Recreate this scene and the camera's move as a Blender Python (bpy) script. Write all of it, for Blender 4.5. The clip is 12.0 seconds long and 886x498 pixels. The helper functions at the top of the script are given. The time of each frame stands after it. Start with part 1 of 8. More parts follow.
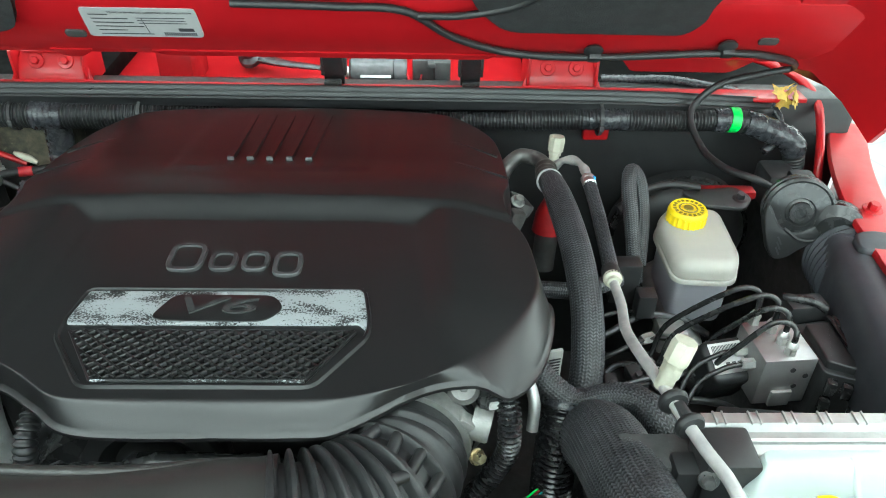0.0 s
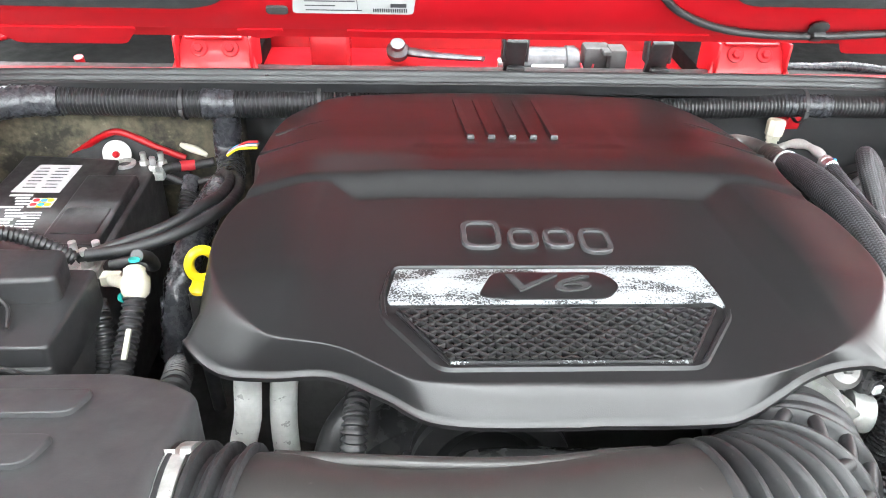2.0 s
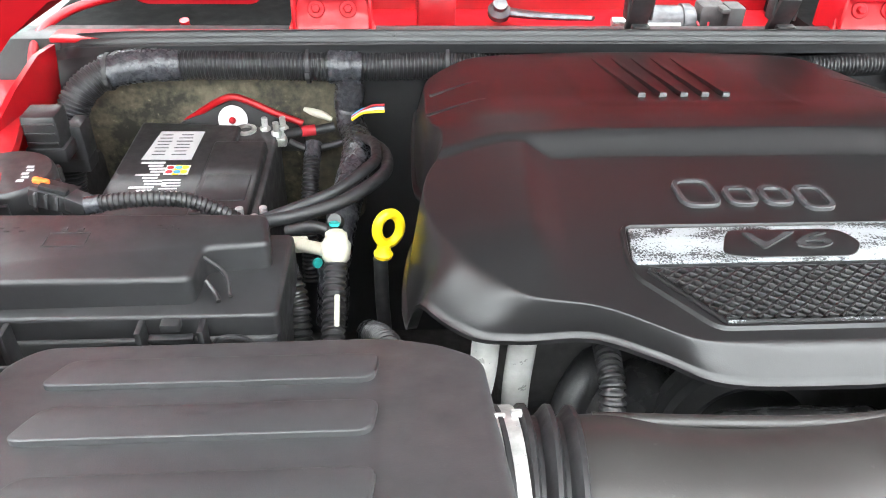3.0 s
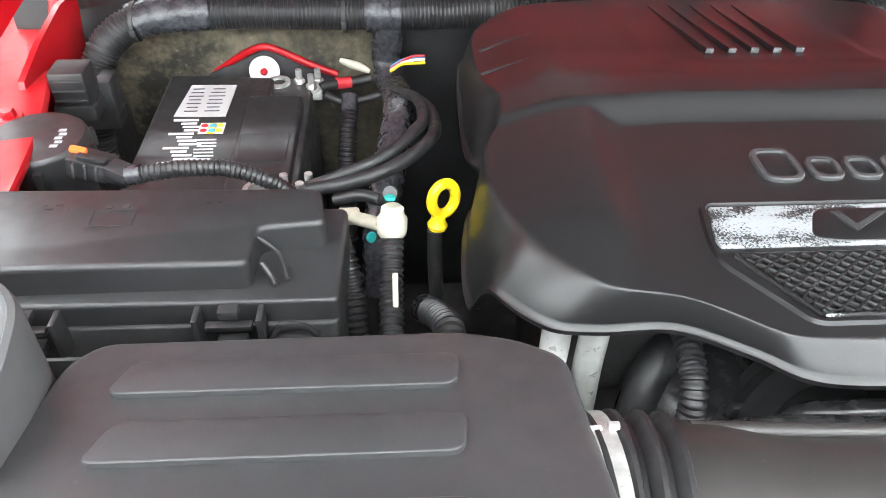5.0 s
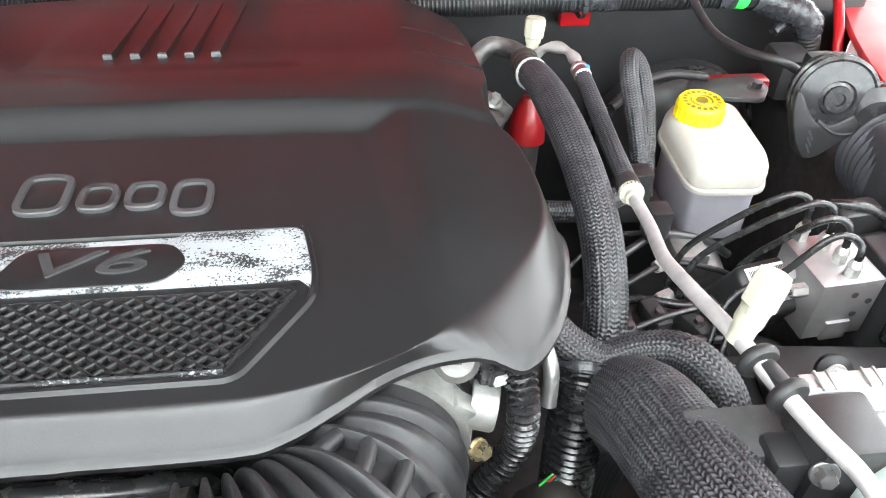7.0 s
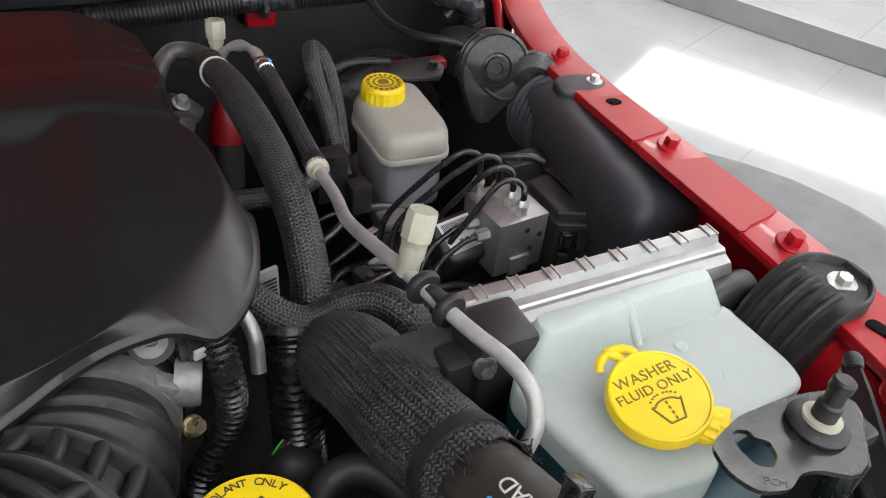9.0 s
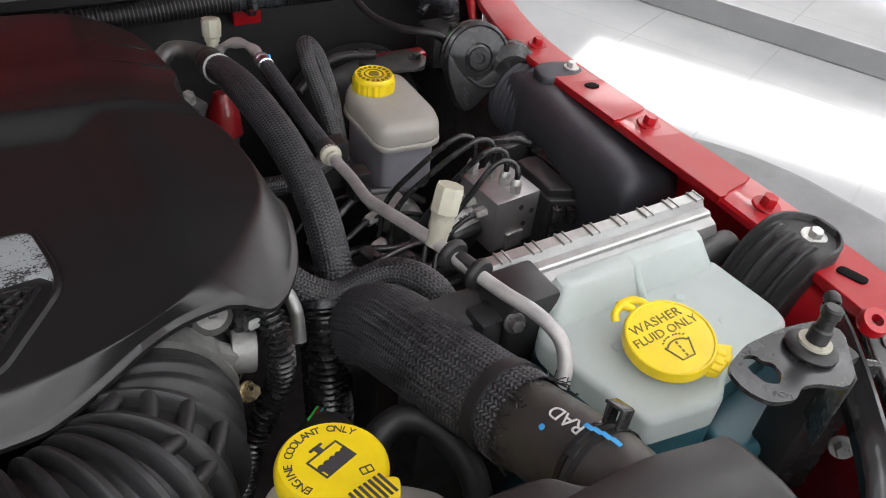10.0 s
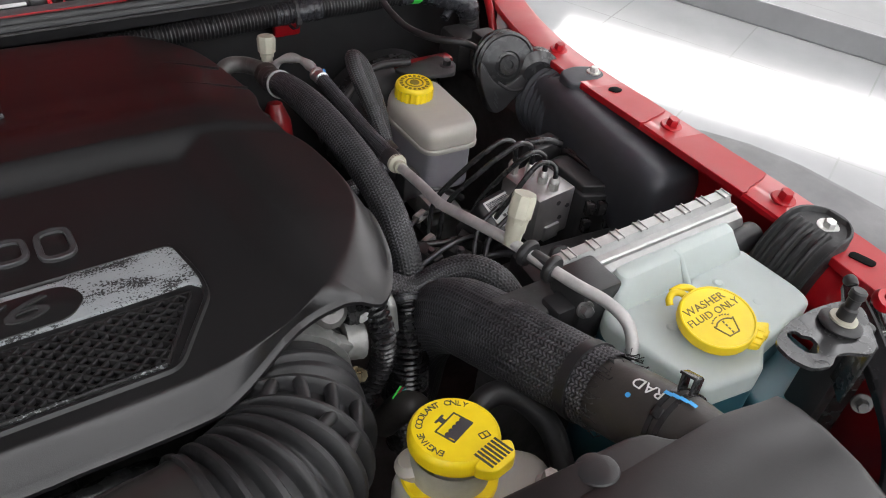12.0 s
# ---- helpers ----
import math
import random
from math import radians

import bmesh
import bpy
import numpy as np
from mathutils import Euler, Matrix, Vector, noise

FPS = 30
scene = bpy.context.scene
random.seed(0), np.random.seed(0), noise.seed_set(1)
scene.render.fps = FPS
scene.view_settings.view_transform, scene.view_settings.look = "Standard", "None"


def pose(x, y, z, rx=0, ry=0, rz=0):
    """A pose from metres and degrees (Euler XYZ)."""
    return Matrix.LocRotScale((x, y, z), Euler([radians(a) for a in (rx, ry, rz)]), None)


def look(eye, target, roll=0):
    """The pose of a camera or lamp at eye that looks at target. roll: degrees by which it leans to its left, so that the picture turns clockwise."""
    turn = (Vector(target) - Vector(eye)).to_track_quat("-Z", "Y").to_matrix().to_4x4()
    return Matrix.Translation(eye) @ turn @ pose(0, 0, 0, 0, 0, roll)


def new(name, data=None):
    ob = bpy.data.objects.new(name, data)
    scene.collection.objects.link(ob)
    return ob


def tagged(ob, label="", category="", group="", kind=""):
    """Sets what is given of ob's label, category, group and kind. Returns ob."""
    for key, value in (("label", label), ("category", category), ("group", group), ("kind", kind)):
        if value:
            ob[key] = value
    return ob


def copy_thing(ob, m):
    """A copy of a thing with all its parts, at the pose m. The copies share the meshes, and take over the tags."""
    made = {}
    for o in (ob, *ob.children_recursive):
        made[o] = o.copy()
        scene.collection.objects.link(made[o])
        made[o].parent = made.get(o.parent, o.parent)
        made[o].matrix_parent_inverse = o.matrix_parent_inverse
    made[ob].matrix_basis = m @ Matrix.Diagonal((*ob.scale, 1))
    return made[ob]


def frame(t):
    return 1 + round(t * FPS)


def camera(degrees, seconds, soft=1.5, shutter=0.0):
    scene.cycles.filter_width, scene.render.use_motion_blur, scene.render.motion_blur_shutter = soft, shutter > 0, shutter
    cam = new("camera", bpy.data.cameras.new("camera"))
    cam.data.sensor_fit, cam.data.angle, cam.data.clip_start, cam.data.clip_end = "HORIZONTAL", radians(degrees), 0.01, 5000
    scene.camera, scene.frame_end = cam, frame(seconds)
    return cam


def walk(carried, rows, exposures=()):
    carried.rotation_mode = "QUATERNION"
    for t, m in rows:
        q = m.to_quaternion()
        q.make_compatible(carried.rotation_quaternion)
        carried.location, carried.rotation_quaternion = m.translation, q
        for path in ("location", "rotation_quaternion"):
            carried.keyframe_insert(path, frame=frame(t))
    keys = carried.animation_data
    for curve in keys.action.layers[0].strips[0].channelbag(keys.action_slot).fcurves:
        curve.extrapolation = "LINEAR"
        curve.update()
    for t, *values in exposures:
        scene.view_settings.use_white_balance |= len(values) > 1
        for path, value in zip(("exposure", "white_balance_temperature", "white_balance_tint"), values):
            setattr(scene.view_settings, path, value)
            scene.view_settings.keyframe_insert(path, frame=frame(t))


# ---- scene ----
cam = camera(60.4, 12.0, soft=1.0)
PATH = [
    (0, (0.212, 0.0, 1.492), (0.268, 1.628, 0.331), 1.6),
    (0.5, (0.143, 0.038, 1.464), (0.207, 1.694, 0.343), 1.6),
    (1, (0.113, 0.038, 1.459), (0.18, 1.708, 0.36), 1.6),
    (1.5, (0.079, 0.047, 1.429), (0.156, 1.719, 0.334), 1.6),
    (2, (-0.034, 0.034, 1.418), (0.064, 1.704, 0.323), 1.8),
    (2.5, (-0.136, 0.042, 1.413), (-0.017, 1.702, 0.305), 1.8),
    (3, (-0.195, 0.05, 1.4), (-0.067, 1.676, 0.243), 1.6),
    (3.2, (-0.215, 0.054, 1.401), (-0.082, 1.665, 0.222), 1.6),
    (4.8, (-0.254, 0.091, 1.403), (-0.152, 1.611, 0.107), 1.4),
    (5, (-0.229, 0.094, 1.408), (-0.129, 1.608, 0.105), 1.1),
    (5.5, (-0.127, 0.112, 1.411), (-0.021, 1.625, 0.108), 1.2),
    (6, (-0.013, 0.129, 1.414), (0.105, 1.637, 0.106), 1.1),
    (6.5, (0.108, 0.128, 1.405), (0.242, 1.629, 0.091), 1.3),
    (7, (0.2, 0.136, 1.388), (0.404, 1.631, 0.076), 1.9),
    (7.5, (0.212, 0.15, 1.383), (0.536, 1.627, 0.075), 3.3),
    (7.7, (0.241, 0.14, 1.387), (0.626, 1.602, 0.078), 4.1),
    (9.3, (0.231, 0.077, 1.393), (1.061, 1.406, 0.15), 6.4),
    (9.5, (0.221, 0.074, 1.397), (1.074, 1.389, 0.155), 6.6),
    (10, (0.174, 0.066, 1.405), (1.063, 1.345, 0.151), 6.8),
    (10.5, (0.14, 0.05, 1.417), (1.038, 1.304, 0.144), 6.7),
    (11, (0.125, 0.037, 1.438), (1.031, 1.277, 0.157), 6.6),
    (11.5, (0.128, 0.041, 1.44), (1.044, 1.271, 0.156), 6.6),
    (12, (0.085, 0.062, 1.457), (1.011, 1.279, 0.169), 6.7),
]
EXPOSURES = [(0, 0.45, 6150, -8), (0.5, 1.0, 6250, -1), (1, 1.35, 6350, 4), (2, 1.6, 6500, 9), (3.2, 1.45, 6500, 9), (5, 1.4, 6500, 9), (6.5, 1.65, 6500, 8), (7.5, 1.02, 6500, 8),
             (9.3, -0.5, 6700, 14), (12, -0.55, 6700, 15)]
walk(cam, [(t, look(eye, target, roll)) for t, eye, target, roll in PATH], EXPOSURES)

# ---- world, light ----
world = bpy.data.worlds.new("daylight")
scene.world = world
world.use_nodes = True
wn = world.node_tree
sky = wn.nodes.new("ShaderNodeTexSky")
sky.sky_type = "NISHITA"
sky.sun_disc = False
sky.sun_elevation = radians(38)
sky.sun_rotation = radians(200)
wn.links.new(sky.outputs["Color"], wn.nodes["Background"].inputs["Color"])
wn.nodes["Background"].inputs["Strength"].default_value = 0.12

PANEL_POWER = 9.0   # glow of the ceiling light panels
WINDOW_POWER = 900.0  # daylight through the open shop front
SIDE_POWER = 550.0    # daylight through the glazed right-hand side
shop_front = bpy.data.lights.new("shop_front", "AREA")
shop_front.shape, shop_front.size, shop_front.size_y = "RECTANGLE", 18.0, 3.2
shop_front.energy, shop_front.color = WINDOW_POWER, (0.88, 0.96, 1.0)
new("shop_front_daylight", shop_front).matrix_world = look((1.0, -9.8, 1.9), (1.0, 0.0, 1.9))

side_front = bpy.data.lights.new("side_front", "AREA")
side_front.shape, side_front.size, side_front.size_y = "RECTANGLE", 20.0, 2.8
side_front.energy, side_front.color = SIDE_POWER, (0.95, 0.98, 1.0)
new("side_front_daylight", side_front).matrix_world = look((13.9, 3.0, 1.9), (0.0, 3.0, 1.9))

# ---- materials ----


def nodes_of(name):
    m = bpy.data.materials.new(name)
    m.use_nodes = True
    n = m.node_tree
    return m, n, n.nodes["Principled BSDF"]


def add(n, kind, **values):
    node = n.nodes.new(kind)
    for key, value in values.items():
        node.inputs[key].default_value = value
    return node


def mix_rgb(n, fac, a, b):
    node = n.nodes.new("ShaderNodeMix")
    node.data_type = "RGBA"
    for sock, v in ((node.inputs[0], fac), (node.inputs[6], a), (node.inputs[7], b)):
        if isinstance(v, bpy.types.NodeSocket):
            n.links.new(v, sock)
        else:
            sock.default_value = v
    return node.outputs[2]


def ramp(n, fac, lo, hi):
    node = n.nodes.new("ShaderNodeMapRange")
    node.inputs["From Min"].default_value, node.inputs["From Max"].default_value = lo, hi
    n.links.new(fac, node.inputs["Value"])
    return node.outputs["Result"]


def math_node(n, op, a, b=0.0):
    node = n.nodes.new("ShaderNodeMath")
    node.operation = op
    for sock, v in ((node.inputs[0], a), (node.inputs[1], b)):
        if isinstance(v, bpy.types.NodeSocket):
            n.links.new(v, sock)
        else:
            sock.default_value = v
    return node.outputs[0]


def noise_out(n, scale, detail=4.0, stretch=None):
    tex = n.nodes.new("ShaderNodeTexCoord")
    nz = add(n, "ShaderNodeTexNoise", Scale=scale, Detail=detail, Roughness=0.6)
    if stretch:
        mp = n.nodes.new("ShaderNodeMapping")
        mp.inputs["Scale"].default_value = stretch
        n.links.new(tex.outputs["Object"], mp.inputs["Vector"])
        n.links.new(mp.outputs["Vector"], nz.inputs["Vector"])
    else:
        n.links.new(tex.outputs["Object"], nz.inputs["Vector"])
    return nz.outputs["Fac"]


def surface(name, color, rough=0.5, metal=0.0, grain=900.0, bump=0.05, mottle=25.0, vary=0.15, dust=0.0, coat=0.0, spec=0.5, rvary=0.12):
    """A surface with fine grain, broad colour variation, and a little dust."""
    m, n, b = nodes_of(name)
    c = (*color, 1)
    broad = noise_out(n, mottle, 5.0)
    dark = tuple(v * (1 - vary) for v in color) + (1,)
    light = tuple(min(1, v * (1 + vary)) for v in color) + (1,)
    col = mix_rgb(n, ramp(n, broad, 0.3, 0.7), dark, light)
    if dust:
        specks = noise_out(n, 260.0, 2.0)
        col = mix_rgb(n, math_node(n, "MULTIPLY", ramp(n, specks, 0.68, 0.8), dust), col, (0.5, 0.48, 0.45, 1))
    n.links.new(col, b.inputs["Base Color"])
    b.inputs["Metallic"].default_value = metal
    b.inputs["Specular IOR Level"].default_value = spec
    rr = n.nodes.new("ShaderNodeMapRange")
    rr.inputs["From Min"].default_value, rr.inputs["From Max"].default_value = 0.3, 0.7
    rr.inputs["To Min"].default_value, rr.inputs["To Max"].default_value = max(0.03, rough - rvary), min(1, rough + rvary)
    n.links.new(noise_out(n, mottle * 2.3, 6.0), rr.inputs["Value"])
    n.links.new(rr.outputs["Result"], b.inputs["Roughness"])
    if coat:
        b.inputs["Coat Weight"].default_value = coat
        b.inputs["Coat Roughness"].default_value = 0.06
    if bump:
        bp = add(n, "ShaderNodeBump", Strength=bump, Distance=0.001)
        n.links.new(noise_out(n, grain, 3.0), bp.inputs["Height"])
        n.links.new(bp.outputs["Normal"], b.inputs["Normal"])
    return m


def braided(name, turns, pitch, slope=1.6, color=(0.022, 0.022, 0.024)):
    """Woven sleeve: glints and groove shade put into the strands' colour by the tube's own UV (turns round, metres
    along); woven_tube gives the relief.
    """
    m, n, b = nodes_of(name)
    uv = n.nodes.new("ShaderNodeUVMap")
    sep = n.nodes.new("ShaderNodeSeparateXYZ")
    n.links.new(uv.outputs["UV"], sep.inputs["Vector"])
    v = math_node(n, "MULTIPLY", sep.outputs["Y"], 1.0 / pitch)
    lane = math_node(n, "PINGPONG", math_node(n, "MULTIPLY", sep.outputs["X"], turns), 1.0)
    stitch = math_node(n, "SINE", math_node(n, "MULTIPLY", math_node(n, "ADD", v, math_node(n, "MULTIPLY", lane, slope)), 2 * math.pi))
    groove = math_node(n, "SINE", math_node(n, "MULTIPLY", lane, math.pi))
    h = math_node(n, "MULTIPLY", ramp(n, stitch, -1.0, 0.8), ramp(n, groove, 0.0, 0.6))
    # stitch tops painted pale in patches as glints, grooves near black as shade
    glint = ramp(n, noise_out(n, 60.0), 0.35, 0.75)
    col = mix_rgb(n, h, (*[c * 0.15 for c in color], 1), mix_rgb(n, glint, (*[c * 2.0 for c in color], 1), (*[c * 5.0 for c in color], 1)))
    n.links.new(col, b.inputs["Base Color"])
    b.inputs["Roughness"].default_value = 0.33
    bp = add(n, "ShaderNodeBump", Strength=0.25, Distance=0.0004)
    n.links.new(noise_out(n, 2500.0, 2.0), bp.inputs["Height"])
    n.links.new(bp.outputs["Normal"], b.inputs["Normal"])
    return m


def worn_silver(name, keep=0.505):
    """Silver paint rubbed off black plastic in streaks."""
    m, n, b = nodes_of(name)
    patches = noise_out(n, 40.0, 10.0, (0.8, 1.7, 1.0))
    streaks = noise_out(n, 620.0, 6.0, (1.0, 1.0, 1.0))
    worn = ramp(n, math_node(n, "ADD", math_node(n, "MULTIPLY", patches, 0.52), math_node(n, "MULTIPLY", streaks, 0.48)), keep, keep + 0.04)
    n.links.new(mix_rgb(n, worn, (0.27, 0.285, 0.295, 1), (0.016, 0.016, 0.017, 1)), b.inputs["Base Color"])
    b.inputs["Roughness"].default_value = 0.45
    bp = add(n, "ShaderNodeBump", Strength=0.25, Distance=0.0005)
    n.links.new(worn, bp.inputs["Height"])
    n.links.new(bp.outputs["Normal"], b.inputs["Normal"])
    return m


def mottled_pad(name):
    m, n, b = nodes_of(name)
    a = noise_out(n, 28.0, 9.0)
    c = noise_out(n, 110.0, 8.0)
    s = math_node(n, "ADD", math_node(n, "MULTIPLY", a, 0.6), math_node(n, "MULTIPLY", c, 0.4))
    col = mix_rgb(n, ramp(n, s, 0.42, 0.6), (0.022, 0.020, 0.015, 1), (0.12, 0.105, 0.07, 1))
    col = mix_rgb(n, ramp(n, c, 0.62, 0.75), col, (0.27, 0.245, 0.18, 1))
    n.links.new(col, b.inputs["Base Color"])
    b.inputs["Roughness"].default_value = 0.85
    bp = add(n, "ShaderNodeBump", Strength=0.7, Distance=0.003)
    n.links.new(s, bp.inputs["Height"])
    n.links.new(bp.outputs["Normal"], b.inputs["Normal"])
    return m


def milky(name, color, clear, rough=0.35):
    """Translucent moulded plastic, thin enough to show what it holds."""
    m, n, b = nodes_of(name)
    col = mix_rgb(n, ramp(n, noise_out(n, 30.0), 0.3, 0.7), (*[c * 0.93 for c in color], 1), (*color, 1))
    n.links.new(col, b.inputs["Base Color"])
    b.inputs["Roughness"].default_value = rough
    bp = add(n, "ShaderNodeBump", Strength=0.06, Distance=0.001)
    n.links.new(noise_out(n, 400.0), bp.inputs["Height"])
    n.links.new(bp.outputs["Normal"], b.inputs["Normal"])
    tl = n.nodes.new("ShaderNodeBsdfTranslucent")
    n.links.new(col, tl.inputs["Color"])
    tr = n.nodes.new("ShaderNodeBsdfTransparent")
    one, two = n.nodes.new("ShaderNodeMixShader"), n.nodes.new("ShaderNodeMixShader")
    one.inputs[0].default_value, two.inputs[0].default_value = 0.3, clear
    out = n.nodes["Material Output"]
    n.links.new(b.outputs[0], one.inputs[1])
    n.links.new(tl.outputs[0], one.inputs[2])
    n.links.new(one.outputs[0], two.inputs[1])
    n.links.new(tr.outputs[0], two.inputs[2])
    n.links.new(two.outputs[0], out.inputs["Surface"])
    return m


def tiles(name):
    m, n, b = nodes_of(name)
    tex = n.nodes.new("ShaderNodeTexCoord")
    br = add(n, "ShaderNodeTexBrick", Scale=1.0)
    br.offset = 0.0
    br.inputs["Brick Width"].default_value, br.inputs["Row Height"].default_value = 0.6, 0.6
    br.inputs["Mortar Size"].default_value = 0.004
    br.inputs["Color1"].default_value, br.inputs["Color2"].default_value = (0.33, 0.33, 0.33, 1), (0.315, 0.315, 0.32, 1)
    br.inputs["Mortar"].default_value = (0.25, 0.25, 0.25, 1)
    mp = n.nodes.new("ShaderNodeMapping")
    mp.inputs["Rotation"].default_value = (0, 0, math.atan2(3.1 - 1.74, 3.59 - 3.0))
    n.links.new(tex.outputs["Object"], mp.inputs["Vector"])
    n.links.new(mp.outputs["Vector"], br.inputs["Vector"])
    col = mix_rgb(n, ramp(n, noise_out(n, 2.2, 6.0), 0.35, 0.7), br.outputs["Color"], (0.28, 0.28, 0.285, 1))
    n.links.new(col, b.inputs["Base Color"])
    b.inputs["Roughness"].default_value = 0.07
    b.inputs["Specular IOR Level"].default_value = 0.7
    return m


def glow(name, color, power):
    m = bpy.data.materials.new(name)
    m.use_nodes = True
    n = m.node_tree
    e = add(n, "ShaderNodeEmission", Color=(*color, 1), Strength=power)
    n.links.new(e.outputs[0], n.nodes["Material Output"].inputs["Surface"])
    return m


RED = surface("red_paint", (0.36, 0.005, 0.010), 0.40, grain=300, bump=0.02, mottle=8, vary=0.06, coat=0.25, rvary=0.06, spec=0.32)
RED_INNER = surface("red_thin_paint", (0.30, 0.005, 0.009), 0.4, grain=300, bump=0.03, mottle=14, vary=0.12, coat=0.8)
COVER = surface("satin_black_cover", (0.012, 0.0115, 0.012), 0.34, grain=1500, bump=0.08, mottle=12, vary=0.12, rvary=0.015, spec=0.52)
PLASTIC = surface("black_plastic", (0.020, 0.020, 0.021), 0.40, grain=1200, bump=0.08, mottle=30, vary=0.2, dust=0.03)
MATTE = surface("matt_black_plastic", (0.030, 0.030, 0.031), 0.55, grain=900, bump=0.1, mottle=30, vary=0.25, dust=0.05)
DEEP = surface("grimy_black", (0.045, 0.044, 0.044), 0.7, grain=300, bump=0.3, mottle=40, vary=0.4, dust=0.06)
RUBBER = surface("black_rubber", (0.016, 0.016, 0.017), 0.5, grain=600, bump=0.12, mottle=60, vary=0.25, dust=0.06)
HOSE = surface("brown_black_rubber", (0.038, 0.034, 0.031), 0.48, grain=700, bump=0.12, mottle=50, vary=0.2, dust=0.08)
TAPE = surface("wrinkled_black_tape", (0.034, 0.035, 0.040), 0.27, grain=120, bump=0.9, mottle=90, vary=0.3)
SEAL = surface("seal_rubber", (0.012, 0.012, 0.013), 0.38, grain=500, bump=0.06, mottle=20, vary=0.2, dust=0.05)
ALU = surface("bare_aluminium", (0.62, 0.63, 0.64), 0.34, metal=1.0, grain=500, bump=0.15, mottle=60, vary=0.15)
CHALK = surface("oxidised_aluminium", (0.42, 0.41, 0.40), 0.5, metal=0.45, grain=500, bump=0.2, mottle=70, vary=0.18)
TARNISH = surface("tarnished_aluminium", (0.15, 0.145, 0.14), 0.45, metal=0.5, grain=400, bump=0.3, mottle=60, vary=0.3)
CAST = surface("cast_aluminium", (0.42, 0.42, 0.41), 0.48, metal=0.9, grain=300, bump=0.4, mottle=50, vary=0.25)
MACHINED = surface("machined_aluminium", (0.40, 0.385, 0.385), 0.42, metal=0.8, grain=400, bump=0.10, mottle=40, vary=0.10, rvary=0.06)
STRIP = surface("brushed_aluminium", (0.42, 0.42, 0.41), 0.40, metal=0.8, grain=700, bump=0.12, mottle=60, vary=0.12, rvary=0.06)
ZINC = surface("zinc_plated_steel", (0.52, 0.52, 0.50), 0.38, metal=0.65, grain=300, bump=0.1, mottle=120, vary=0.25)
DULLZINC = surface("dull_zinc_steel", (0.17, 0.17, 0.168), 0.38, metal=0.75, grain=300, bump=0.12, mottle=120, vary=0.3)
BRASS = surface("yellow_zinc_steel", (0.50, 0.42, 0.26), 0.32, metal=0.8, grain=300, bump=0.1, mottle=120, vary=0.25)
GLOSSBLACK = surface("glossy_black_enamel", (0.012, 0.012, 0.013), 0.16, grain=500, bump=0.02, mottle=30, vary=0.15)
DULLCAST = surface("dull_cast_aluminium", (0.26, 0.26, 0.25), 0.5, metal=0.55, grain=300, bump=0.4, mottle=50, vary=0.3)
CONDUIT = surface("shiny_black_conduit", (0.012, 0.012, 0.013), 0.24, grain=900, bump=0.03, mottle=60, vary=0.2, dust=0.03)
PIPE = surface("satin_grey_black_pipe", (0.030, 0.028, 0.027), 0.40, grain=900, bump=0.06, mottle=9, vary=0.15, dust=0.05)
PIPEALU = surface("drawn_aluminium", (0.60, 0.60, 0.58), 0.36, metal=0.35, grain=500, bump=0.15, mottle=60, vary=0.18)
DUCT = surface("blue_black_duct_plastic", (0.036, 0.038, 0.045), 0.52, grain=1100, bump=0.05, mottle=9, vary=0.12, dust=0.03)
SHROUD = surface("dull_black_shroud", (0.012, 0.011, 0.0112), 0.40, grain=900, bump=0.07, mottle=10, vary=0.15, dust=0.02)
# near-black that puts the shade of gaps and holes into the colour
VOID = surface("shade_black", (0.004, 0.004, 0.004), 0.8, bump=0.1, vary=0.3, spec=0.08)
TANKFULL = milky("tank_plastic_over_fluid", (0.05, 0.16, 0.20), 0.10)
GREYBLACK = surface("greyed_black_plastic", (0.040, 0.040, 0.042), 0.46, grain=1100, bump=0.08, mottle=14, vary=0.1, dust=0.04)
DARKSTEEL = surface("dark_steel", (0.10, 0.10, 0.105), 0.4, metal=0.8, grain=400, bump=0.15, mottle=60, vary=0.3)
PAINTSTEEL = surface("black_painted_steel", (0.024, 0.024, 0.025), 0.24, grain=500, bump=0.06, mottle=40, vary=0.3, dust=0.05)
CREAM = surface("cream_plastic", (0.40, 0.385, 0.31), 0.5, grain=700, bump=0.06, mottle=80, vary=0.1)
WHITE = surface("white_label", (0.62, 0.62, 0.61), 0.45, grain=900, bump=0.02, mottle=40, vary=0.04)
PAPER = surface("greyed_white_label", (0.40, 0.40, 0.40), 0.5, grain=900, bump=0.02, mottle=40, vary=0.05)
INK = surface("printed_ink", (0.05, 0.05, 0.055), 0.5, bump=0.0, vary=0.1)
GREYINK = surface("grey_print", (0.34, 0.34, 0.35), 0.5, bump=0.0, vary=0.1)
YELLOW = surface("yellow_plastic", (0.85, 0.62, 0.012), 0.38, grain=700, bump=0.05, mottle=50, vary=0.06)
EMBOSS = surface("darkened_yellow_plastic", (0.20, 0.15, 0.02), 0.5, vary=0.15)
ORANGE = surface("orange_plastic", (0.85, 0.16, 0.03), 0.45, vary=0.1)
REDWIRE = surface("red_cable", (0.45, 0.02, 0.03), 0.45, vary=0.1)
BLUE = surface("blue_mark", (0.05, 0.36, 0.75), 0.5, vary=0.1)
GREEN = surface("green_tape", (0.05, 0.75, 0.10), 0.45, vary=0.1)
TEAL = surface("teal_plastic", (0.02, 0.35, 0.33), 0.45, vary=0.1)
LEAF = surface("dry_leaf", (0.62, 0.42, 0.08), 0.7, grain=300, bump=0.2, mottle=80, vary=0.35)
FOAM = surface("hood_pad", (0.020, 0.020, 0.021), 0.8, grain=500, bump=0.5, mottle=35, vary=0.3, dust=0.06)
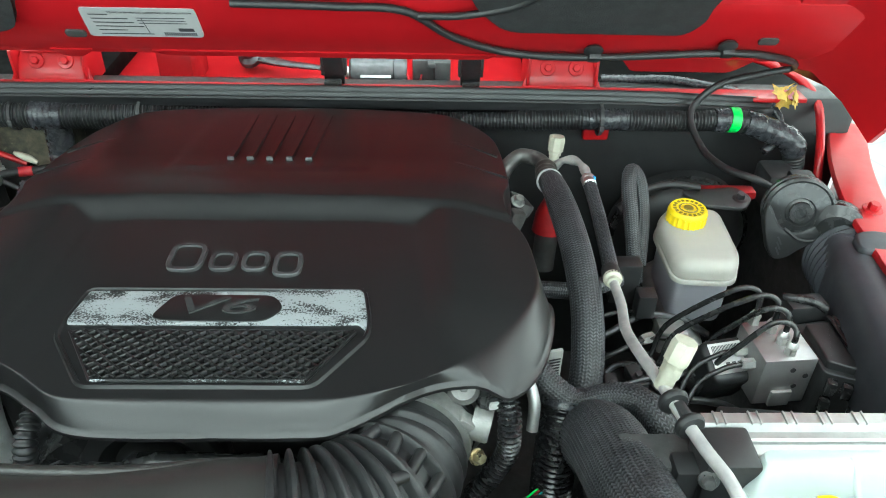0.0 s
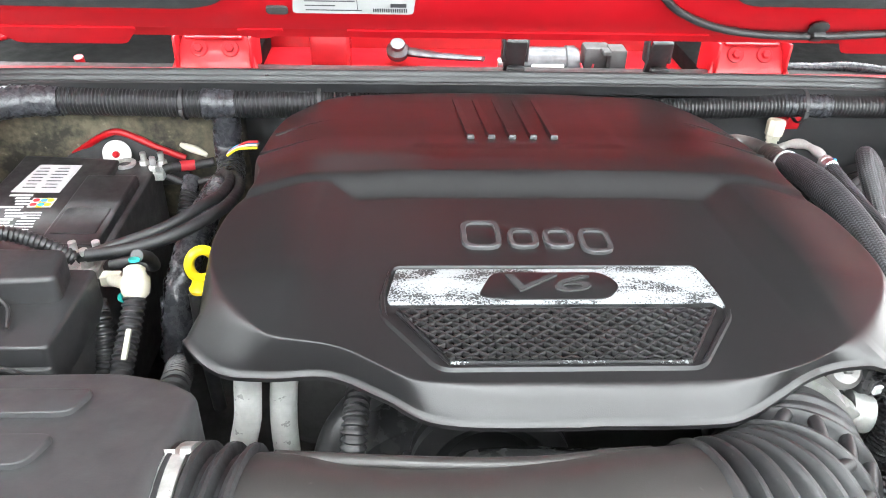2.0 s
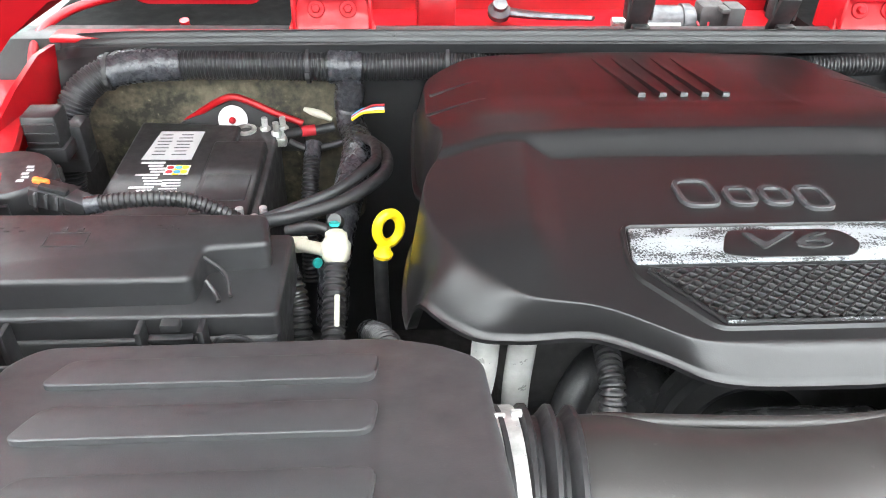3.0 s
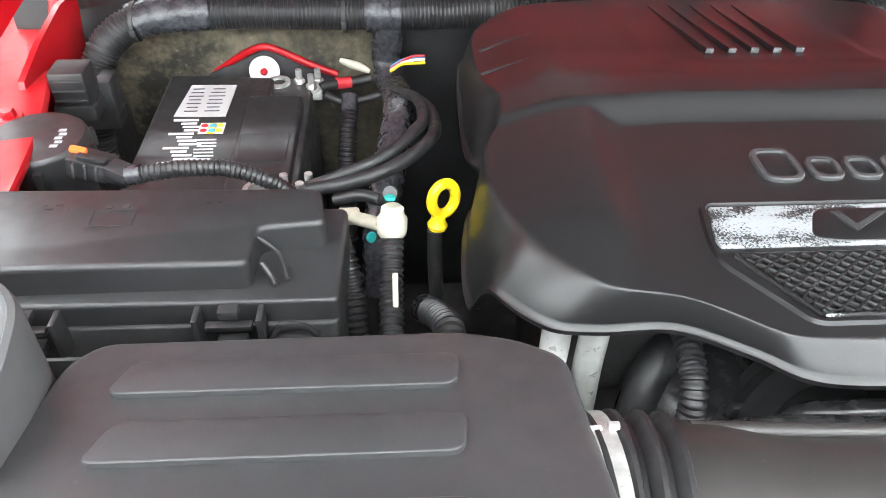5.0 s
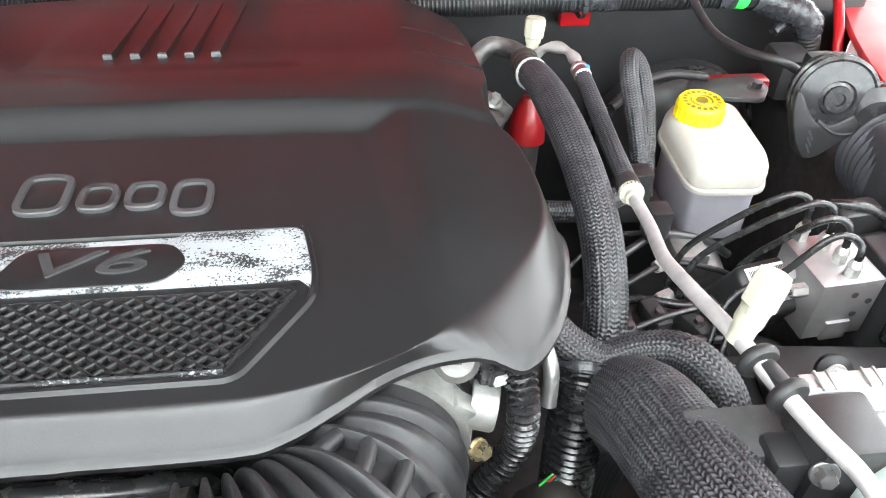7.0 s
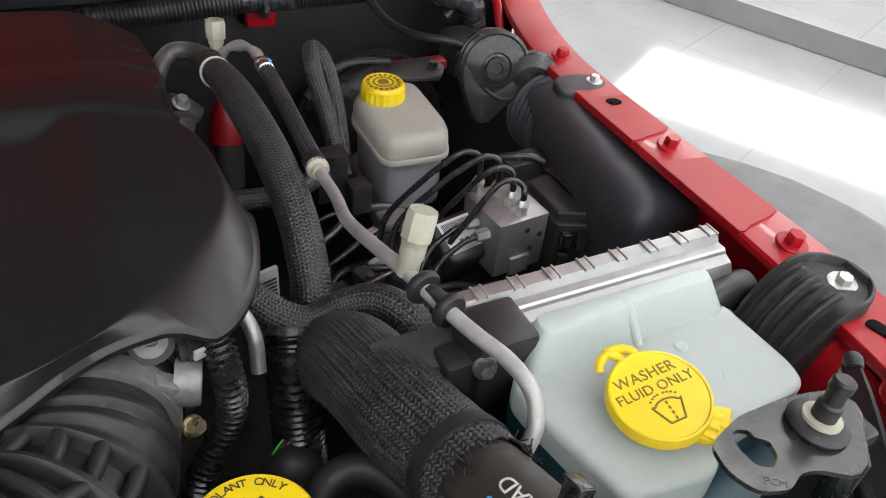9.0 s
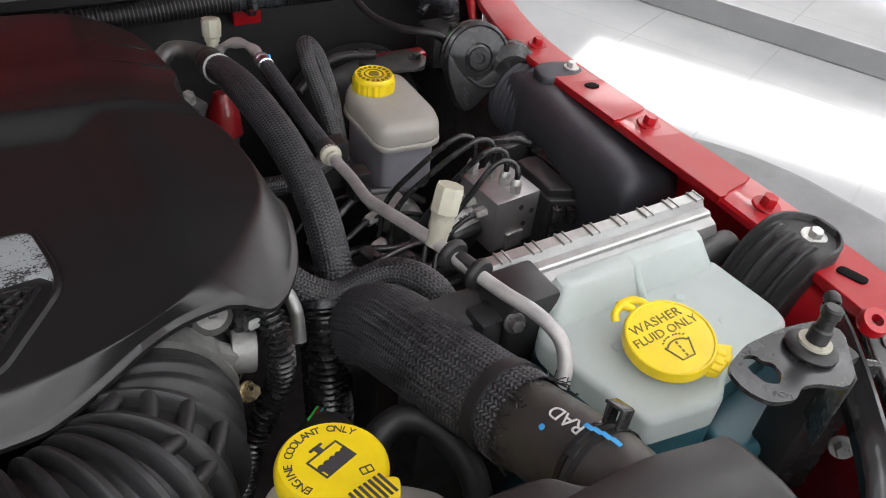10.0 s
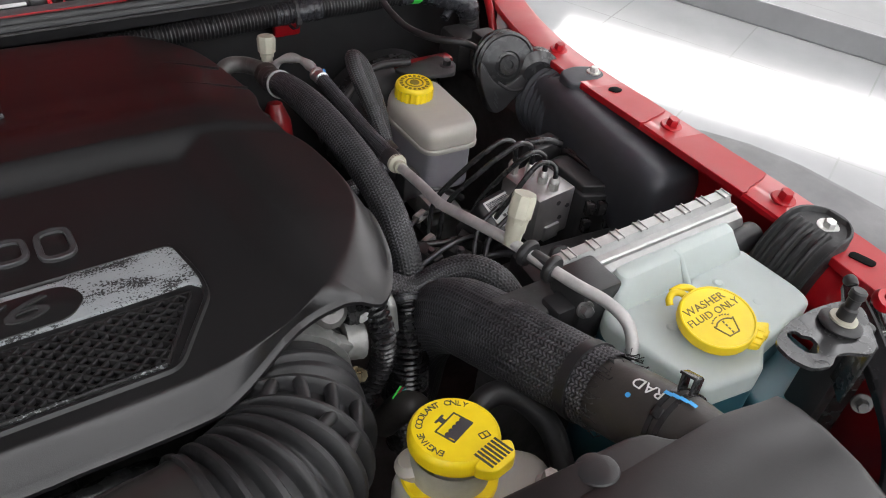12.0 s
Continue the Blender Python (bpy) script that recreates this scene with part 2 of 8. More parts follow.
FENDER = surface("grey_plastic_flare", (0.075, 0.075, 0.077), 0.5, grain=900, bump=0.05, mottle=6, vary=0.05)
WALLPAINT = surface("white_wall", (0.78, 0.78, 0.77), 0.8, grain=200, bump=0.05, mottle=1, vary=0.03)
SKIRT = surface("grey_skirting_stone", (0.20, 0.20, 0.205), 0.4, grain=300, bump=0.05, mottle=4, vary=0.1)
WEAVE_BIG, WEAVE_MID, WEAVE_THIN = (56, 0.0030, 0.8), (30, 0.0028, 0.8), (16, 0.0024, 0.8)   # columns, stitch, slope
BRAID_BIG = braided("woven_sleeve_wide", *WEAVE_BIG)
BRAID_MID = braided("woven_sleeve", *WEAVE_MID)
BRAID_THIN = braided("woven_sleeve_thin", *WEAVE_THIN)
WORN = worn_silver("worn_silver_paint", 0.502)
WORN_EDGE = worn_silver("mostly_worn_silver_paint", 0.43)
PAD = mottled_pad("stained_insulation")
TANK = milky("milky_tank_plastic", (0.68, 0.75, 0.73), 0.16)
MILK = milky("yellowed_milky_plastic", (0.60, 0.58, 0.53), 0.16)
MILKLOW = milky("greyed_milky_plastic", (0.40, 0.39, 0.43), 0.10)
FLUID = surface("blue_washer_fluid", (0.04, 0.26, 0.30), 0.15, bump=0.0, vary=0.05)
FLOORTILE = tiles("showroom_tile")
PANELGLOW = glow("light_panel_glow", (0.93, 0.98, 1.0), PANEL_POWER)
STRIPGLOW = glow("trough_glow", (1.0, 1.0, 1.0), 16.0)

# ---- mesh helpers ----
ORIGIN = {}
UP = Vector((0, 0, 1))


def thing(name, at, label, category, group="", kind=""):
    ob = new(name)
    ob.location = at
    ob.empty_display_size = 0.02
    ORIGIN[ob.name] = Vector(at)
    return tagged(ob, label, category, group, kind)


def mesh_of(name, bm, mat, origin=(0, 0, 0), sharp=38):
    bmesh.ops.translate(bm, verts=bm.verts, vec=-Vector(origin))
    me = bpy.data.meshes.new(name)
    bm.to_mesh(me)
    bm.free()
    me.materials.append(mat)
    me.shade_smooth()
    me.set_sharp_from_angle(angle=radians(sharp))
    return me


def part(name, bm, mat, parent, label="", sharp=38):
    o = ORIGIN[parent.name]
    ob = new(name, mesh_of(name, bm, mat, o, sharp))
    ob.parent = parent
    ORIGIN[ob.name] = o
    return tagged(ob, label)


def solid(name, bm, mat, label, category, group="", kind="", sharp=38, at=(0, 0, 0)):
    ob = new(name, mesh_of(name, bm, mat, at, sharp))
    ob.location = at
    ORIGIN[ob.name] = Vector(at)
    return tagged(ob, label, category, group, kind)


def absorb(bm, tmp, m=None):
    if m is not None:
        bmesh.ops.transform(tmp, matrix=m, verts=tmp.verts)
    me = bpy.data.meshes.new("tmp")
    tmp.to_mesh(me)
    tmp.free()
    bm.from_mesh(me)
    bpy.data.meshes.remove(me)
    return bm


def rbox(bm, c, s, bev=0.002, turn=None, seg=2, taper=0.0):
    """A box with rounded edges, centre c, size s; taper narrows its top."""
    tmp = bmesh.new()
    bmesh.ops.create_cube(tmp, size=1)
    for v in tmp.verts:
        k = 1 - taper if v.co.z > 0 else 1
        v.co = Vector((v.co.x * s[0] * k, v.co.y * s[1] * k, v.co.z * s[2]))
    if bev:
        bmesh.ops.bevel(tmp, geom=tmp.edges[:], offset=min(bev, min(s) * 0.45), segments=seg, affect="EDGES", profile=0.5)
    m = Matrix.Translation(c)
    if turn is not None:
        m = m @ (turn if isinstance(turn, Matrix) else Euler([radians(a) for a in turn]).to_matrix().to_4x4())
    return absorb(bm, tmp, m)


def axis_matrix(at, axis):
    return Matrix.Translation(at) @ Vector(axis).to_track_quat("Z", "Y").to_matrix().to_4x4()


def lathe(bm, profile, at=(0, 0, 0), axis=(0, 0, 1), seg=28, wobble=None):
    """Turns (radius, height) pairs about an axis; closes ends that reach the axis."""
    m = axis_matrix(at, axis)
    rings = []
    for r, z in profile:
        if r <= 1e-6:
            rings.append([bm.verts.new(m @ Vector((0, 0, z)))])
        else:
            rings.append([bm.verts.new(m @ Vector((r * (wobble(a) if wobble else 1) * math.cos(a), r * (wobble(a) if wobble else 1) * math.sin(a), z)))
                          for a in (2 * math.pi * i / seg for i in range(seg))])
    for a, b in zip(rings, rings[1:]):
        for i in range(seg):
            j = (i + 1) % seg
            if len(a) == 1 and len(b) == 1:
                continue
            if len(a) == 1:
                bm.faces.new((a[0], b[i], b[j]))
            elif len(b) == 1:
                bm.faces.new((a[i], a[j], b[0]))
            else:
                bm.faces.new((a[i], a[j], b[j], b[i]))
    return bm


def smooth_line(pts, n=8):
    """A Catmull-Rom line through the points."""
    p = [Vector(q) for q in pts]
    p = [p[0] * 2 - p[1]] + p + [p[-1] * 2 - p[-2]]
    out = []
    for i in range(1, len(p) - 2):
        a, b, c, d = p[i - 1:i + 3]
        for k in range(n):
            t = k / n
            out.append(0.5 * (2 * b + (c - a) * t + (2 * a - 5 * b + 4 * c - d) * t * t + (3 * b - a - 3 * c + d) * t ** 3))
    out.append(p[-2])
    return out


def even(line, step):
    """The same line in equal steps."""
    out, rest = [line[0].copy()], step
    for a, b in zip(line, line[1:]):
        d = (b - a).length
        while d >= rest and d > 1e-9:
            a = a + (b - a) * (rest / d)
            d -= rest
            out.append(a.copy())
            rest = step
        rest -= d
    if (out[-1] - line[-1]).length > step * 0.3:
        out.append(line[-1].copy())
    return out


def tube(bm, pts, r, seg=16, step=None, rib=None, caps=True, n=8, squash=1.0):
    """A tube along a smooth line. r: a radius or a function of the fraction along; rib: (pitch, depth) of rings round it, with a third number for narrow crests."""
    line = smooth_line(pts, n)
    if rib:
        line = even(line, rib[0] / (5 if len(rib) < 3 else 12))
    elif step:
        line = even(line, step)
    uv = bm.loops.layers.uv.verify()
    total = sum((b - a).length for a, b in zip(line, line[1:]))
    t = (line[1] - line[0]).normalized()
    side = t.orthogonal().normalized() if abs(t.z) > 0.95 else t.cross(UP).normalized()
    rings, run, runs = [], 0.0, []
    for i, c in enumerate(line):
        nt = (line[min(i + 1, len(line) - 1)] - line[max(i - 1, 0)]).normalized()
        side = (side - nt * side.dot(nt)).normalized()
        up = side.cross(nt)
        if i:
            run += (c - line[i - 1]).length
        rad = r(run / total) if callable(r) else r
        if rib:
            wave = math.sin(2 * math.pi * run / rib[0])
            rad += rib[1] * (max(-0.5, min(0.5, 1.3 * wave)) if len(rib) < 3 else (0.5 + 0.5 * wave) ** rib[2] - 0.3)
        rings.append([bm.verts.new(c + (side * math.cos(a) + up * math.sin(a) * squash) * rad) for a in (2 * math.pi * k / seg for k in range(seg))])
        runs.append(run)
    for i in range(len(rings) - 1):
        for k in range(seg):
            j = (k + 1) % seg
            f = bm.faces.new((rings[i][k], rings[i + 1][k], rings[i + 1][j], rings[i][j]))
            for loop, (uu, vv) in zip(f.loops, ((k, i), (k, i + 1), (k + 1, i + 1), (k + 1, i))):
                loop[uv].uv = (uu / seg, runs[vv])
    if caps:
        bm.faces.new(rings[0])
        bm.faces.new(rings[-1][::-1])
    return bm


def woven_tube(pts, r, weave, depth=0.0010, n=10):
    """A sleeve of slanted stitches in columns, as relief. Returns a bmesh with UVs in turns and metres."""
    cols, pitch, slope = weave
    seg = cols * 4
    line = even(smooth_line(pts, n), pitch / 4)
    total = sum((b - a).length for a, b in zip(line, line[1:]))
    t = (line[1] - line[0]).normalized()
    side = t.orthogonal().normalized() if abs(t.z) > 0.95 else t.cross(UP).normalized()
    turn = np.arange(seg) / seg
    cosa, sina = np.cos(2 * np.pi * turn)[:, None], np.sin(2 * np.pi * turn)[:, None]
    u = (turn * cols) % 2.0
    lane = np.where(u > 1.0, 2.0 - u, u)
    groove = np.clip(np.sin(np.pi * lane) / 0.6, 0, 1)
    rows, runs, run = [], [], 0.0
    for i, c in enumerate(line):
        nt = (line[min(i + 1, len(line) - 1)] - line[max(i - 1, 0)]).normalized()
        side = (side - nt * side.dot(nt)).normalized()
        up = side.cross(nt)
        run += (c - line[i - 1]).length if i else 0.0
        rad = r(run / total) if callable(r) else r
        stitch = np.clip((np.sin(2 * np.pi * (run / pitch + lane * slope)) + 1.0) / 1.8, 0, 1)
        rr = (rad + depth * (stitch * groove - 0.5))[:, None]
        rows.append(np.array(c)[None, :] + (cosa * np.array(side)[None, :] + sina * np.array(up)[None, :]) * rr)
        runs.append(run)
    m = len(rows)
    i, k = np.meshgrid(np.arange(m - 1), np.arange(seg), indexing="ij")
    j = (k + 1) % seg
    faces = np.stack([i * seg + k, (i + 1) * seg + k, (i + 1) * seg + j, i * seg + j], -1).reshape(-1, 4)
    runs = np.array(runs)
    uvs = np.stack([np.stack([k / seg, runs[i]], -1), np.stack([k / seg, runs[i + 1]], -1), np.stack([(k + 1) / seg, runs[i + 1]], -1), np.stack([(k + 1) / seg, runs[i]], -1)], 2)
    me = bpy.data.meshes.new("woven")
    me.from_pydata(np.concatenate(rows), [], faces)
    me.uv_layers.new(name="UVMap").data.foreach_set("uv", uvs.reshape(-1).astype(np.float32))
    bm = bmesh.new()
    bm.from_mesh(me)
    bpy.data.meshes.remove(me)
    return bm


def loft(bm, loops, cap0=True, cap1=True):
    rings = [[bm.verts.new(v) for v in lp] for lp in loops]
    n = len(rings[0])
    for a, b in zip(rings, rings[1:]):
        for i in range(n):
            j = (i + 1) % n
            bm.faces.new((a[i], a[j], b[j], b[i]))
    if cap0:
        bm.faces.new(rings[0][::-1])
    if cap1:
        bm.faces.new(rings[-1])
    return bm


def round_outline(pts, n=3):
    """Cuts the corners of a closed 2D outline n times."""
    p = [Vector(q) for q in pts]
    for _ in range(n):
        p = [q for a, b in zip(p, p[1:] + p[:1]) for q in (a * 0.75 + b * 0.25, a * 0.25 + b * 0.75)]
    return p


def corner_outline(pts, radius, seg=5):
    """A closed 2D outline with each corner rounded to a radius."""
    out, m = [], len(pts)
    for i in range(m):
        a, b, c = (Vector(pts[(i + k) % m]) for k in (-1, 0, 1))
        u, v = (a - b), (c - b)
        k = min(radius, u.length * 0.45, v.length * 0.45)
        s, e = b + u.normalized() * k, b + v.normalized() * k
        for j in range(seg + 1):
            t = j / seg
            out.append(s * (1 - t) ** 2 + b * 2 * t * (1 - t) + e * t * t)
    return out


def inset(outline, d):
    """Moves a counter-clockwise outline inwards."""
    out, m = [], len(outline)
    for i in range(m):
        a, b, c = outline[i - 1], outline[i], outline[(i + 1) % m]
        t = (c - a)
        t = t.normalized() if t.length > 1e-9 else Vector((1, 0))
        out.append(b + Vector((-t.y, t.x)) * d)
    return out


def slab(bm, outline, z0, z1, bev=0.003, m=None, seg=3, low=0.0, fz=None):
    """An upright plate from a counter-clockwise outline, its upper edge rounded; low rounds the lower one; fz(x, y) adds height."""
    o = [Vector(p[:2]) for p in outline]
    loops = []
    if low:
        for k in range(seg):
            a = math.pi / 2 * k / seg
            loops.append((inset(o, low * (1 - math.sin(a))), z0 + low * (1 - math.cos(a))))
    loops.append((o, z0 + low))
    for k in range(seg + 1):
        a = math.pi / 2 * k / seg
        loops.append((inset(o, bev * (1 - math.cos(a))), z1 - bev + bev * math.sin(a)))
    tmp = bmesh.new()
    loft(tmp, [[Vector((p.x, p.y, z + (fz(p.x, p.y) if fz and z > z0 + low else 0))) for p in lp] for lp, z in loops])
    return absorb(bm, tmp, m)


def hexbolt(bm, at, axis, r, h, washer=0.0, wh=0.0015):
    """A hexagon head, with a washer under it."""
    base = 0.0
    if washer:
        lathe(bm, [(0, 0), (washer, 0), (washer, wh * 0.7), (washer * 0.93, wh), (0, wh)], at, axis, 24)
        base = wh
    tmp = bmesh.new()
    lathe(tmp, [(0, base), (r, base), (r, base + h * 0.8), (r * 0.85, base + h), (0, base + h)], (0, 0, 0), (0, 0, 1), 6)
    return absorb(bm, tmp, axis_matrix(at, axis))


def letters(bm, body, size, m, extrude=0.0003, space=1.0):
    """Raised lettering laid in the plane of m, centred."""
    cu = bpy.data.curves.new("letters", "FONT")
    cu.body, cu.size, cu.extrude, cu.space_character = body, size, extrude, space
    cu.align_x, cu.align_y, cu.resolution_u = "CENTER", "CENTER", 3
    ob = bpy.data.objects.new("letters", cu)
    scene.collection.objects.link(ob)
    bpy.context.view_layer.update()
    me = bpy.data.meshes.new_from_object(ob.evaluated_get(bpy.context.evaluated_depsgraph_get()))
    bpy.data.objects.remove(ob)
    bpy.data.curves.remove(cu)
    me.transform(m)
    bm.from_mesh(me)
    bpy.data.meshes.remove(me)
    return bm


def plane_matrix(at, right, up):
    """A frame whose x runs to the right and y up a face."""
    x = Vector(right).normalized()
    z = x.cross(Vector(up)).normalized()
    y = z.cross(x)
    return Matrix.Translation(at) @ Matrix((x, y, z)).transposed().to_4x4()


def bar(bm, m, x, y, w, h, d=0.0003):
    tmp = bmesh.new()
    bmesh.ops.create_cube(tmp, size=1)
    return absorb(bm, tmp, m @ Matrix.Translation((x, y, d / 2)) @ Matrix.Diagonal((w, h, d, 1)))


# ---- showroom ----
def box_part(name, c, s, mat, label, bev=0.004, kind="structure", category="wall"):
    return solid(name, rbox(bmesh.new(), c, s, bev), mat, label, category, kind=kind)


bm = bmesh.new()
rbox(bm, (2, 2, -0.05), (24, 24, 0.1), 0)
solid("floor", bm, FLOORTILE, "polished light grey showroom floor tiles", "floor", kind="structure")
bm = bmesh.new()
rbox(bm, (2, 2, 3.65), (24, 24, 0.1), 0)
solid("ceiling", bm, WALLPAINT, "white showroom ceiling", "ceiling", kind="structure")
# glazed side: sill, lintel and piers
box_part("wall_east", (14.05, 2, 0.2), (0.2, 24, 0.4), WALLPAINT, "white sill of the glazed showroom side")
box_part("wall_east", (14.05, 2, 3.45), (0.2, 24, 0.3), WALLPAINT, "white lintel of the glazed showroom side")
for y in (-10, -5.2, -0.4, 4.4, 9.2, 14):
    box_part("wall_east", (14.05, y, 1.85), (0.2, 0.3, 2.9), WALLPAINT, "white pier of the glazed showroom side")
box_part("wall_west", (-10.05, 2, 1.8), (0.1, 24, 3.6), WALLPAINT, "plain white showroom wall")
box_part("wall_north", (2, 14.05, 1.8), (24.2, 0.1, 3.6), WALLPAINT, "plain white showroom wall")
# shop front: piers and a lintel, open between to the daylight
for x in (-10, -5.2, -0.4, 4.4, 9.2, 14):
    box_part("wall_south", (x, -10.05, 1.8), (0.3, 0.2, 3.6), WALLPAINT, "white pier of the glazed shop front")
# step of the next floor level with its dark edge
STEP = Matrix.Translation((3.16, 2.92, 0)) @ Matrix.Rotation(math.atan2(1.74 - 3.1, 3.59 - 3.0), 4, "Z")
bm = bmesh.new()
rbox(bm, (0, 2.5, 0.06), (14, 5.0, 0.12), 0.004, seg=1)
bmesh.ops.transform(bm, matrix=STEP, verts=bm.verts)
solid("floor_step", bm, FLOORTILE, "raised pale tiled floor level", "floor", kind="structure")
bm = bmesh.new()
rbox(bm, (0, -0.008, 0.061), (14, 0.014, 0.119), 0.003, seg=1)
bmesh.ops.transform(bm, matrix=STEP, verts=bm.verts)
solid("baseboard", bm, SKIRT, "dark grey stone riser of the floor step", "skirting", kind="structure")

# ceiling panels
bm = bmesh.new()
rbox(bm, (0, 0, 0.02), (1.56, 0.96, 0.05), 0.004)
lamp = thing("ceiling_light", (0, 0, 3.56), "long white panel light in the ceiling", "ceiling light", "ceiling panel lights")
ORIGIN[lamp.name] = Vector((0, 0, 0))
part("frame", bm, WALLPAINT, lamp)
bm = bmesh.new()
rbox(bm, (0, 0, -0.008), (1.5, 0.9, 0.006), 0)
part("diffuser", bm, PANELGLOW, lamp, "glowing white diffuser")
lamp.matrix_basis = Matrix.Translation((0.1, -1.0, 3.56))
for ix in range(-2, 5):
    for iy in range(-3, 5):
        if (ix, iy) != (0, 0) and not (ix >= 3 and iy >= 1):
            copy_thing(lamp, Matrix.Translation((0.1 + 1.9 * ix, -1.0 + 2.0 * iy, 3.56)))

# long light trough along the aisle
strip = thing("ceiling_light", (0, 0, 0), "long white light trough along the aisle", "ceiling light", "ceiling panel lights")
part("frame", rbox(bmesh.new(), (0, 0, 0.02), (7.1, 2.0, 0.05), 0.004), WALLPAINT, strip)
part("diffuser", rbox(bmesh.new(), (0, 0, -0.008), (7.0, 1.9, 0.006), 0), STRIPGLOW, strip, "glowing white diffuser")
strip.matrix_basis = Matrix.Translation((9.75, 5.3, 3.56)) @ Matrix.Rotation(math.atan2(-3.4, 2.0), 4, "Z")

# ---- car body ----
XC = 0.066


def sstep(a, b, v):
    t = max(0.0, min(1.0, (v - a) / (b - a)))
    return t * t * (3 - 2 * t)


def rail(side):
    """The painted fender rail: an inner wall, a flat top flange and an outer drop."""
    line = [(0.80, 0.95, 1.035), (0.735, 0.80, 1.048), (0.692, 0.66, 1.062), (0.655, 0.467, 1.086), (0.630, 0.32, 1.103), (0.602, 0.20, 1.117), (0.57, 0.05, 1.128), (0.53, -0.12, 1.13)]
    pts = even(smooth_line(line, 10), 0.005)
    sec = [(-0.026, -0.006), (-0.0255, -0.002), (-0.0235, 0.0), (0.020, 0.0), (0.0235, -0.002), (0.025, -0.006), (0.027, -0.09), (0.021, -0.09), (0.019, -0.005), (0.016, -0.004), (0.012, -0.20), (0.008, -0.20), (0.009, -0.0045), (-0.0245, -0.0045)]
    bm = bmesh.new()
    loops = []
    for i, p in enumerate(pts):
        t = (pts[min(i + 1, len(pts) - 1)] - pts[max(i - 1, 0)])
        out = Vector((-t.y, t.x, 0)).normalized()
        if out.x < 0:
            out = -out
        lp = [p + out * a + UP * b for a, b in sec]
        if side < 0:
            lp = [Vector((2 * XC - q.x, q.y, q.z)) for q in lp]
        loops.append(lp)
    loft(bm, loops)
    bmesh.ops.recalc_face_normals(bm, faces=bm.faces)
    return bm, pts


body = thing("car_body", (XC, 0.4, 0.0), "red painted body of an off-road car, hood raised", "car body")
bm, RAILPTS = rail(1)
rail_r = part("fender_rail", bm, RED, body, "red painted fender rail with bolts")
bm, _ = rail(-1)
rail_l = part("fender_rail", bm, RED, body)


def rail_at(y):
    return min(RAILPTS, key=lambda p: abs(p.y - y))


# thin doubler plates with scooped front ends, bolts and holes (near-black plugs) on the rail
for y0, y1 in ((0.478, 0.575), (0.338, 0.445), (-0.05, 0.292)):
    run = [(i, p) for i, p in enumerate(RAILPTS) if y0 <= p.y <= y1]
    loops = []
    for i, p in run:
        t = RAILPTS[min(i + 1, len(RAILPTS) - 1)] - RAILPTS[max(i - 1, 0)]
        out = Vector((-t.y, t.x, 0)).normalized()
        out = -out if out.x < 0 else out
        w = -0.021 + 0.040 * sstep(y0, y0 + 0.022, p.y)
        loops.append([p + out * a + UP * b for a, b in ((-0.0262, -0.004), (-0.0262, 0.0008), (-0.0256, 0.0014), (w - 0.0006, 0.0014), (w, 0.0008), (w, -0.003))])
    bm = loft(bmesh.new(), loops)
    bmesh.ops.recalc_face_normals(bm, faces=bm.faces)
    part("doubler_plate", bm, RED, rail_r)
for y in (0.683, 0.467, 0.32):
    p = rail_at(y)
    bm = bmesh.new()
    hexbolt(bm, p + UP * 0.0005, (0.05, -0.1, 1), 0.0062, 0.007, 0.011, 0.002)
    part("bolt", bm, RED, rail_r)
    q = Vector((2 * XC - p.x, p.y, p.z))
    bm = bmesh.new()
    hexbolt(bm, q + UP * 0.0005, (-0.05, -0.1, 1), 0.0062, 0.007, 0.011, 0.002)
    part("bolt", bm, RED, rail_l)
# no opening is cut: solid plugs carry the holes' shade as colour
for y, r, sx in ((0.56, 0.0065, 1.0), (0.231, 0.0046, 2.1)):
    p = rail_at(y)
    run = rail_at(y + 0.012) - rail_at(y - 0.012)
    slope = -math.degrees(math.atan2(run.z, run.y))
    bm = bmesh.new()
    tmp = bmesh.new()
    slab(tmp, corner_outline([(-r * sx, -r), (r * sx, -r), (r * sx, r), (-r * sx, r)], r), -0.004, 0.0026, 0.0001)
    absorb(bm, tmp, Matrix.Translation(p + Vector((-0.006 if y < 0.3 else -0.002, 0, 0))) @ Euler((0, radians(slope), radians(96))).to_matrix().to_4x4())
    part("slot_shade", bm, VOID, rail_r, "near-black plug standing for a shaded hole in the rail")

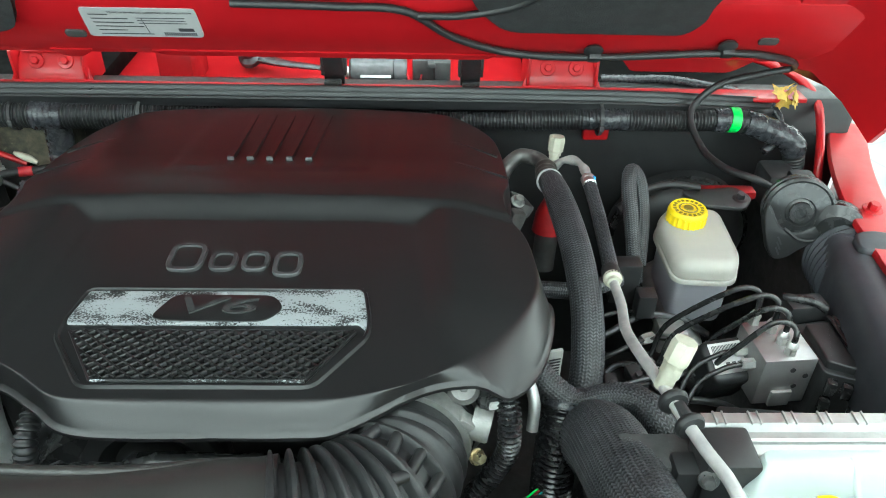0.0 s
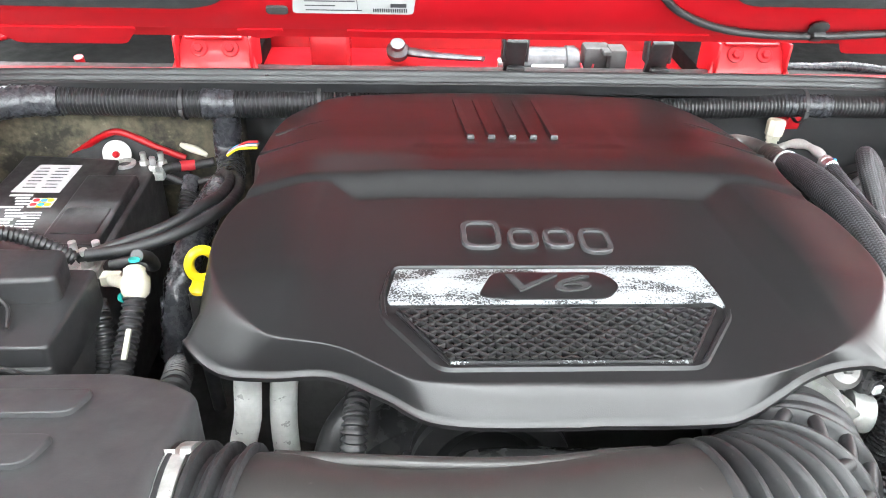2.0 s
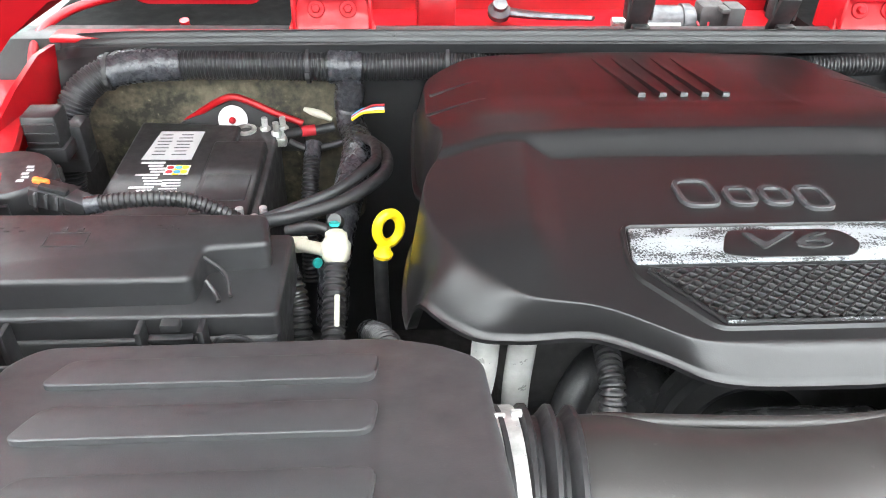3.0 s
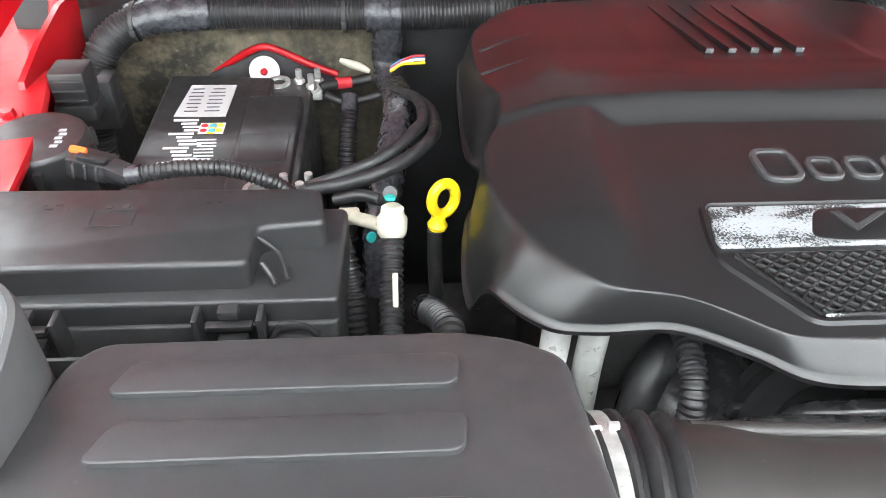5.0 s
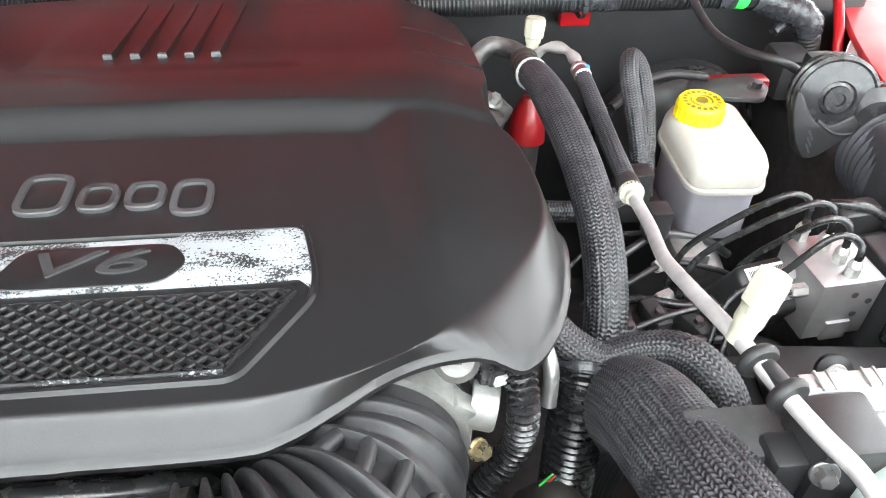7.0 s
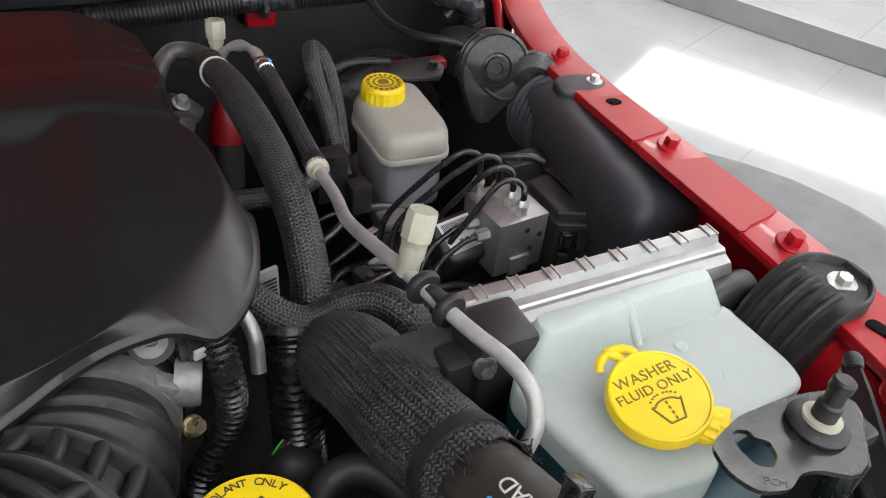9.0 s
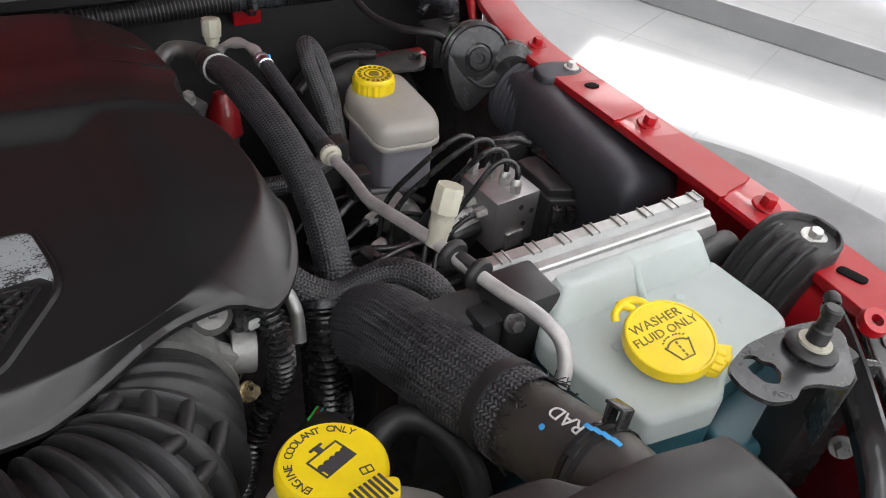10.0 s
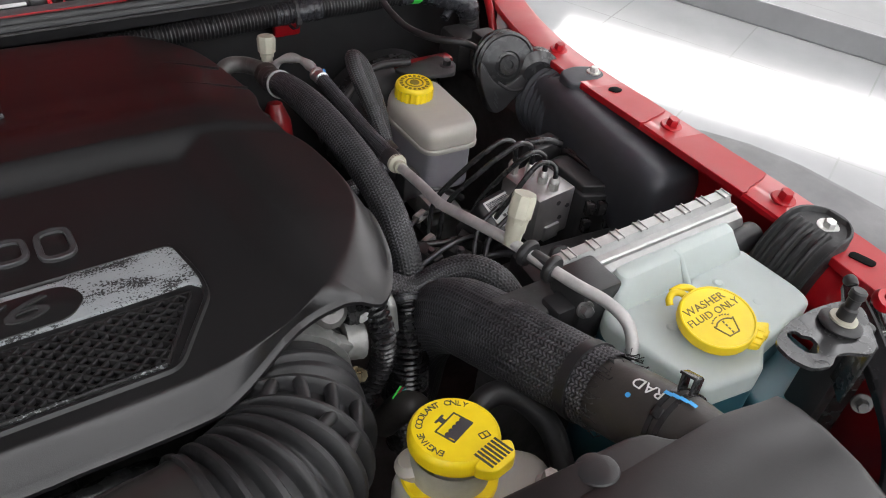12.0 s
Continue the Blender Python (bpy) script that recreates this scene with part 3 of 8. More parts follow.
# outer fender flares
for side in (1, -1):
    bm = bmesh.new()
    loops = []
    for k in range(59):
        y = 1.05 - k * 0.025
        base = rail_at(min(max(y, -0.1), 0.94)).copy()
        base.y = y
        edge = float(np.interp(y, [-0.4, 0.1, 0.3, 0.426, 0.509, 0.575, 0.639, 0.683, 0.71, 0.76, 1.05], [1.0, 1.07, 1.06, 1.047, 1.036, 1.012, 0.972, 0.918, 0.88, 0.85, 0.84]))
        zt = 0.92 - 0.14 * sstep(0.66, 0.80, y) - 0.10 * sstep(0.0, -0.4, y)
        lp = [Vector((base.x + 0.026, y, min(base.z - 0.05, zt + 0.06))), Vector((base.x + 0.045, y, zt + 0.02)), Vector((base.x + 0.08, y, zt + 0.012)),
              Vector((edge - 0.04, y, zt)), Vector((edge - 0.01, y, zt - 0.012)), Vector((edge, y, zt - 0.04)), Vector((edge - 0.01, y, zt - 0.12)),
              Vector((base.x + 0.03, y, zt - 0.12))]
        loops.append([Vector((XC + side * (q.x - XC), q.y, q.z)) for q in lp])
    loft(bm, loops)
    bmesh.ops.recalc_face_normals(bm, faces=bm.faces)
    part("fender_flare", bm, FENDER, body, "grey moulded fender flare")
    bm = bmesh.new()
    rbox(bm, (XC + side * 0.635, 0.42, 0.68), (0.05, 1.25, 0.56), 0.01)
    part("inner_fender", bm, DEEP, body, "dark inner wall of the engine bay")

# firewall, cowl and floor of the bay
bm = bmesh.new()
rbox(bm, (XC, 0.935, 0.855), (1.44, 0.05, 0.47), 0.012)
part("firewall", bm, PLASTIC, body, "black insulated firewall")
bm = bmesh.new()
tmp = bmesh.new()
slab(tmp, corner_outline([(-0.17, -0.13), (0.155, -0.13), (0.155, 0.075), (-0.17, 0.075)], 0.02), 0, 0.02, 0.008)
absorb(bm, tmp, plane_matrix((-0.385, 0.911, 0.98), (1, 0, 0), (0, 0, 1)))
part("insulation_pad", bm, PAD, body, "stained beige firewall insulation pad")
bm = bmesh.new()
rbox(bm, (XC, 0.45, 0.62), (1.2, 1.4, 0.04), 0.004)
part("bay_floor", bm, DEEP, body, "dark bottom of the engine bay")
bm = bmesh.new()
rbox(bm, (XC, 0.0, 0.80), (1.1, 0.05, 0.5), 0.01)
part("front_panel", bm, MATTE, body, "black front panel")
# cowl tray: lower lip, tray floor and back wall
bm = bmesh.new()
rbox(bm, (XC, 0.903, 1.0935), (1.27, 0.030, 0.006), 0.002)
rbox(bm, (XC, 0.9195, 1.066), (1.27, 0.004, 0.055), 0.001)
part("cowl_edge", bm, RED, body, "red cowl edge behind the seal")
bm = bmesh.new()
rbox(bm, (XC, 1.06, 1.035), (1.30, 0.28, 0.012), 0.003)
part("cowl_lip", bm, RED, body, "red cowl lip")
bm = bmesh.new()
rbox(bm, (0.06, 1.17, 1.12), (0.62, 0.02, 0.20), 0.004)
rbox(bm, (-0.135, 1.06, 1.075), (0.05, 0.08, 0.09), 0.006)
part("cowl_panel", bm, RED_INNER, body, "red painted cowl panel behind the bay")
# near-black sheet and blocks added for the deep shade under the hood edge
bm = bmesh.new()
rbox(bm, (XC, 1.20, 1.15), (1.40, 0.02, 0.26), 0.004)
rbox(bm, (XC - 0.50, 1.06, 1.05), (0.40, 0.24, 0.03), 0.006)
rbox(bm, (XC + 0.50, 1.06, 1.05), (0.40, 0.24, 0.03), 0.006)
part("cowl_gap_shade", bm, VOID, body, "near-black sheets standing for the shade in the cowl gap")
for s in (1, -1):
    bm = bmesh.new()
    pts = [(0.54, 1.05, 1.106), (0.63, 1.035, 1.104), (0.695, 1.0, 1.098), (0.724, 0.955, 1.091), (0.729, 0.915, 1.080), (0.724, 0.88, 1.062), (0.717, 0.85, 1.040), (0.712, 0.82, 1.00)]
    tube(bm, [(XC + s * (x - XC), y, z) for x, y, z in pts], 0.0055, 14, n=8)
    part("cowl_corner", bm, RED, body, "red rounded body edge beside the cowl")
bm = bmesh.new()
lathe(bm, [(0, 0), (0.006, 0), (0.006, 0.008), (0, 0.008)], (-0.446, 0.99, 1.075), (0, -0.3, 1), 12)
part("bolt", bm, RED, body)

# rubber seal along the cowl lip: a double lip
bm = bmesh.new()
SEALLINE = [(-0.575, 0.905, 1.078), (-0.52, 0.872, 1.096), (-0.35, 0.86, 1.103), (XC, 0.858, 1.105), (0.45, 0.86, 1.103), (0.62, 0.868, 1.094), (0.675, 0.90, 1.080)]
line = smooth_line(SEALLINE, 12)
sec = [(-0.022, -0.020), (-0.023, -0.012), (-0.020, -0.009), (-0.014, -0.010), (-0.012, -0.016), (-0.009, -0.016), (-0.008, -0.006), (-0.004, -0.002), (0.001, -0.004), (0.003, -0.012), (0.006, -0.012), (0.008, 0.001), (0.013, 0.005), (0.020, 0.004), (0.024, -0.001), (0.025, -0.02)]
bm.free()
seal = thing("cowl_seal", (XC, 0.86, 1.10), "long black double-lipped rubber seal on the cowl", "rubber seal")
for name, a, b in (("front_lip", 0, 6), ("rear_lip", 5, 16)):
    bm = bmesh.new()
    loft(bm, [[p + Vector((0, 0.014 + u * 0.48, w * 0.62 + 0.002)) for u, w in sec[a:b]] + [p + Vector((0, 0.014 + u * 0.48, -0.016)) for u in (sec[b - 1][0], sec[a][0])] for p in line])
    bmesh.ops.recalc_face_normals(bm, faces=bm.faces)
    part(name, bm, SEAL, seal)

# wiper motor, linkage, rubber rest hooks in the cowl tray
wm = thing("wiper_motor", (0.155, 1.0, 1.05), "silver wiper motor with a white label in the cowl", "wiper motor")
part("housing", lathe(bmesh.new(), [(0, 0), (0.018, 0), (0.021, 0.003), (0.021, 0.06), (0.023, 0.061), (0.023, 0.072), (0.019, 0.078), (0, 0.078)], (0.112, 0.992, 1.080), (1, 0, 0), 28), DARKSTEEL, wm)
part("shaft", lathe(bmesh.new(), [(0, 0), (0.006, 0), (0.006, 0.022), (0.009, 0.022), (0.009, 0.03), (0, 0.03)], (0.086, 0.992, 1.080), (1, 0, 0), 16), ZINC, wm)
bm = bmesh.new()
rbox(bm, (0.148, 0.976, 1.089), (0.042, 0.003, 0.018), 0.0008, turn=(-35, 0, 0))
part("label_plate", bm, WHITE, wm, "white printed label")
bm = bmesh.new()
rbox(bm, (0.215, 1.0, 1.085), (0.035, 0.03, 0.035), 0.004)
rbox(bm, (0.238, 0.985, 1.085), (0.022, 0.03, 0.04), 0.003)
rbox(bm, (0.224, 0.98, 1.10), (0.012, 0.02, 0.006), 0.002)
part("gear_case", bm, DEEP, wm, "black gear case and plug")
for c, dz in ((REDWIRE, 0.012), (BLUE, 0.0), (CREAM, -0.008)):
    part("wire", tube(bmesh.new(), [(0.19, 0.975, 1.075 + dz), (0.198, 0.965, 1.07), (0.204, 0.972, 1.06), (0.21, 0.985, 1.07 + dz)], 0.0014, 8), c, wm)
lk = thing("wiper_linkage", (-0.02, 1.1, 1.03), "cast wiper linkage arm with a ball joint", "linkage")
bm = bmesh.new()
tube(bm, [(-0.055, 1.10, 1.062), (-0.03, 1.09, 1.06), (0.01, 1.06, 1.065), (0.07, 1.02, 1.075)], lambda t: 0.012 - 0.006 * t, 12, squash=0.55)
lathe(bm, [(0, 0), (0.016, 0), (0.016, 0.008), (0.010, 0.014), (0.010, 0.02), (0, 0.021)], (-0.045, 1.09, 1.058), (0, -0.6, 1), 20)
part("arm", bm, DARKSTEEL, lk)
for x in (0.098, 0.273):
    hk = thing("rest_hook", (x, 0.94, 1.09), "black rubber rest clipped on the cowl lip", "rubber clip", "cowl rubber clips")
    bm = bmesh.new()
    rbox(bm, (x, 0.925, 1.112), (0.026, 0.008, 0.05), 0.003, turn=(25, 0, 0))
    rbox(bm, (x, 0.912, 1.098), (0.022, 0.012, 0.012), 0.003)
    rbox(bm, (x - 0.014, 0.93, 1.120), (0.004, 0.018, 0.03), 0.0015)
    rbox(bm, (x + 0.014, 0.93, 1.120), (0.004, 0.018, 0.03), 0.0015)
    part("clip_body", bm, RUBBER, hk)

# ---- hood, raised ----
HP, HU = Vector((0, 0.845, 1.165)), Vector((0, -0.643, 0.766))
HN = Vector((0, -0.766, -0.643))  # out of its underside


def on_hood(x, b, d=0.0):
    return Vector((x, 0, 0)) + HP + HU * b + HN * d


HOODM = Matrix((Vector((1, 0, 0)), HU, -HN)).transposed().to_4x4()
HOODM.translation = HP   # x, up the hood, outwards


hood = thing("hood", (XC, 0.88, 1.12), "raised red hood seen from its underside", "hood")


def hood_slab(outline, z0, z1, bev, name, mat, label="", parent=None):
    bm = bmesh.new()
    slab(bm, outline, z0, z1, bev, HOODM)
    bmesh.ops.recalc_face_normals(bm, faces=bm.faces)
    return part(name, bm, mat, parent or hood, label)


hood_slab(corner_outline([(-0.62, -0.06), (0.752, -0.06), (0.66, 1.15), (-0.528, 1.15)], 0.06), 0.030, 0.040, 0.006, "skin", RED, "red outer skin")
# inner frame: a rolled cross member, side beams and a front beam
bm = bmesh.new()
loft(bm, [[HOODM @ Vector((x, b, z)) for b, z in ((0.0, 0.032), (-0.006, 0.012), (0.002, 0.0), (0.03, -0.004), (0.10, -0.006), (0.112, 0.0), (0.118, 0.032))] for x in (-0.58, -0.5, -0.3, 0.0, 0.3, 0.6, 0.70)])
for s in (1, -1):
    loft(bm, [[HOODM @ Vector((XC + s * (w + dx), b, z)) for dx, z in ((-0.07, 0.03), (-0.062, 0.002), (0.03, 0.002), (0.042, 0.03))] for b, w in ((0.04, 0.60), (0.4, 0.575), (0.8, 0.55), (1.1, 0.53))])
loft(bm, [[HOODM @ Vector((x, b, z)) for b, z in ((1.0, 0.032), (1.004, 0.004), (1.10, 0.004), (1.11, 0.032))] for x in (-0.5, 0.0, 0.63)])
bmesh.ops.recalc_face_normals(bm, faces=bm.faces)
frame_in = part("inner_frame", bm, RED, hood, "red pressed inner frame")
# folded tabs on the lower edge
for x0, x1, drop in ((-0.47, -0.315, 0.026), (-0.215, -0.16, 0.012), (-0.1, 0.3, 0.006), (0.44, 0.60, 0.028)):
    bm = bmesh.new()
    slab(bm, corner_outline([(x0 + 0.02, -drop), (x1 - 0.02, -drop), (x1, 0.004), (x0, 0.004)], 0.008), -0.003, 0.0, 0.001, HOODM)
    part("edge_tab", bm, RED, frame_in)
# pad, in two lobes round the bare middle
PADOUT = [(-0.50, 0.062), (-0.245, 0.060), (-0.212, 0.070), (-0.189, 0.127), (-0.182, 0.20), (0.243, 0.20), (0.254, 0.151), (0.267, 0.117), (0.298, 0.078), (0.488, 0.077), (0.502, 0.102), (0.500, 0.140), (0.53, 0.20), (0.53, 0.95), (-0.44, 0.95)]
hood_slab(corner_outline(PADOUT, 0.02), -0.016, 0.0, 0.0, "insulation_pad", FOAM, "dark grey felt hood pad")
hood_slab(corner_outline(PADOUT, 0.02), -0.0165, -0.008, 0.0, "pad_face", FOAM)
# side flange at the rear corners
for s in (1, -1):
    bm = bmesh.new()
    loops = []
    for b, w, d in ((-0.055, 0.695, 0.080), (-0.02, 0.695, 0.078), (0.0, 0.693, 0.074), (0.2, 0.675, 0.06), (0.6, 0.64, 0.05), (1.12, 0.60, 0.04)):
        loops.append([HOODM @ Vector((XC + s * (w + dx), b + float(np.interp(dx, (-0.12, -0.085, -0.045, -0.008), (0.030, 0.034, 0.020, 0.0))), z)) for dx, z in ((-0.13, 0.03), (-0.12, 0.006), (-0.085, -0.004), (-0.045, -d * 0.45), (-0.008, -d), (-0.002, -d), (0.002, -d * 0.4), (0.004, 0.038))])
    loft(bm, loops)
    bmesh.ops.recalc_face_normals(bm, faces=bm.faces)
    part("side_flange", bm, RED, hood)
# oval holes drawn as dark slabs, their inner shade given as colour
for x, b in ((-0.163, 0.045), (0.592, 0.05)):
    bm = bmesh.new()
    slab(bm, corner_outline([(x - 0.011, b - 0.006), (x + 0.011, b - 0.006), (x + 0.011, b + 0.006), (x - 0.011, b + 0.006)], 0.006), -0.0072, 0.0, 0.0, HOODM)
    part("hole", bm, DEEP, hood, "dark slab standing for a shaded oval hole")
# sticker: printed bars and the one readable heading
bm = bmesh.new()
slab(bm, corner_outline([(-0.148, 0.041), (-0.026, 0.041), (-0.022, 0.097), (-0.140, 0.097)], 0.006), -0.0066, -0.004, 0.0, HOODM)
sticker = part("sticker", bm, PAPER, hood, "white printed information sticker")
SM = plane_matrix(on_hood(-0.084, 0.069, 0.0068), (1, 0, 0), HU)
bm = bmesh.new()
for row, (x0, x1) in enumerate(((-0.05, -0.03), (-0.05, -0.012), (-0.05, -0.008), (-0.05, 0.0), (-0.05, -0.02), (-0.05, 0.006))):
    bar(bm, SM, (x0 + x1) / 2, 0.016 - row * 0.0075, x1 - x0, 0.0014)
for row in range(3):
    bar(bm, SM, 0.022, 0.010 - row * 0.005, 0.05, 0.0010)
for k in range(16):
    bar(bm, SM, 0.018 + k * 0.0022, -0.021, 0.0013, 0.006)
bar(bm, SM, 0.002, -0.006, 0.0006, 0.03)
bar(bm, SM, 0.043, -0.0125, 0.016, 0.006)
part("print", bm, INK, sticker)
bm = bmesh.new()
letters(bm, "VEHICLE EMISSION CONTROL INFORMATION", 0.0042, SM @ Matrix.Translation((0.014, 0.020, 0.0002)), 0.0001)
part("lettering", bm, INK, sticker)

# hinges
def hinge(x):
    bm = bmesh.new()
    tmp = bmesh.new()
    slab(tmp, corner_outline([(-0.054, -0.024), (0.054, -0.024), (0.034, 0.030), (-0.034, 0.030)], 0.006), 0, 0.003, 0.0012)
    absorb(bm, tmp, plane_matrix((x, 0.938, 1.106), (1, 0, 0), (0, 0.5, 1)))
    rbox(bm, (x, 0.965, 1.135), (0.068, 0.06, 0.004), 0.0015, turn=(20, 0, 0))
    rbox(bm, (x - 0.044, 0.955, 1.105), (0.004, 0.06, 0.05), 0.0015)
    rbox(bm, (x + 0.044, 0.955, 1.105), (0.004, 0.06, 0.05), 0.0015)
    h = part("hinge", bm, RED, hood, "red painted hinge bracket")
    for dx in (-0.0185, 0.0185):
        bm = bmesh.new()
        tmp = bmesh.new()
        hexbolt(tmp, (dx, 0.006, 0.003), (0, 0, 1), 0.0052, 0.005, 0.010, 0.0025)
        absorb(bm, tmp, plane_matrix((x, 0.938, 1.106), (1, 0, 0), (0, 0.5, 1)))
        part("bolt", bm, RED, h)


hinge(-0.262)
hinge(0.392)

# washer hose along the hood
wh = thing("washer_hose", (0.5, 0.82, 1.18), "thin black washer hose clipped along the hood", "hose")
HL = [on_hood(0.02, 0.118, 0.012), on_hood(0.12, 0.115, 0.012), on_hood(0.192, 0.109, 0.012), on_hood(0.243, 0.060, 0.012), on_hood(0.309, 0.028, 0.012), on_hood(0.404, 0.020, 0.012), on_hood(0.55, 0.034, 0.012), on_hood(0.624, 0.016, 0.008), Vector((0.655, 0.86, 1.150)),
      Vector((0.62, 0.862, 1.140)), Vector((0.57, 0.86, 1.126)), Vector((0.540, 0.85, 1.095)), Vector((0.543, 0.80, 1.073)), Vector((0.556, 0.752, 1.072)), Vector((0.582, 0.722, 1.074)), Vector((0.62, 0.735, 1.05))]
part("hose", tube(bmesh.new(), HL, 0.0042, 10, n=10), RUBBER, wh)
part("branch_hose", tube(bmesh.new(), [on_hood(0.205, 0.1, 0.012), on_hood(0.25, 0.108, 0.016), on_hood(0.30, 0.125, 0.016), on_hood(0.33, 0.15, 0.016)], 0.0038, 10), RUBBER, wh)
for x, b in ((0.404, 0.020), (0.55, 0.034)):
    bm = bmesh.new()
    rbox(bm, on_hood(x, b + 0.004, 0.012), (0.014, 0.012, 0.014), 0.002, turn=(50, 0, 0))
    lathe(bm, [(0, 0), (0.010, 0), (0.011, 0.003), (0.006, 0.006), (0, 0.006)], on_hood(x - 0.002, b + 0.012, 0.008), HN, 16)
    part("clip", bm, PLASTIC, wh, "black clip")

# ---- engine ----
def closed_spline(pts, n=8):
    p = [Vector(q) for q in pts]
    m = len(p)
    out = []
    for i in range(m):
        a, b, c, d = p[i - 1], p[i], p[(i + 1) % m], p[(i + 2) % m]
        for k in range(n):
            t = k / n
            out.append(0.5 * (2 * b + (c - a) * t + (2 * a - 5 * b + 4 * c - d) * t * t + (3 * b - a - 3 * c + d) * t ** 3))
    return out


OUT = [(-0.012, 0.343), (0.064, 0.340), (0.138, 0.3400), (0.160, 0.3445), (0.181, 0.3560), (0.200, 0.3680), (0.2145, 0.3750), (0.2285, 0.3790), (0.2440, 0.3805), (0.2560, 0.3800), (0.2650, 0.3785), (0.2735, 0.3785), (0.2820, 0.3850), (0.2900, 0.3950), (0.2975, 0.4065), (0.3070, 0.427), (0.3150, 0.46), (0.317, 0.505), (0.310, 0.548),
       (0.297, 0.570), (0.294, 0.605), (0.304, 0.632), (0.305, 0.69), (0.303, 0.765), (0.292, 0.806), (0.24, 0.838), (0.16, 0.850), (XC, 0.855), (-0.028, 0.850), (-0.108, 0.838), (-0.160, 0.806), (-0.171, 0.765), (-0.174, 0.69),
       (-0.173, 0.632), (-0.162, 0.605), (-0.165, 0.570), (-0.178, 0.548), (-0.185, 0.505), (-0.186, 0.46), (-0.176, 0.426), (-0.150, 0.398), (-0.122, 0.392), (-0.080, 0.387), (-0.044, 0.363)]
OUTLINE = [Vector((p.x, p.y - 0.0055 * sstep(0.46, 0.38, p.y))) for p in closed_spline(OUT, 7)]
CEN = Vector((XC, 0.57))


def fold(a, b, v):
    """A straight ramp with barely rounded ends."""
    t = max(0.0, min(1.0, (v - a) / (b - a)))
    return 0.75 * t + 0.25 * t * t * (3 - 2 * t)


def cover_height(x, y):
    """Height of the cover's top skin."""
    dx = abs(x - XC)
    rear = fold(0.562, 0.584, y + 0.10 * max(0.0, dx - 0.10))
    wide = 0.140 + 0.09 * (0.585 - y)
    side = fold(wide - 0.004, wide + 0.020, dx) * sstep(0.37, 0.46, y)
    up = max(rear, side * 0.75)
    z = 1.1205 + 0.0135 * up
    z -= 0.030 * sstep(0.60, 0.87, y) + 0.012 * sstep(0.60, 0.68, y) * 0.6
    z -= 0.016 * sstep(0.17, 0.25, dx) * (0.4 + 0.6 * sstep(0.3, 0.6, y))
    # a shallow raised field under the ridges
    field = sstep(0.100, 0.088, dx) * sstep(0.63, 0.645, y) * sstep(0.86, 0.80, y)
    return z + 0.0016 * field


def edge_of(p):
    """Inset of the shoulder and height of the lip at a point of the outline."""
    dx = abs(p.x - XC)
    front = sstep(0.56, 0.46, p.y) if p.x > XC else sstep(0.452, 0.420, p.y)
    corner = sstep(0.10, 0.20, dx) * front
    d = 0.010 + 0.028 * corner + 0.004 * sstep(0.75, 0.82, p.y)
    low = float(np.interp(p.x, [0.15, 0.20, 0.25, 0.260, 0.2725, 0.30], [1.105, 1.109, 1.1115, 1.109, 1.1015, 1.096])) if p.x > XC else 1.104 - 0.010 * corner
    lip = 1.050 + (low - 1.050) * front
    return d, lip


cover = thing("engine_cover", (XC, 0.58, 1.05), "satin black plastic engine cover with a worn silver badge plate", "engine cover")
bm = bmesh.new()
RIDGE = [(-0.020, 0.351), (0.066, 0.350), (0.150, 0.351), (0.183, 0.357), (0.214, 0.369), (0.250, 0.393), (0.275, 0.418), (0.297, 0.452), (0.306, 0.490), (0.303, 0.545), (0.290, 0.572), (0.287, 0.605), (0.296, 0.634), (0.297, 0.69), (0.294, 0.762), (0.280, 0.796),
         (0.235, 0.825), (0.16, 0.836), (XC, 0.840), (-0.028, 0.836), (-0.103, 0.825), (-0.148, 0.796), (-0.162, 0.762), (-0.165, 0.69), (-0.164, 0.634), (-0.155, 0.605), (-0.158, 0.572), (-0.170, 0.545), (-0.173, 0.500), (-0.163, 0.456), (-0.142, 0.420), (-0.111, 0.386), (-0.075, 0.361), (-0.045, 0.353)]
ring = sorted((math.atan2(p.y - CEN.y, p.x - CEN.x), (p - CEN).length) for p in closed_spline(RIDGE, 10))
ANG, RAD = [a for a, _ in ring], [r for _, r in ring]


def ridge_point(p):
    """The shoulder of the cover in the direction of p from its middle."""
    a = math.atan2(p.y - CEN.y, p.x - CEN.x)
    r = float(np.interp(a, ANG, RAD, period=2 * math.pi))
    return CEN + Vector((math.cos(a), math.sin(a))) * min(r, (p - CEN).length + (0.001 if p.x > XC and p.y < 0.42 else -0.004))


ins = [ridge_point(p) for p in OUTLINE]
for _ in range(6):
    ins = [ins[i - 1] * 0.25 + ins[i] * 0.5 + ins[(i + 1) % len(ins)] * 0.25 for i in range(len(ins))]
loops = []
flange = inset(OUTLINE, -0.0035)
loops.append([Vector((*inset(OUTLINE, 0.004)[i], edge_of(p)[1] - 0.003)) for i, p in enumerate(OUTLINE)])
loops.append([Vector((*flange[i], edge_of(p)[1] - 0.003)) for i, p in enumerate(OUTLINE)])
loops.append([Vector((*flange[i], edge_of(p)[1] + 0.000)) for i, p in enumerate(OUTLINE)])
for t, rise in ((0.0, 0.0), (0.04, 0.07), (0.30, 0.37), (0.58, 0.67), (0.76, 0.84), (0.88, 0.935), (0.96, 0.98)):
    lp = []
    for p, q in zip(OUTLINE, ins):
        c = p.lerp(q, t)
        lip = edge_of(p)[1] + 0.002
        top = cover_height(q.x, q.y)
        lp.append(Vector((*c, lip + (top - lip) * rise)))
    loops.append(lp)
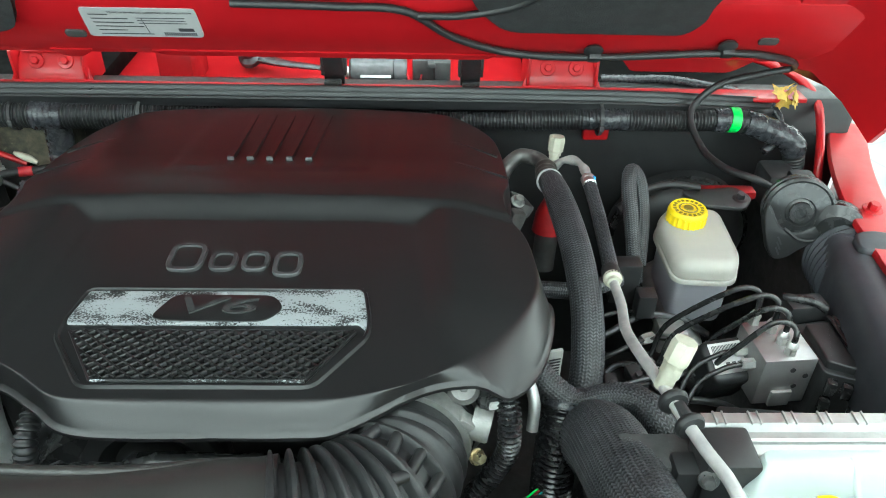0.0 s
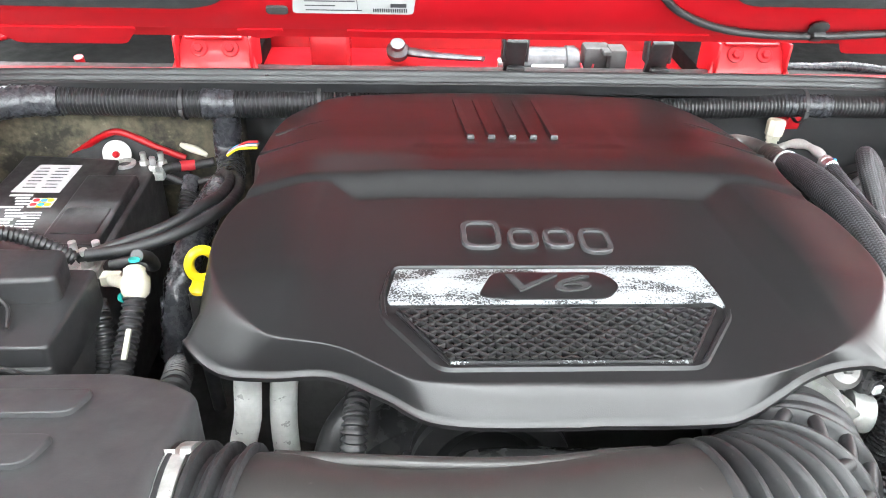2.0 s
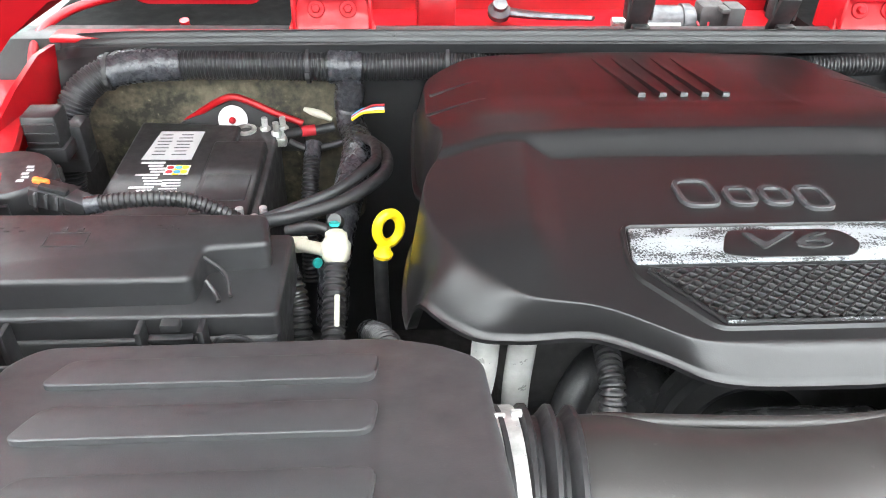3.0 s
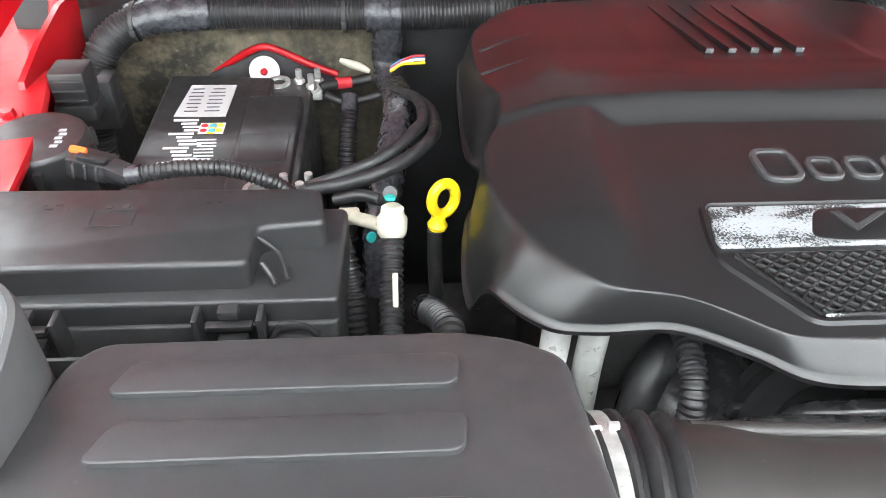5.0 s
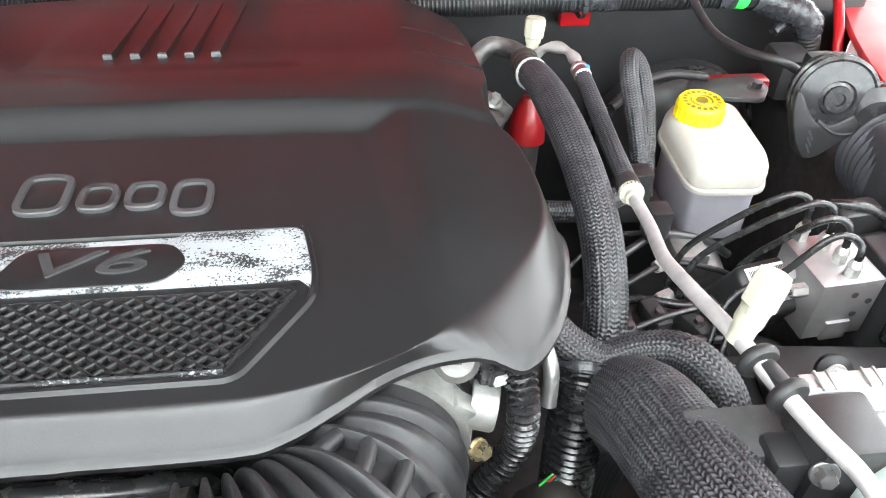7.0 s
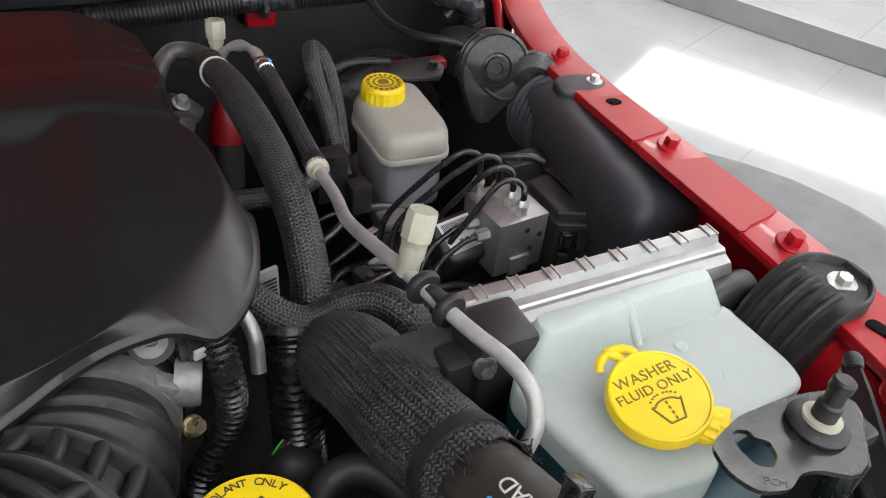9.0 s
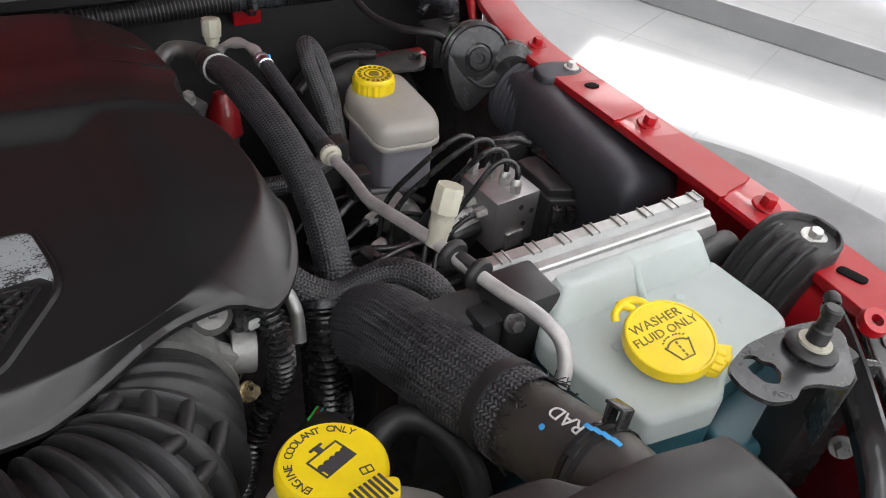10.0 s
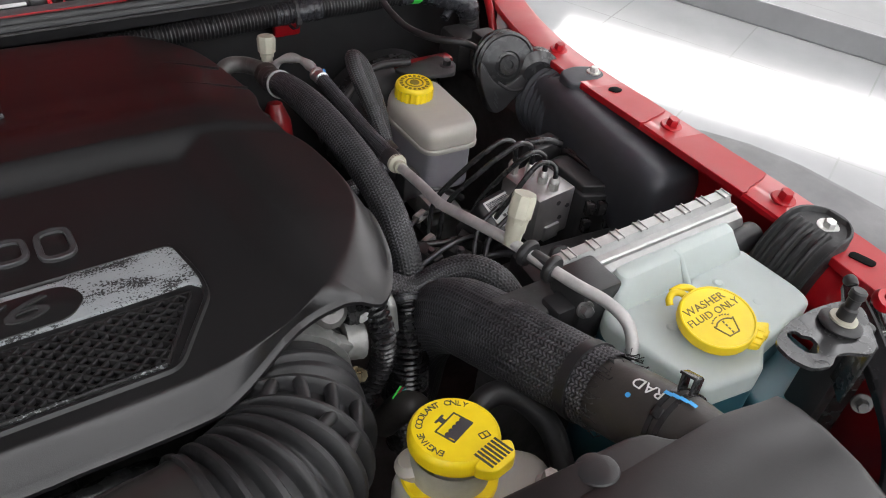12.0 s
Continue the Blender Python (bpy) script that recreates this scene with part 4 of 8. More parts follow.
for r in [0.9985, 0.993, 0.98] + [0.967 - 0.967 * (k / 75) for k in range(75)]:
    lp = []
    for q in ins:
        c = CEN + (q - CEN) * r
        lp.append(Vector((*c, cover_height(*c))))
    loops.append(lp)
loft(bm, loops, cap0=False)
part("shell", bm, COVER, cover, sharp=60)
# five ridges with paler grey front ends
for k in range(5):
    x = 0.0245 + 0.0190 * k
    bm = bmesh.new()
    rows = []
    for j in range(13):
        y = 0.662 + 0.0125 * j
        w, up = 0.0036, 0.0045 * (1 - j / 14)
        z = cover_height(x, y)
        xs = x + (x - XC) * 0.12 * (j / 12)
        rows.append([Vector((xs - w, y, z - 0.001)), Vector((xs - w * 0.8, y, z + up)), Vector((xs + w * 0.8, y, z + up)), Vector((xs + w, y, z - 0.001))])
    loft(bm, rows)
    bmesh.ops.recalc_face_normals(bm, faces=bm.faces)
    ridge = part("ridge", bm, COVER, cover)
    bm = bmesh.new()
    rbox(bm, (x, 0.6612, cover_height(x, 0.662) + 0.0022), (0.0068, 0.0016, 0.0040), 0.0005)
    part("ridge_end", bm, FENDER, ridge, "paler grey front end")
# slanted creases near the rear corners
for s in (1, -1):
    for y0, y1, xi in ((0.655, 0.672, 0.165), (0.715, 0.735, 0.16)):
        bm = bmesh.new()
        pts = []
        for j in range(7):
            t = j / 6
            x, y = XC + s * (xi + 0.065 * t), y0 + (y1 - y0) * (1 - t)
            pts.append((x, y, cover_height(x, y) - 0.0015))
        tube(bm, pts, lambda t: 0.0012 + 0.0022 * t, 8, n=3)
        part("crease", bm, COVER, cover)

# badge: frame, silver plate, pocket, mesh
ZB = 1.1208
FRAME = [(-0.044, 0.465), (-0.050, 0.428), (-0.049, 0.409), (-0.015, 0.360), (0.140, 0.360), (0.174, 0.409), (0.175, 0.428), (0.169, 0.465)]
fr = corner_outline(FRAME, 0.008)
bm = bmesh.new()
inner = inset(fr, 0.0035)
loft(bm, [[Vector((*p, ZB - 0.002)) for p in inset(fr, -0.002)], [Vector((*p, ZB + 0.0022)) for p in fr], [Vector((*p, ZB + 0.0022)) for p in inset(fr, 0.002)], [Vector((*p, ZB - 0.001)) for p in inner]], False, False)
bmesh.ops.recalc_face_normals(bm, faces=bm.faces)
badge = part("badge_frame", bm, COVER, cover, "worn black badge frame")
bm = bmesh.new()
slab(bm, corner_outline([(-0.0405, 0.4600), (-0.0460, 0.428), (-0.0445, 0.4220), (0.150, 0.4225), (0.1660, 0.4235), (0.1735, 0.4150), (0.1735, 0.430), (0.1675, 0.4655), (0.1055, 0.4655), (0.1020, 0.4605)], 0.002), ZB - 0.002, ZB + 0.0016, 0.0008)
bmesh.ops.recalc_face_normals(bm, faces=bm.faces)
plate = part("badge_plate", bm, WORN, badge, "silver painted plate, paint worn off in streaks")
bm = bmesh.new()
slab(bm, corner_outline([(0.024, 0.4555), (0.012, 0.428), (0.030, 0.4245), (0.098, 0.4245), (0.110, 0.44), (0.100, 0.4555)], 0.008), ZB, ZB + 0.0022, 0.0008)
bmesh.ops.recalc_face_normals(bm, faces=bm.faces)
pocket = part("badge_pocket", bm, COVER, badge, "black field round the raised figure")
bm = bmesh.new()
letters(bm, "V6", 0.030, Matrix.Translation((0.060, 0.4405, ZB + 0.0024)) @ Matrix(((1.95, 0.45, 0, 0), (0, 0.86, 0, 0), (0, 0, 1, 0), (0, 0, 0, 1))), 0.0012)
# paler black than the field, in place of highlights on the figure's edges
part("lettering", bm, MATTE, pocket)
# mesh of crossing bars over a near-black sheet that paints the shade in its openings
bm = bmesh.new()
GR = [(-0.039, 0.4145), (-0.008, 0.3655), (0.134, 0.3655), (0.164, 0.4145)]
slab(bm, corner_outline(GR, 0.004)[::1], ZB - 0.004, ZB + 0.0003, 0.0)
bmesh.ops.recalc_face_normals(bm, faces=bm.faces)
part("grille_back", bm, VOID, badge, "near-black sheet standing for the shade behind the mesh")


def keep_in(p, poly):
    """The point, or the nearest one on the edge of a convex counter-clockwise polygon."""
    for i in range(len(poly)):
        a, b = Vector(poly[i]), Vector(poly[(i + 1) % len(poly)])
        nrm = Vector((-(b - a).y, (b - a).x)).normalized()
        d = (p - a).dot(nrm)
        if d < 0:
            p = p - nrm * d
    return p


bm = bmesh.new()
DX, DY = 0.0098, 0.0080
for row in range(-8, 9):
    for col in range(-14, 15):
        c = Vector((0.063 + DX * (col + 0.5 * (row % 2)), 0.390 + DY * 0.5 * row))
        if (keep_in(c, GR) - c).length > 0.0035:
            continue
        rings = []
        for k, z in ((1.0, 0.0034), (0.80, 0.0033), (0.60, 0.0022), (0.54, 0.0)):
            rings.append([Vector((*keep_in(c + Vector((sx * DX / 2 * k, sy * DY / 2 * k)), GR), ZB + z)) for sx, sy in ((1, 0), (0, 1), (-1, 0), (0, -1))])
        if (rings[0][0] - rings[0][2]).length < 0.002 or (rings[0][1] - rings[0][3]).length < 0.002:
            continue
        loft(bm, rings, False, False)
bmesh.ops.recalc_face_normals(bm, faces=bm.faces)
part("grille_mesh", bm, COVER, badge, "black diamond mesh grille", sharp=30)
for k, (a, b) in enumerate(zip(GR, GR[1:] + GR[:1])):
    bm = tube(bmesh.new(), [(*a, ZB + 0.0005), (*((Vector(a) + Vector(b)) / 2), ZB + 0.0005), (*b, ZB + 0.0005)], 0.0016, 8, n=2)
    part("grille_rim", bm, WORN_EDGE if k == 1 else COVER, badge, "rim with silver paint worn away" if k == 1 else "")
# plain raised shapes where the maker's mark stands
for x0, x1, y0, y1 in ((0.006, 0.036, 0.486, 0.524), (0.040, 0.063, 0.487, 0.513), (0.066, 0.089, 0.487, 0.513), (0.092, 0.116, 0.480, 0.513)):
    o = corner_outline([(x0, y0), (x1, y0), (x1, y1), (x0, y1)], 0.012)
    bm = bmesh.new()
    loft(bm, [[Vector((*p, ZB - 0.002)) for p in o], [Vector((*p, ZB + 0.0020)) for p in inset(o, 0.0002)], [Vector((*p, ZB + 0.0026)) for p in inset(o, 0.0008)], [Vector((*p, ZB + 0.0024)) for p in inset(o, 0.0042)], [Vector((*p, ZB + 0.0006)) for p in inset(o, 0.0046)]], False, False)
    bmesh.ops.recalc_face_normals(bm, faces=bm.faces)
    # paler black ring paints the grey highlight along each mark's edge
    mark = part("mark", bm, GREYBLACK, cover, "plain raised mark, its grey edge highlight put into the colour")
    bm = bmesh.new()
    slab(bm, inset(o, 0.0044), ZB - 0.001, ZB + 0.0008, 0.0004)
    part("mark_field", bm, COVER, mark, "black field")

# engine block and front dress under the cover
eng = thing("engine", (XC, 0.6, 0.64), "dark engine block and heads under the cover", "engine")
bm = bmesh.new()
rbox(bm, (XC, 0.60, 0.85), (0.30, 0.42, 0.38), 0.02)
rbox(bm, (XC, 0.62, 1.03), (0.38, 0.40, 0.09), 0.02)
part("block", bm, DEEP, eng)
bm = bmesh.new()
lathe(bm, [(0, 0), (0.045, 0), (0.052, 0.004), (0.052, 0.012), (0.046, 0.014), (0.046, 0.018), (0.052, 0.02), (0.052, 0.028), (0.04, 0.03), (0.03, 0.022), (0.012, 0.022), (0.012, 0.03), (0, 0.03)], (0.02, 0.385, 1.03), (0, -1, 0.15), 40)
part("pulley", bm, PLASTIC, eng, "dark ribbed pulley")
bm = bmesh.new()
lathe(bm, [(0.034, 0), (0.058, 0.0), (0.060, 0.02), (0.052, 0.045), (0.03, 0.05), (0, 0.05)], (-0.035, 0.415, 0.99), (0.2, -1, 0.2), 36)
part("alternator", bm, PAINTSTEEL, eng, "dark alternator end")
for k in range(9):
    a = 2 * math.pi * k / 9
    bm = bmesh.new()
    c = Vector((-0.035, 0.368, 1.000)) + Vector((math.cos(a), 0.2 * math.cos(a), math.sin(a))) * 0.037
    rbox(bm, c, (0.010, 0.006, 0.016), 0.002, turn=(0, -math.degrees(a), 0))
    part("fin", bm, DARKSTEEL, eng)
bm = bmesh.new()
tube(bm, [(-0.06, 0.345, 1.045), (-0.02, 0.34, 1.058), (0.04, 0.335, 1.060), (0.11, 0.34, 1.05)], 0.008, 12)
tube(bm, [(0.02, 0.345, 1.04), (0.06, 0.335, 1.045), (0.10, 0.335, 1.03)], 0.012, 12)
part("belt_guard", bm, PAINTSTEEL, eng)
bm = bmesh.new()
hexbolt(bm, (-0.012, 0.345, 1.050), (0, -1, 0.8), 0.005, 0.006, 0.007)
part("bolt", bm, DARKSTEEL, eng)


# two bare pipes rising in front of the cover
cp = thing("coolant_pipe", (-0.13, 0.405, 0.9), "pair of bare aluminium pipes beside the engine", "pipe")
for x, b in ((-0.140, -0.008), (-0.116, 0.0)):
    part("pipe", tube(bmesh.new(), [(x + b * 2.2, 0.40, 0.90), (x + b, 0.403, 1.00), (x, 0.405, 1.04), (x + 0.003, 0.412, 1.075), (x + 0.008, 0.44, 1.10)], 0.0092, 16), PIPEALU, cp)
bm = bmesh.new()
tube(bm, [(0.0, 0.43, 1.03), (-0.05, 0.42, 1.045), (-0.075, 0.40, 1.035), (-0.085, 0.385, 1.01), (-0.09, 0.37, 0.97)], 0.013, 18)
solid("bypass_hose", bm, RUBBER, "black rubber hose curving under the engine cover", "hose", at=(-0.08, 0.4, 1.0))
bm = bmesh.new()
tube(bm, [(-0.060, 0.44, 1.07), (-0.064, 0.39, 1.075), (-0.066, 0.36, 1.06), (-0.07, 0.35, 1.0)], 0.0075, 12, rib=(0.0045, 0.0018))
solid("conduit", bm, PLASTIC, "black corrugated wire conduit in front of the engine", "conduit", at=(-0.065, 0.37, 1.0))

# throttle body
tb = thing("throttle_body", (0.235, 0.39, 1.02), "cast aluminium throttle body with a motor housing", "throttle body")
part("bore", lathe(bmesh.new(), [(0.0, 0), (0.038, 0), (0.0405, 0.003), (0.0405, 0.03), (0, 0.03)], (0.208, 0.388, 1.055), (0.2, 1, 0.03), 40), DULLCAST, tb)
bm = bmesh.new()
slab(bm, corner_outline([(-0.050, -0.030), (-0.030, -0.050), (0.030, -0.050), (0.046, -0.036), (0.046, 0.030), (0.030, 0.046), (-0.030, 0.046), (-0.046, 0.030)], 0.010), 0, 0.010, 0.0015, m=axis_matrix((0.211, 0.402, 1.055), (0.2, 1, 0.03)))
part("flange", bm, DULLCAST, tb)
bm = bmesh.new()
lathe(bm, [(0, 0), (0.011, 0), (0.0125, 0.002), (0.0125, 0.010), (0.009, 0.014), (0, 0.014)], (0.243, 0.391, 1.090), (-0.05, -0.6, 0.6), 26)
part("boss", bm, TARNISH, tb, "rounded cast boss")
bm = bmesh.new()
hexbolt(bm, (0.243, 0.384, 1.0975), (-0.05, -0.6, 0.7), 0.0040, 0.005, 0.0055)
part("bolt", bm, DULLZINC, tb, "zinc bolt")
bm = bmesh.new()
lathe(bm, [(0, 0), (0.0125, 0), (0.0128, 0.001), (0.0128, 0.0125), (0.0118, 0.0140), (0, 0.0140)], (0.2495, 0.3765, 1.0700), (1, -0.25, -0.12), 30)
part("actuator", bm, DULLCAST, tb, "pale cylindrical actuator")
bm = bmesh.new()
rbox(bm, (0.256, 0.388, 1.088), (0.006, 0.020, 0.026), 0.0015, turn=(0, 0, 8))
rbox(bm, (0.263, 0.382, 1.087), (0.011, 0.010, 0.012), 0.0015, turn=(0, 10, 20))
part("bracket", bm, PAINTSTEEL, tb, "dark folded bracket")
bm = bmesh.new()
rbox(bm, (0.2645, 0.3765, 1.0865), (0.007, 0.003, 0.006), 0.0008, turn=(0, 10, 20))
part("sensor_tab", bm, PIPEALU, tb, "pale sensor tab")
bm = bmesh.new()
hexbolt(bm, (0.2535, 0.366, 1.044), (0.5, -0.7, 0.5), 0.0050, 0.006, 0.0065)
part("clamp_bolt", bm, BRASS, tb, "yellow zinc clamp bolt")

# intake: smooth pipe, clamp, rubber cuff, bellows elbow
it = thing("intake_hose", (0.05, 0.26, 1.03), "black intake pipe with a ribbed rubber bellows elbow", "intake hose")
bm = bmesh.new()
tube(bm, [(-0.118, 0.268, 1.080), (-0.09, 0.266, 1.079), (-0.04, 0.262, 1.077), (0.01, 0.264, 1.076), (0.05, 0.269, 1.076), (0.09, 0.2765, 1.076), (0.126, 0.2815, 1.0742)], lambda t: 0.052 + 0.003 * math.sin(t * 11) * sstep(0.22, 0.06, t) - 0.005 * t + 0.0015 * sstep(0.94, 1.0, t), 40, step=0.004)
tube(bm, [(-0.10, 0.300, 1.118), (-0.05, 0.297, 1.117), (0.0, 0.297, 1.114), (0.04, 0.300, 1.111), (0.075, 0.306, 1.109), (0.098, 0.311, 1.105)], 0.004, 10)
part("pipe", bm, PIPE, it)
bm = bmesh.new()
tube(bm, [(-0.150, 0.270, 1.080), (-0.135, 0.270, 1.080), (-0.112, 0.268, 1.080)], 0.054, 40, rib=(0.011, 0.006))
part("cuff", bm, RUBBER, it, "ribbed black rubber cuff")
bm = bmesh.new()
tube(bm, [(-0.154, 0.270, 1.080), (-0.147, 0.270, 1.080), (-0.139, 0.270, 1.080)], 0.0565, 40, n=2)
rbox(bm, (-0.149, 0.290, 1.131), (0.009, 0.007, 0.003), 0.001, turn=(30, 0, 0))
hexbolt(bm, (-0.142, 0.292, 1.133), (1, 0, 0), 0.0022, 0.005)
part("hose_clamp", bm, ZINC, it, "bright steel hose clamp")
BEL = [(0.108, 0.2795, 1.0755), (0.122, 0.281, 1.0745), (0.150, 0.2885, 1.071), (0.176, 0.305, 1.066), (0.1935, 0.330, 1.061), (0.202, 0.356, 1.057), (0.2065, 0.386, 1.055)]


BLINE = even(smooth_line(BEL, 20), 0.001)
RINGS = [0.013 + 0.0125 * k for k in range(5)] + [0.0735, 0.0850, 0.1035, 0.1190, 0.1320]


def bellows_r(t):
    """Narrow crests at the rings over a slightly tapering hose; the last two are low and wide."""
    run = t * (len(BLINE) - 1) * 0.001
    r = 0.0425 - 0.0030 * t
    for c in RINGS:
        w, h = (0.0030, 0.0086) if c < 0.11 else (0.0050, 0.0046)
        d = abs(run - c) / w
        r += h * (0.5 + 0.5 * math.cos(math.pi * min(1.0, max(0.0, d - 0.35) / 1.1)) if d < 1.45 else 0.0)
    return r


bm = bmesh.new()
tube(bm, BLINE[::10] + [BLINE[-1]], bellows_r, 64, step=0.0008)
part("bellows", bm, RUBBER, it, "deeply ribbed rubber bellows")


def on_bellows(s, ang, r):
    i = max(1, min(int(s / 0.001), len(BLINE) - 2))
    tan = (BLINE[i + 1] - BLINE[i - 1]).normalized()
    sd = tan.cross(UP).normalized()
    return BLINE[i] + (sd * math.cos(ang) + sd.cross(tan) * math.sin(ang)) * r


# flat bars that bridge the rings on top of the bend
for s0, s1, a0, a1 in ((0.085, 0.1035, 1.42, 1.52), (0.085, 0.1035, 1.04, 1.10), (0.0735, 0.085, 1.16, 1.04), (0.085, 0.1035, 1.95, 1.86), (0.085, 0.1035, 0.62, 0.66), (0.0735, 0.085, 0.70, 0.62)):
    pts = [on_bellows(s0 + (s1 - s0) * k / 6, a0 + (a1 - a0) * k / 6, 0.0450) for k in range(7)]
    part("bridge_rib", tube(bmesh.new(), pts, 0.0042, 14, n=3), RUBBER, it)
bm = bmesh.new()
tube(bm, [(0.2045, 0.372, 1.0558), (0.2060, 0.378, 1.0555), (0.2070, 0.384, 1.0552)], 0.0452, 44, n=2)
rbox(bm, (0.244, 0.370, 1.078), (0.014, 0.012, 0.008), 0.002, turn=(0, 40, 0))
part("hose_clamp", bm, DULLCAST, it, "wide grey steel clamp band")
bm = bmesh.new()
tube(bm, [(0.2072, 0.385, 1.0552), (0.2080, 0.389, 1.0551), (0.2090, 0.394, 1.055)], 0.0470, 44, n=2)
part("end_cuff", bm, RUBBER, it, "black rubber end cuff")

# air filter box
ab = thing("air_box", (-0.27, 0.25, 0.95), "black moulded air filter box with two long raised panels", "air box")
ABO = [(-0.400, 0.02), (-0.150, 0.02), (-0.148, 0.348), (-0.170, 0.366), (-0.200, 0.376), (-0.388, 0.374), (-0.400, 0.355)]


def ab_slope(x, y):
    return (0.373 - y) * 0.32


bm = bmesh.new()
slab(bm, corner_outline(ABO, 0.010), 0.93, 1.110, 0.007, seg=5, fz=ab_slope)
part("lid", bm, GREYBLACK, ab)
for y0, y1, x0 in ((0.321, 0.348, -0.368), (0.274, 0.301, -0.362), (0.222, 0.249, -0.35)):
    bm = bmesh.new()
    slab(bm, corner_outline([(x0, y0), (-0.206, y0), (-0.203, y1), (x0 + 0.006, y1)], 0.008), 1.100, 1.1140, 0.0014, fz=ab_slope)
    part("raised_panel", bm, GREYBLACK, ab)
bm = bmesh.new()
rbox(bm, (-0.27, 0.20, 0.93), (0.268, 0.36, 0.02), 0.004)
part("seam", bm, MATTE, ab)
bm = bmesh.new()
tube(bm, [(-0.17, 0.275, 1.078), (-0.155, 0.272, 1.080), (-0.14, 0.27, 1.080)], 0.05, 36, n=3)
part("outlet", bm, PLASTIC, ab)
bm = bmesh.new()
for y in (0.388, 0.36, 0.32, 0.28):
    rbox(bm, (-0.418, y, 1.06 + (0.373 - y) * 0.3), (0.034, 0.003, 0.05), 0.001)
rbox(bm, (-0.42, 0.31, 1.03), (0.04, 0.17, 0.05), 0.004)
part("side_rib", bm, MATTE, ab)

# pale grey snorkel over the outer corner of the air box
sk = thing("air_snorkel", (-0.43, 0.32, 1.1), "grey moulded air inlet snorkel curving over the air box corner", "snorkel")
bm = bmesh.new()
SK = smooth_line([(-0.54, 0.362, 1.156), (-0.49, 0.365, 1.160), (-0.445, 0.360, 1.163), (-0.421, 0.344, 1.164), (-0.413, 0.316, 1.164), (-0.410, 0.285, 1.163), (-0.409, 0.268, 1.160)], 8)
loops = []
for i, p in enumerate(SK):
    tn = (SK[min(i + 1, len(SK) - 1)] - SK[max(i - 1, 0)]).normalized()
    sd = tn.cross(UP).normalized()
    loops.append([p - sd * a + UP * b for a, b in ((0.017, -0.06), (0.017, -0.006), (0.0155, -0.001), (0.0125, 0.0), (0.0105, -0.003), (-0.012, -0.0065), (-0.022, -0.0085), (-0.023, -0.06))])
loft(bm, loops)
bmesh.ops.recalc_face_normals(bm, faces=bm.faces)
part("shell", bm, FENDER, sk)

# fuse box
fb = thing("fuse_box", (-0.40, 0.48, 0.98), "black fuse box with a stepped lid and latches", "fuse box")
FB = [(-0.60, 0.437), (-0.324, 0.440), (-0.322, 0.474), (-0.279, 0.478), (-0.285, 0.516), (-0.60, 0.523)]
bm = bmesh.new()
slab(bm, corner_outline(FB, 0.007), 1.06, 1.103, 0.004)
lid = part("lid", bm, PLASTIC, fb)
bm = bmesh.new()
slab(bm, corner_outline([(-0.60, 0.428), (-0.270, 0.428), (-0.268, 0.520), (-0.60, 0.525)], 0.006), 1.045, 1.082, 0.003)
part("lower_lid", bm, PLASTIC, fb)
bm = bmesh.new()
slab(bm, corner_outline([(-0.60, 0.425), (-0.271, 0.425), (-0.271, 0.525), (-0.60, 0.525)], 0.006), 0.95, 1.065, 0.002)
part("base", bm, MATTE, fb)
bm = bmesh.new()
tube(bm, [(-0.322, 0.47, 1.098), (-0.308, 0.462, 1.09), (-0.302, 0.444, 1.085)], 0.0015, 8)
tube(bm, [(-0.318, 0.452, 1.092), (-0.312, 0.446, 1.086), (-0.309, 0.440, 1.084)], 0.002, 8)
part("web", bm, PLASTIC, fb)
for x in (-0.335, -0.455):
    bm = bmesh.new()
    for dx in (-0.019, 0.019):
        rbox(bm, (x + dx, 0.418, 1.068), (0.004, 0.014, 0.03), 0.001)
    rbox(bm, (x, 0.415, 1.075), (0.028, 0.006, 0.004), 0.001)
    rbox(bm, (x, 0.416, 1.060), (0.018, 0.010, 0.006), 0.001)
    rbox(bm, (x, 0.420, 1.082), (0.012, 0.008, 0.006), 0.001)
    latch = part("latch", bm, PLASTIC, fb)
    bm = bmesh.new()
    rbox(bm, (x, 0.4095, 1.060), (0.013, 0.002, 0.003), 0.0005)
    part("latch_mark", bm, GREYINK, latch, "pale mark")
bm = bmesh.new()
tube(bm, [(-0.312, 0.418, 1.062), (-0.306, 0.416, 1.072), (-0.298, 0.415, 1.075), (-0.290, 0.416, 1.072), (-0.284, 0.418, 1.062)], 0.0022, 8)
rbox(bm, (-0.298, 0.417, 1.060), (0.032, 0.012, 0.004), 0.001)
part("connector_loop", bm, PLASTIC, fb)
FM = Matrix.Translation((0, 0, 1.1032))
bm = bmesh.new()
for x0, y0, w, h in ((-0.415, 0.478, 0.028, 0.0008), (-0.415, 0.494, 0.028, 0.0008), (-0.4285, 0.486, 0.0008, 0.016), (-0.4015, 0.486, 0.0008, 0.016), (-0.420, 0.498, 0.004, 0.004), (-0.409, 0.498, 0.004, 0.004)):
    bar(bm, FM, x0, y0, w, h, 0.0004)
part("embossing", bm, MATTE, lid, "embossed battery sign")
for x, dx, w in ((-0.463, 0.005, 0.004), (-0.357, 0.004, 0.003)):
    for i in range(4):
        bm = bmesh.new()
        bar(bm, FM, x + i * dx, 0.501 - 0.004 * (i % 2), w, 0.0012, 0.0003)
        part("sign_bar", bm, MATTE, lid)

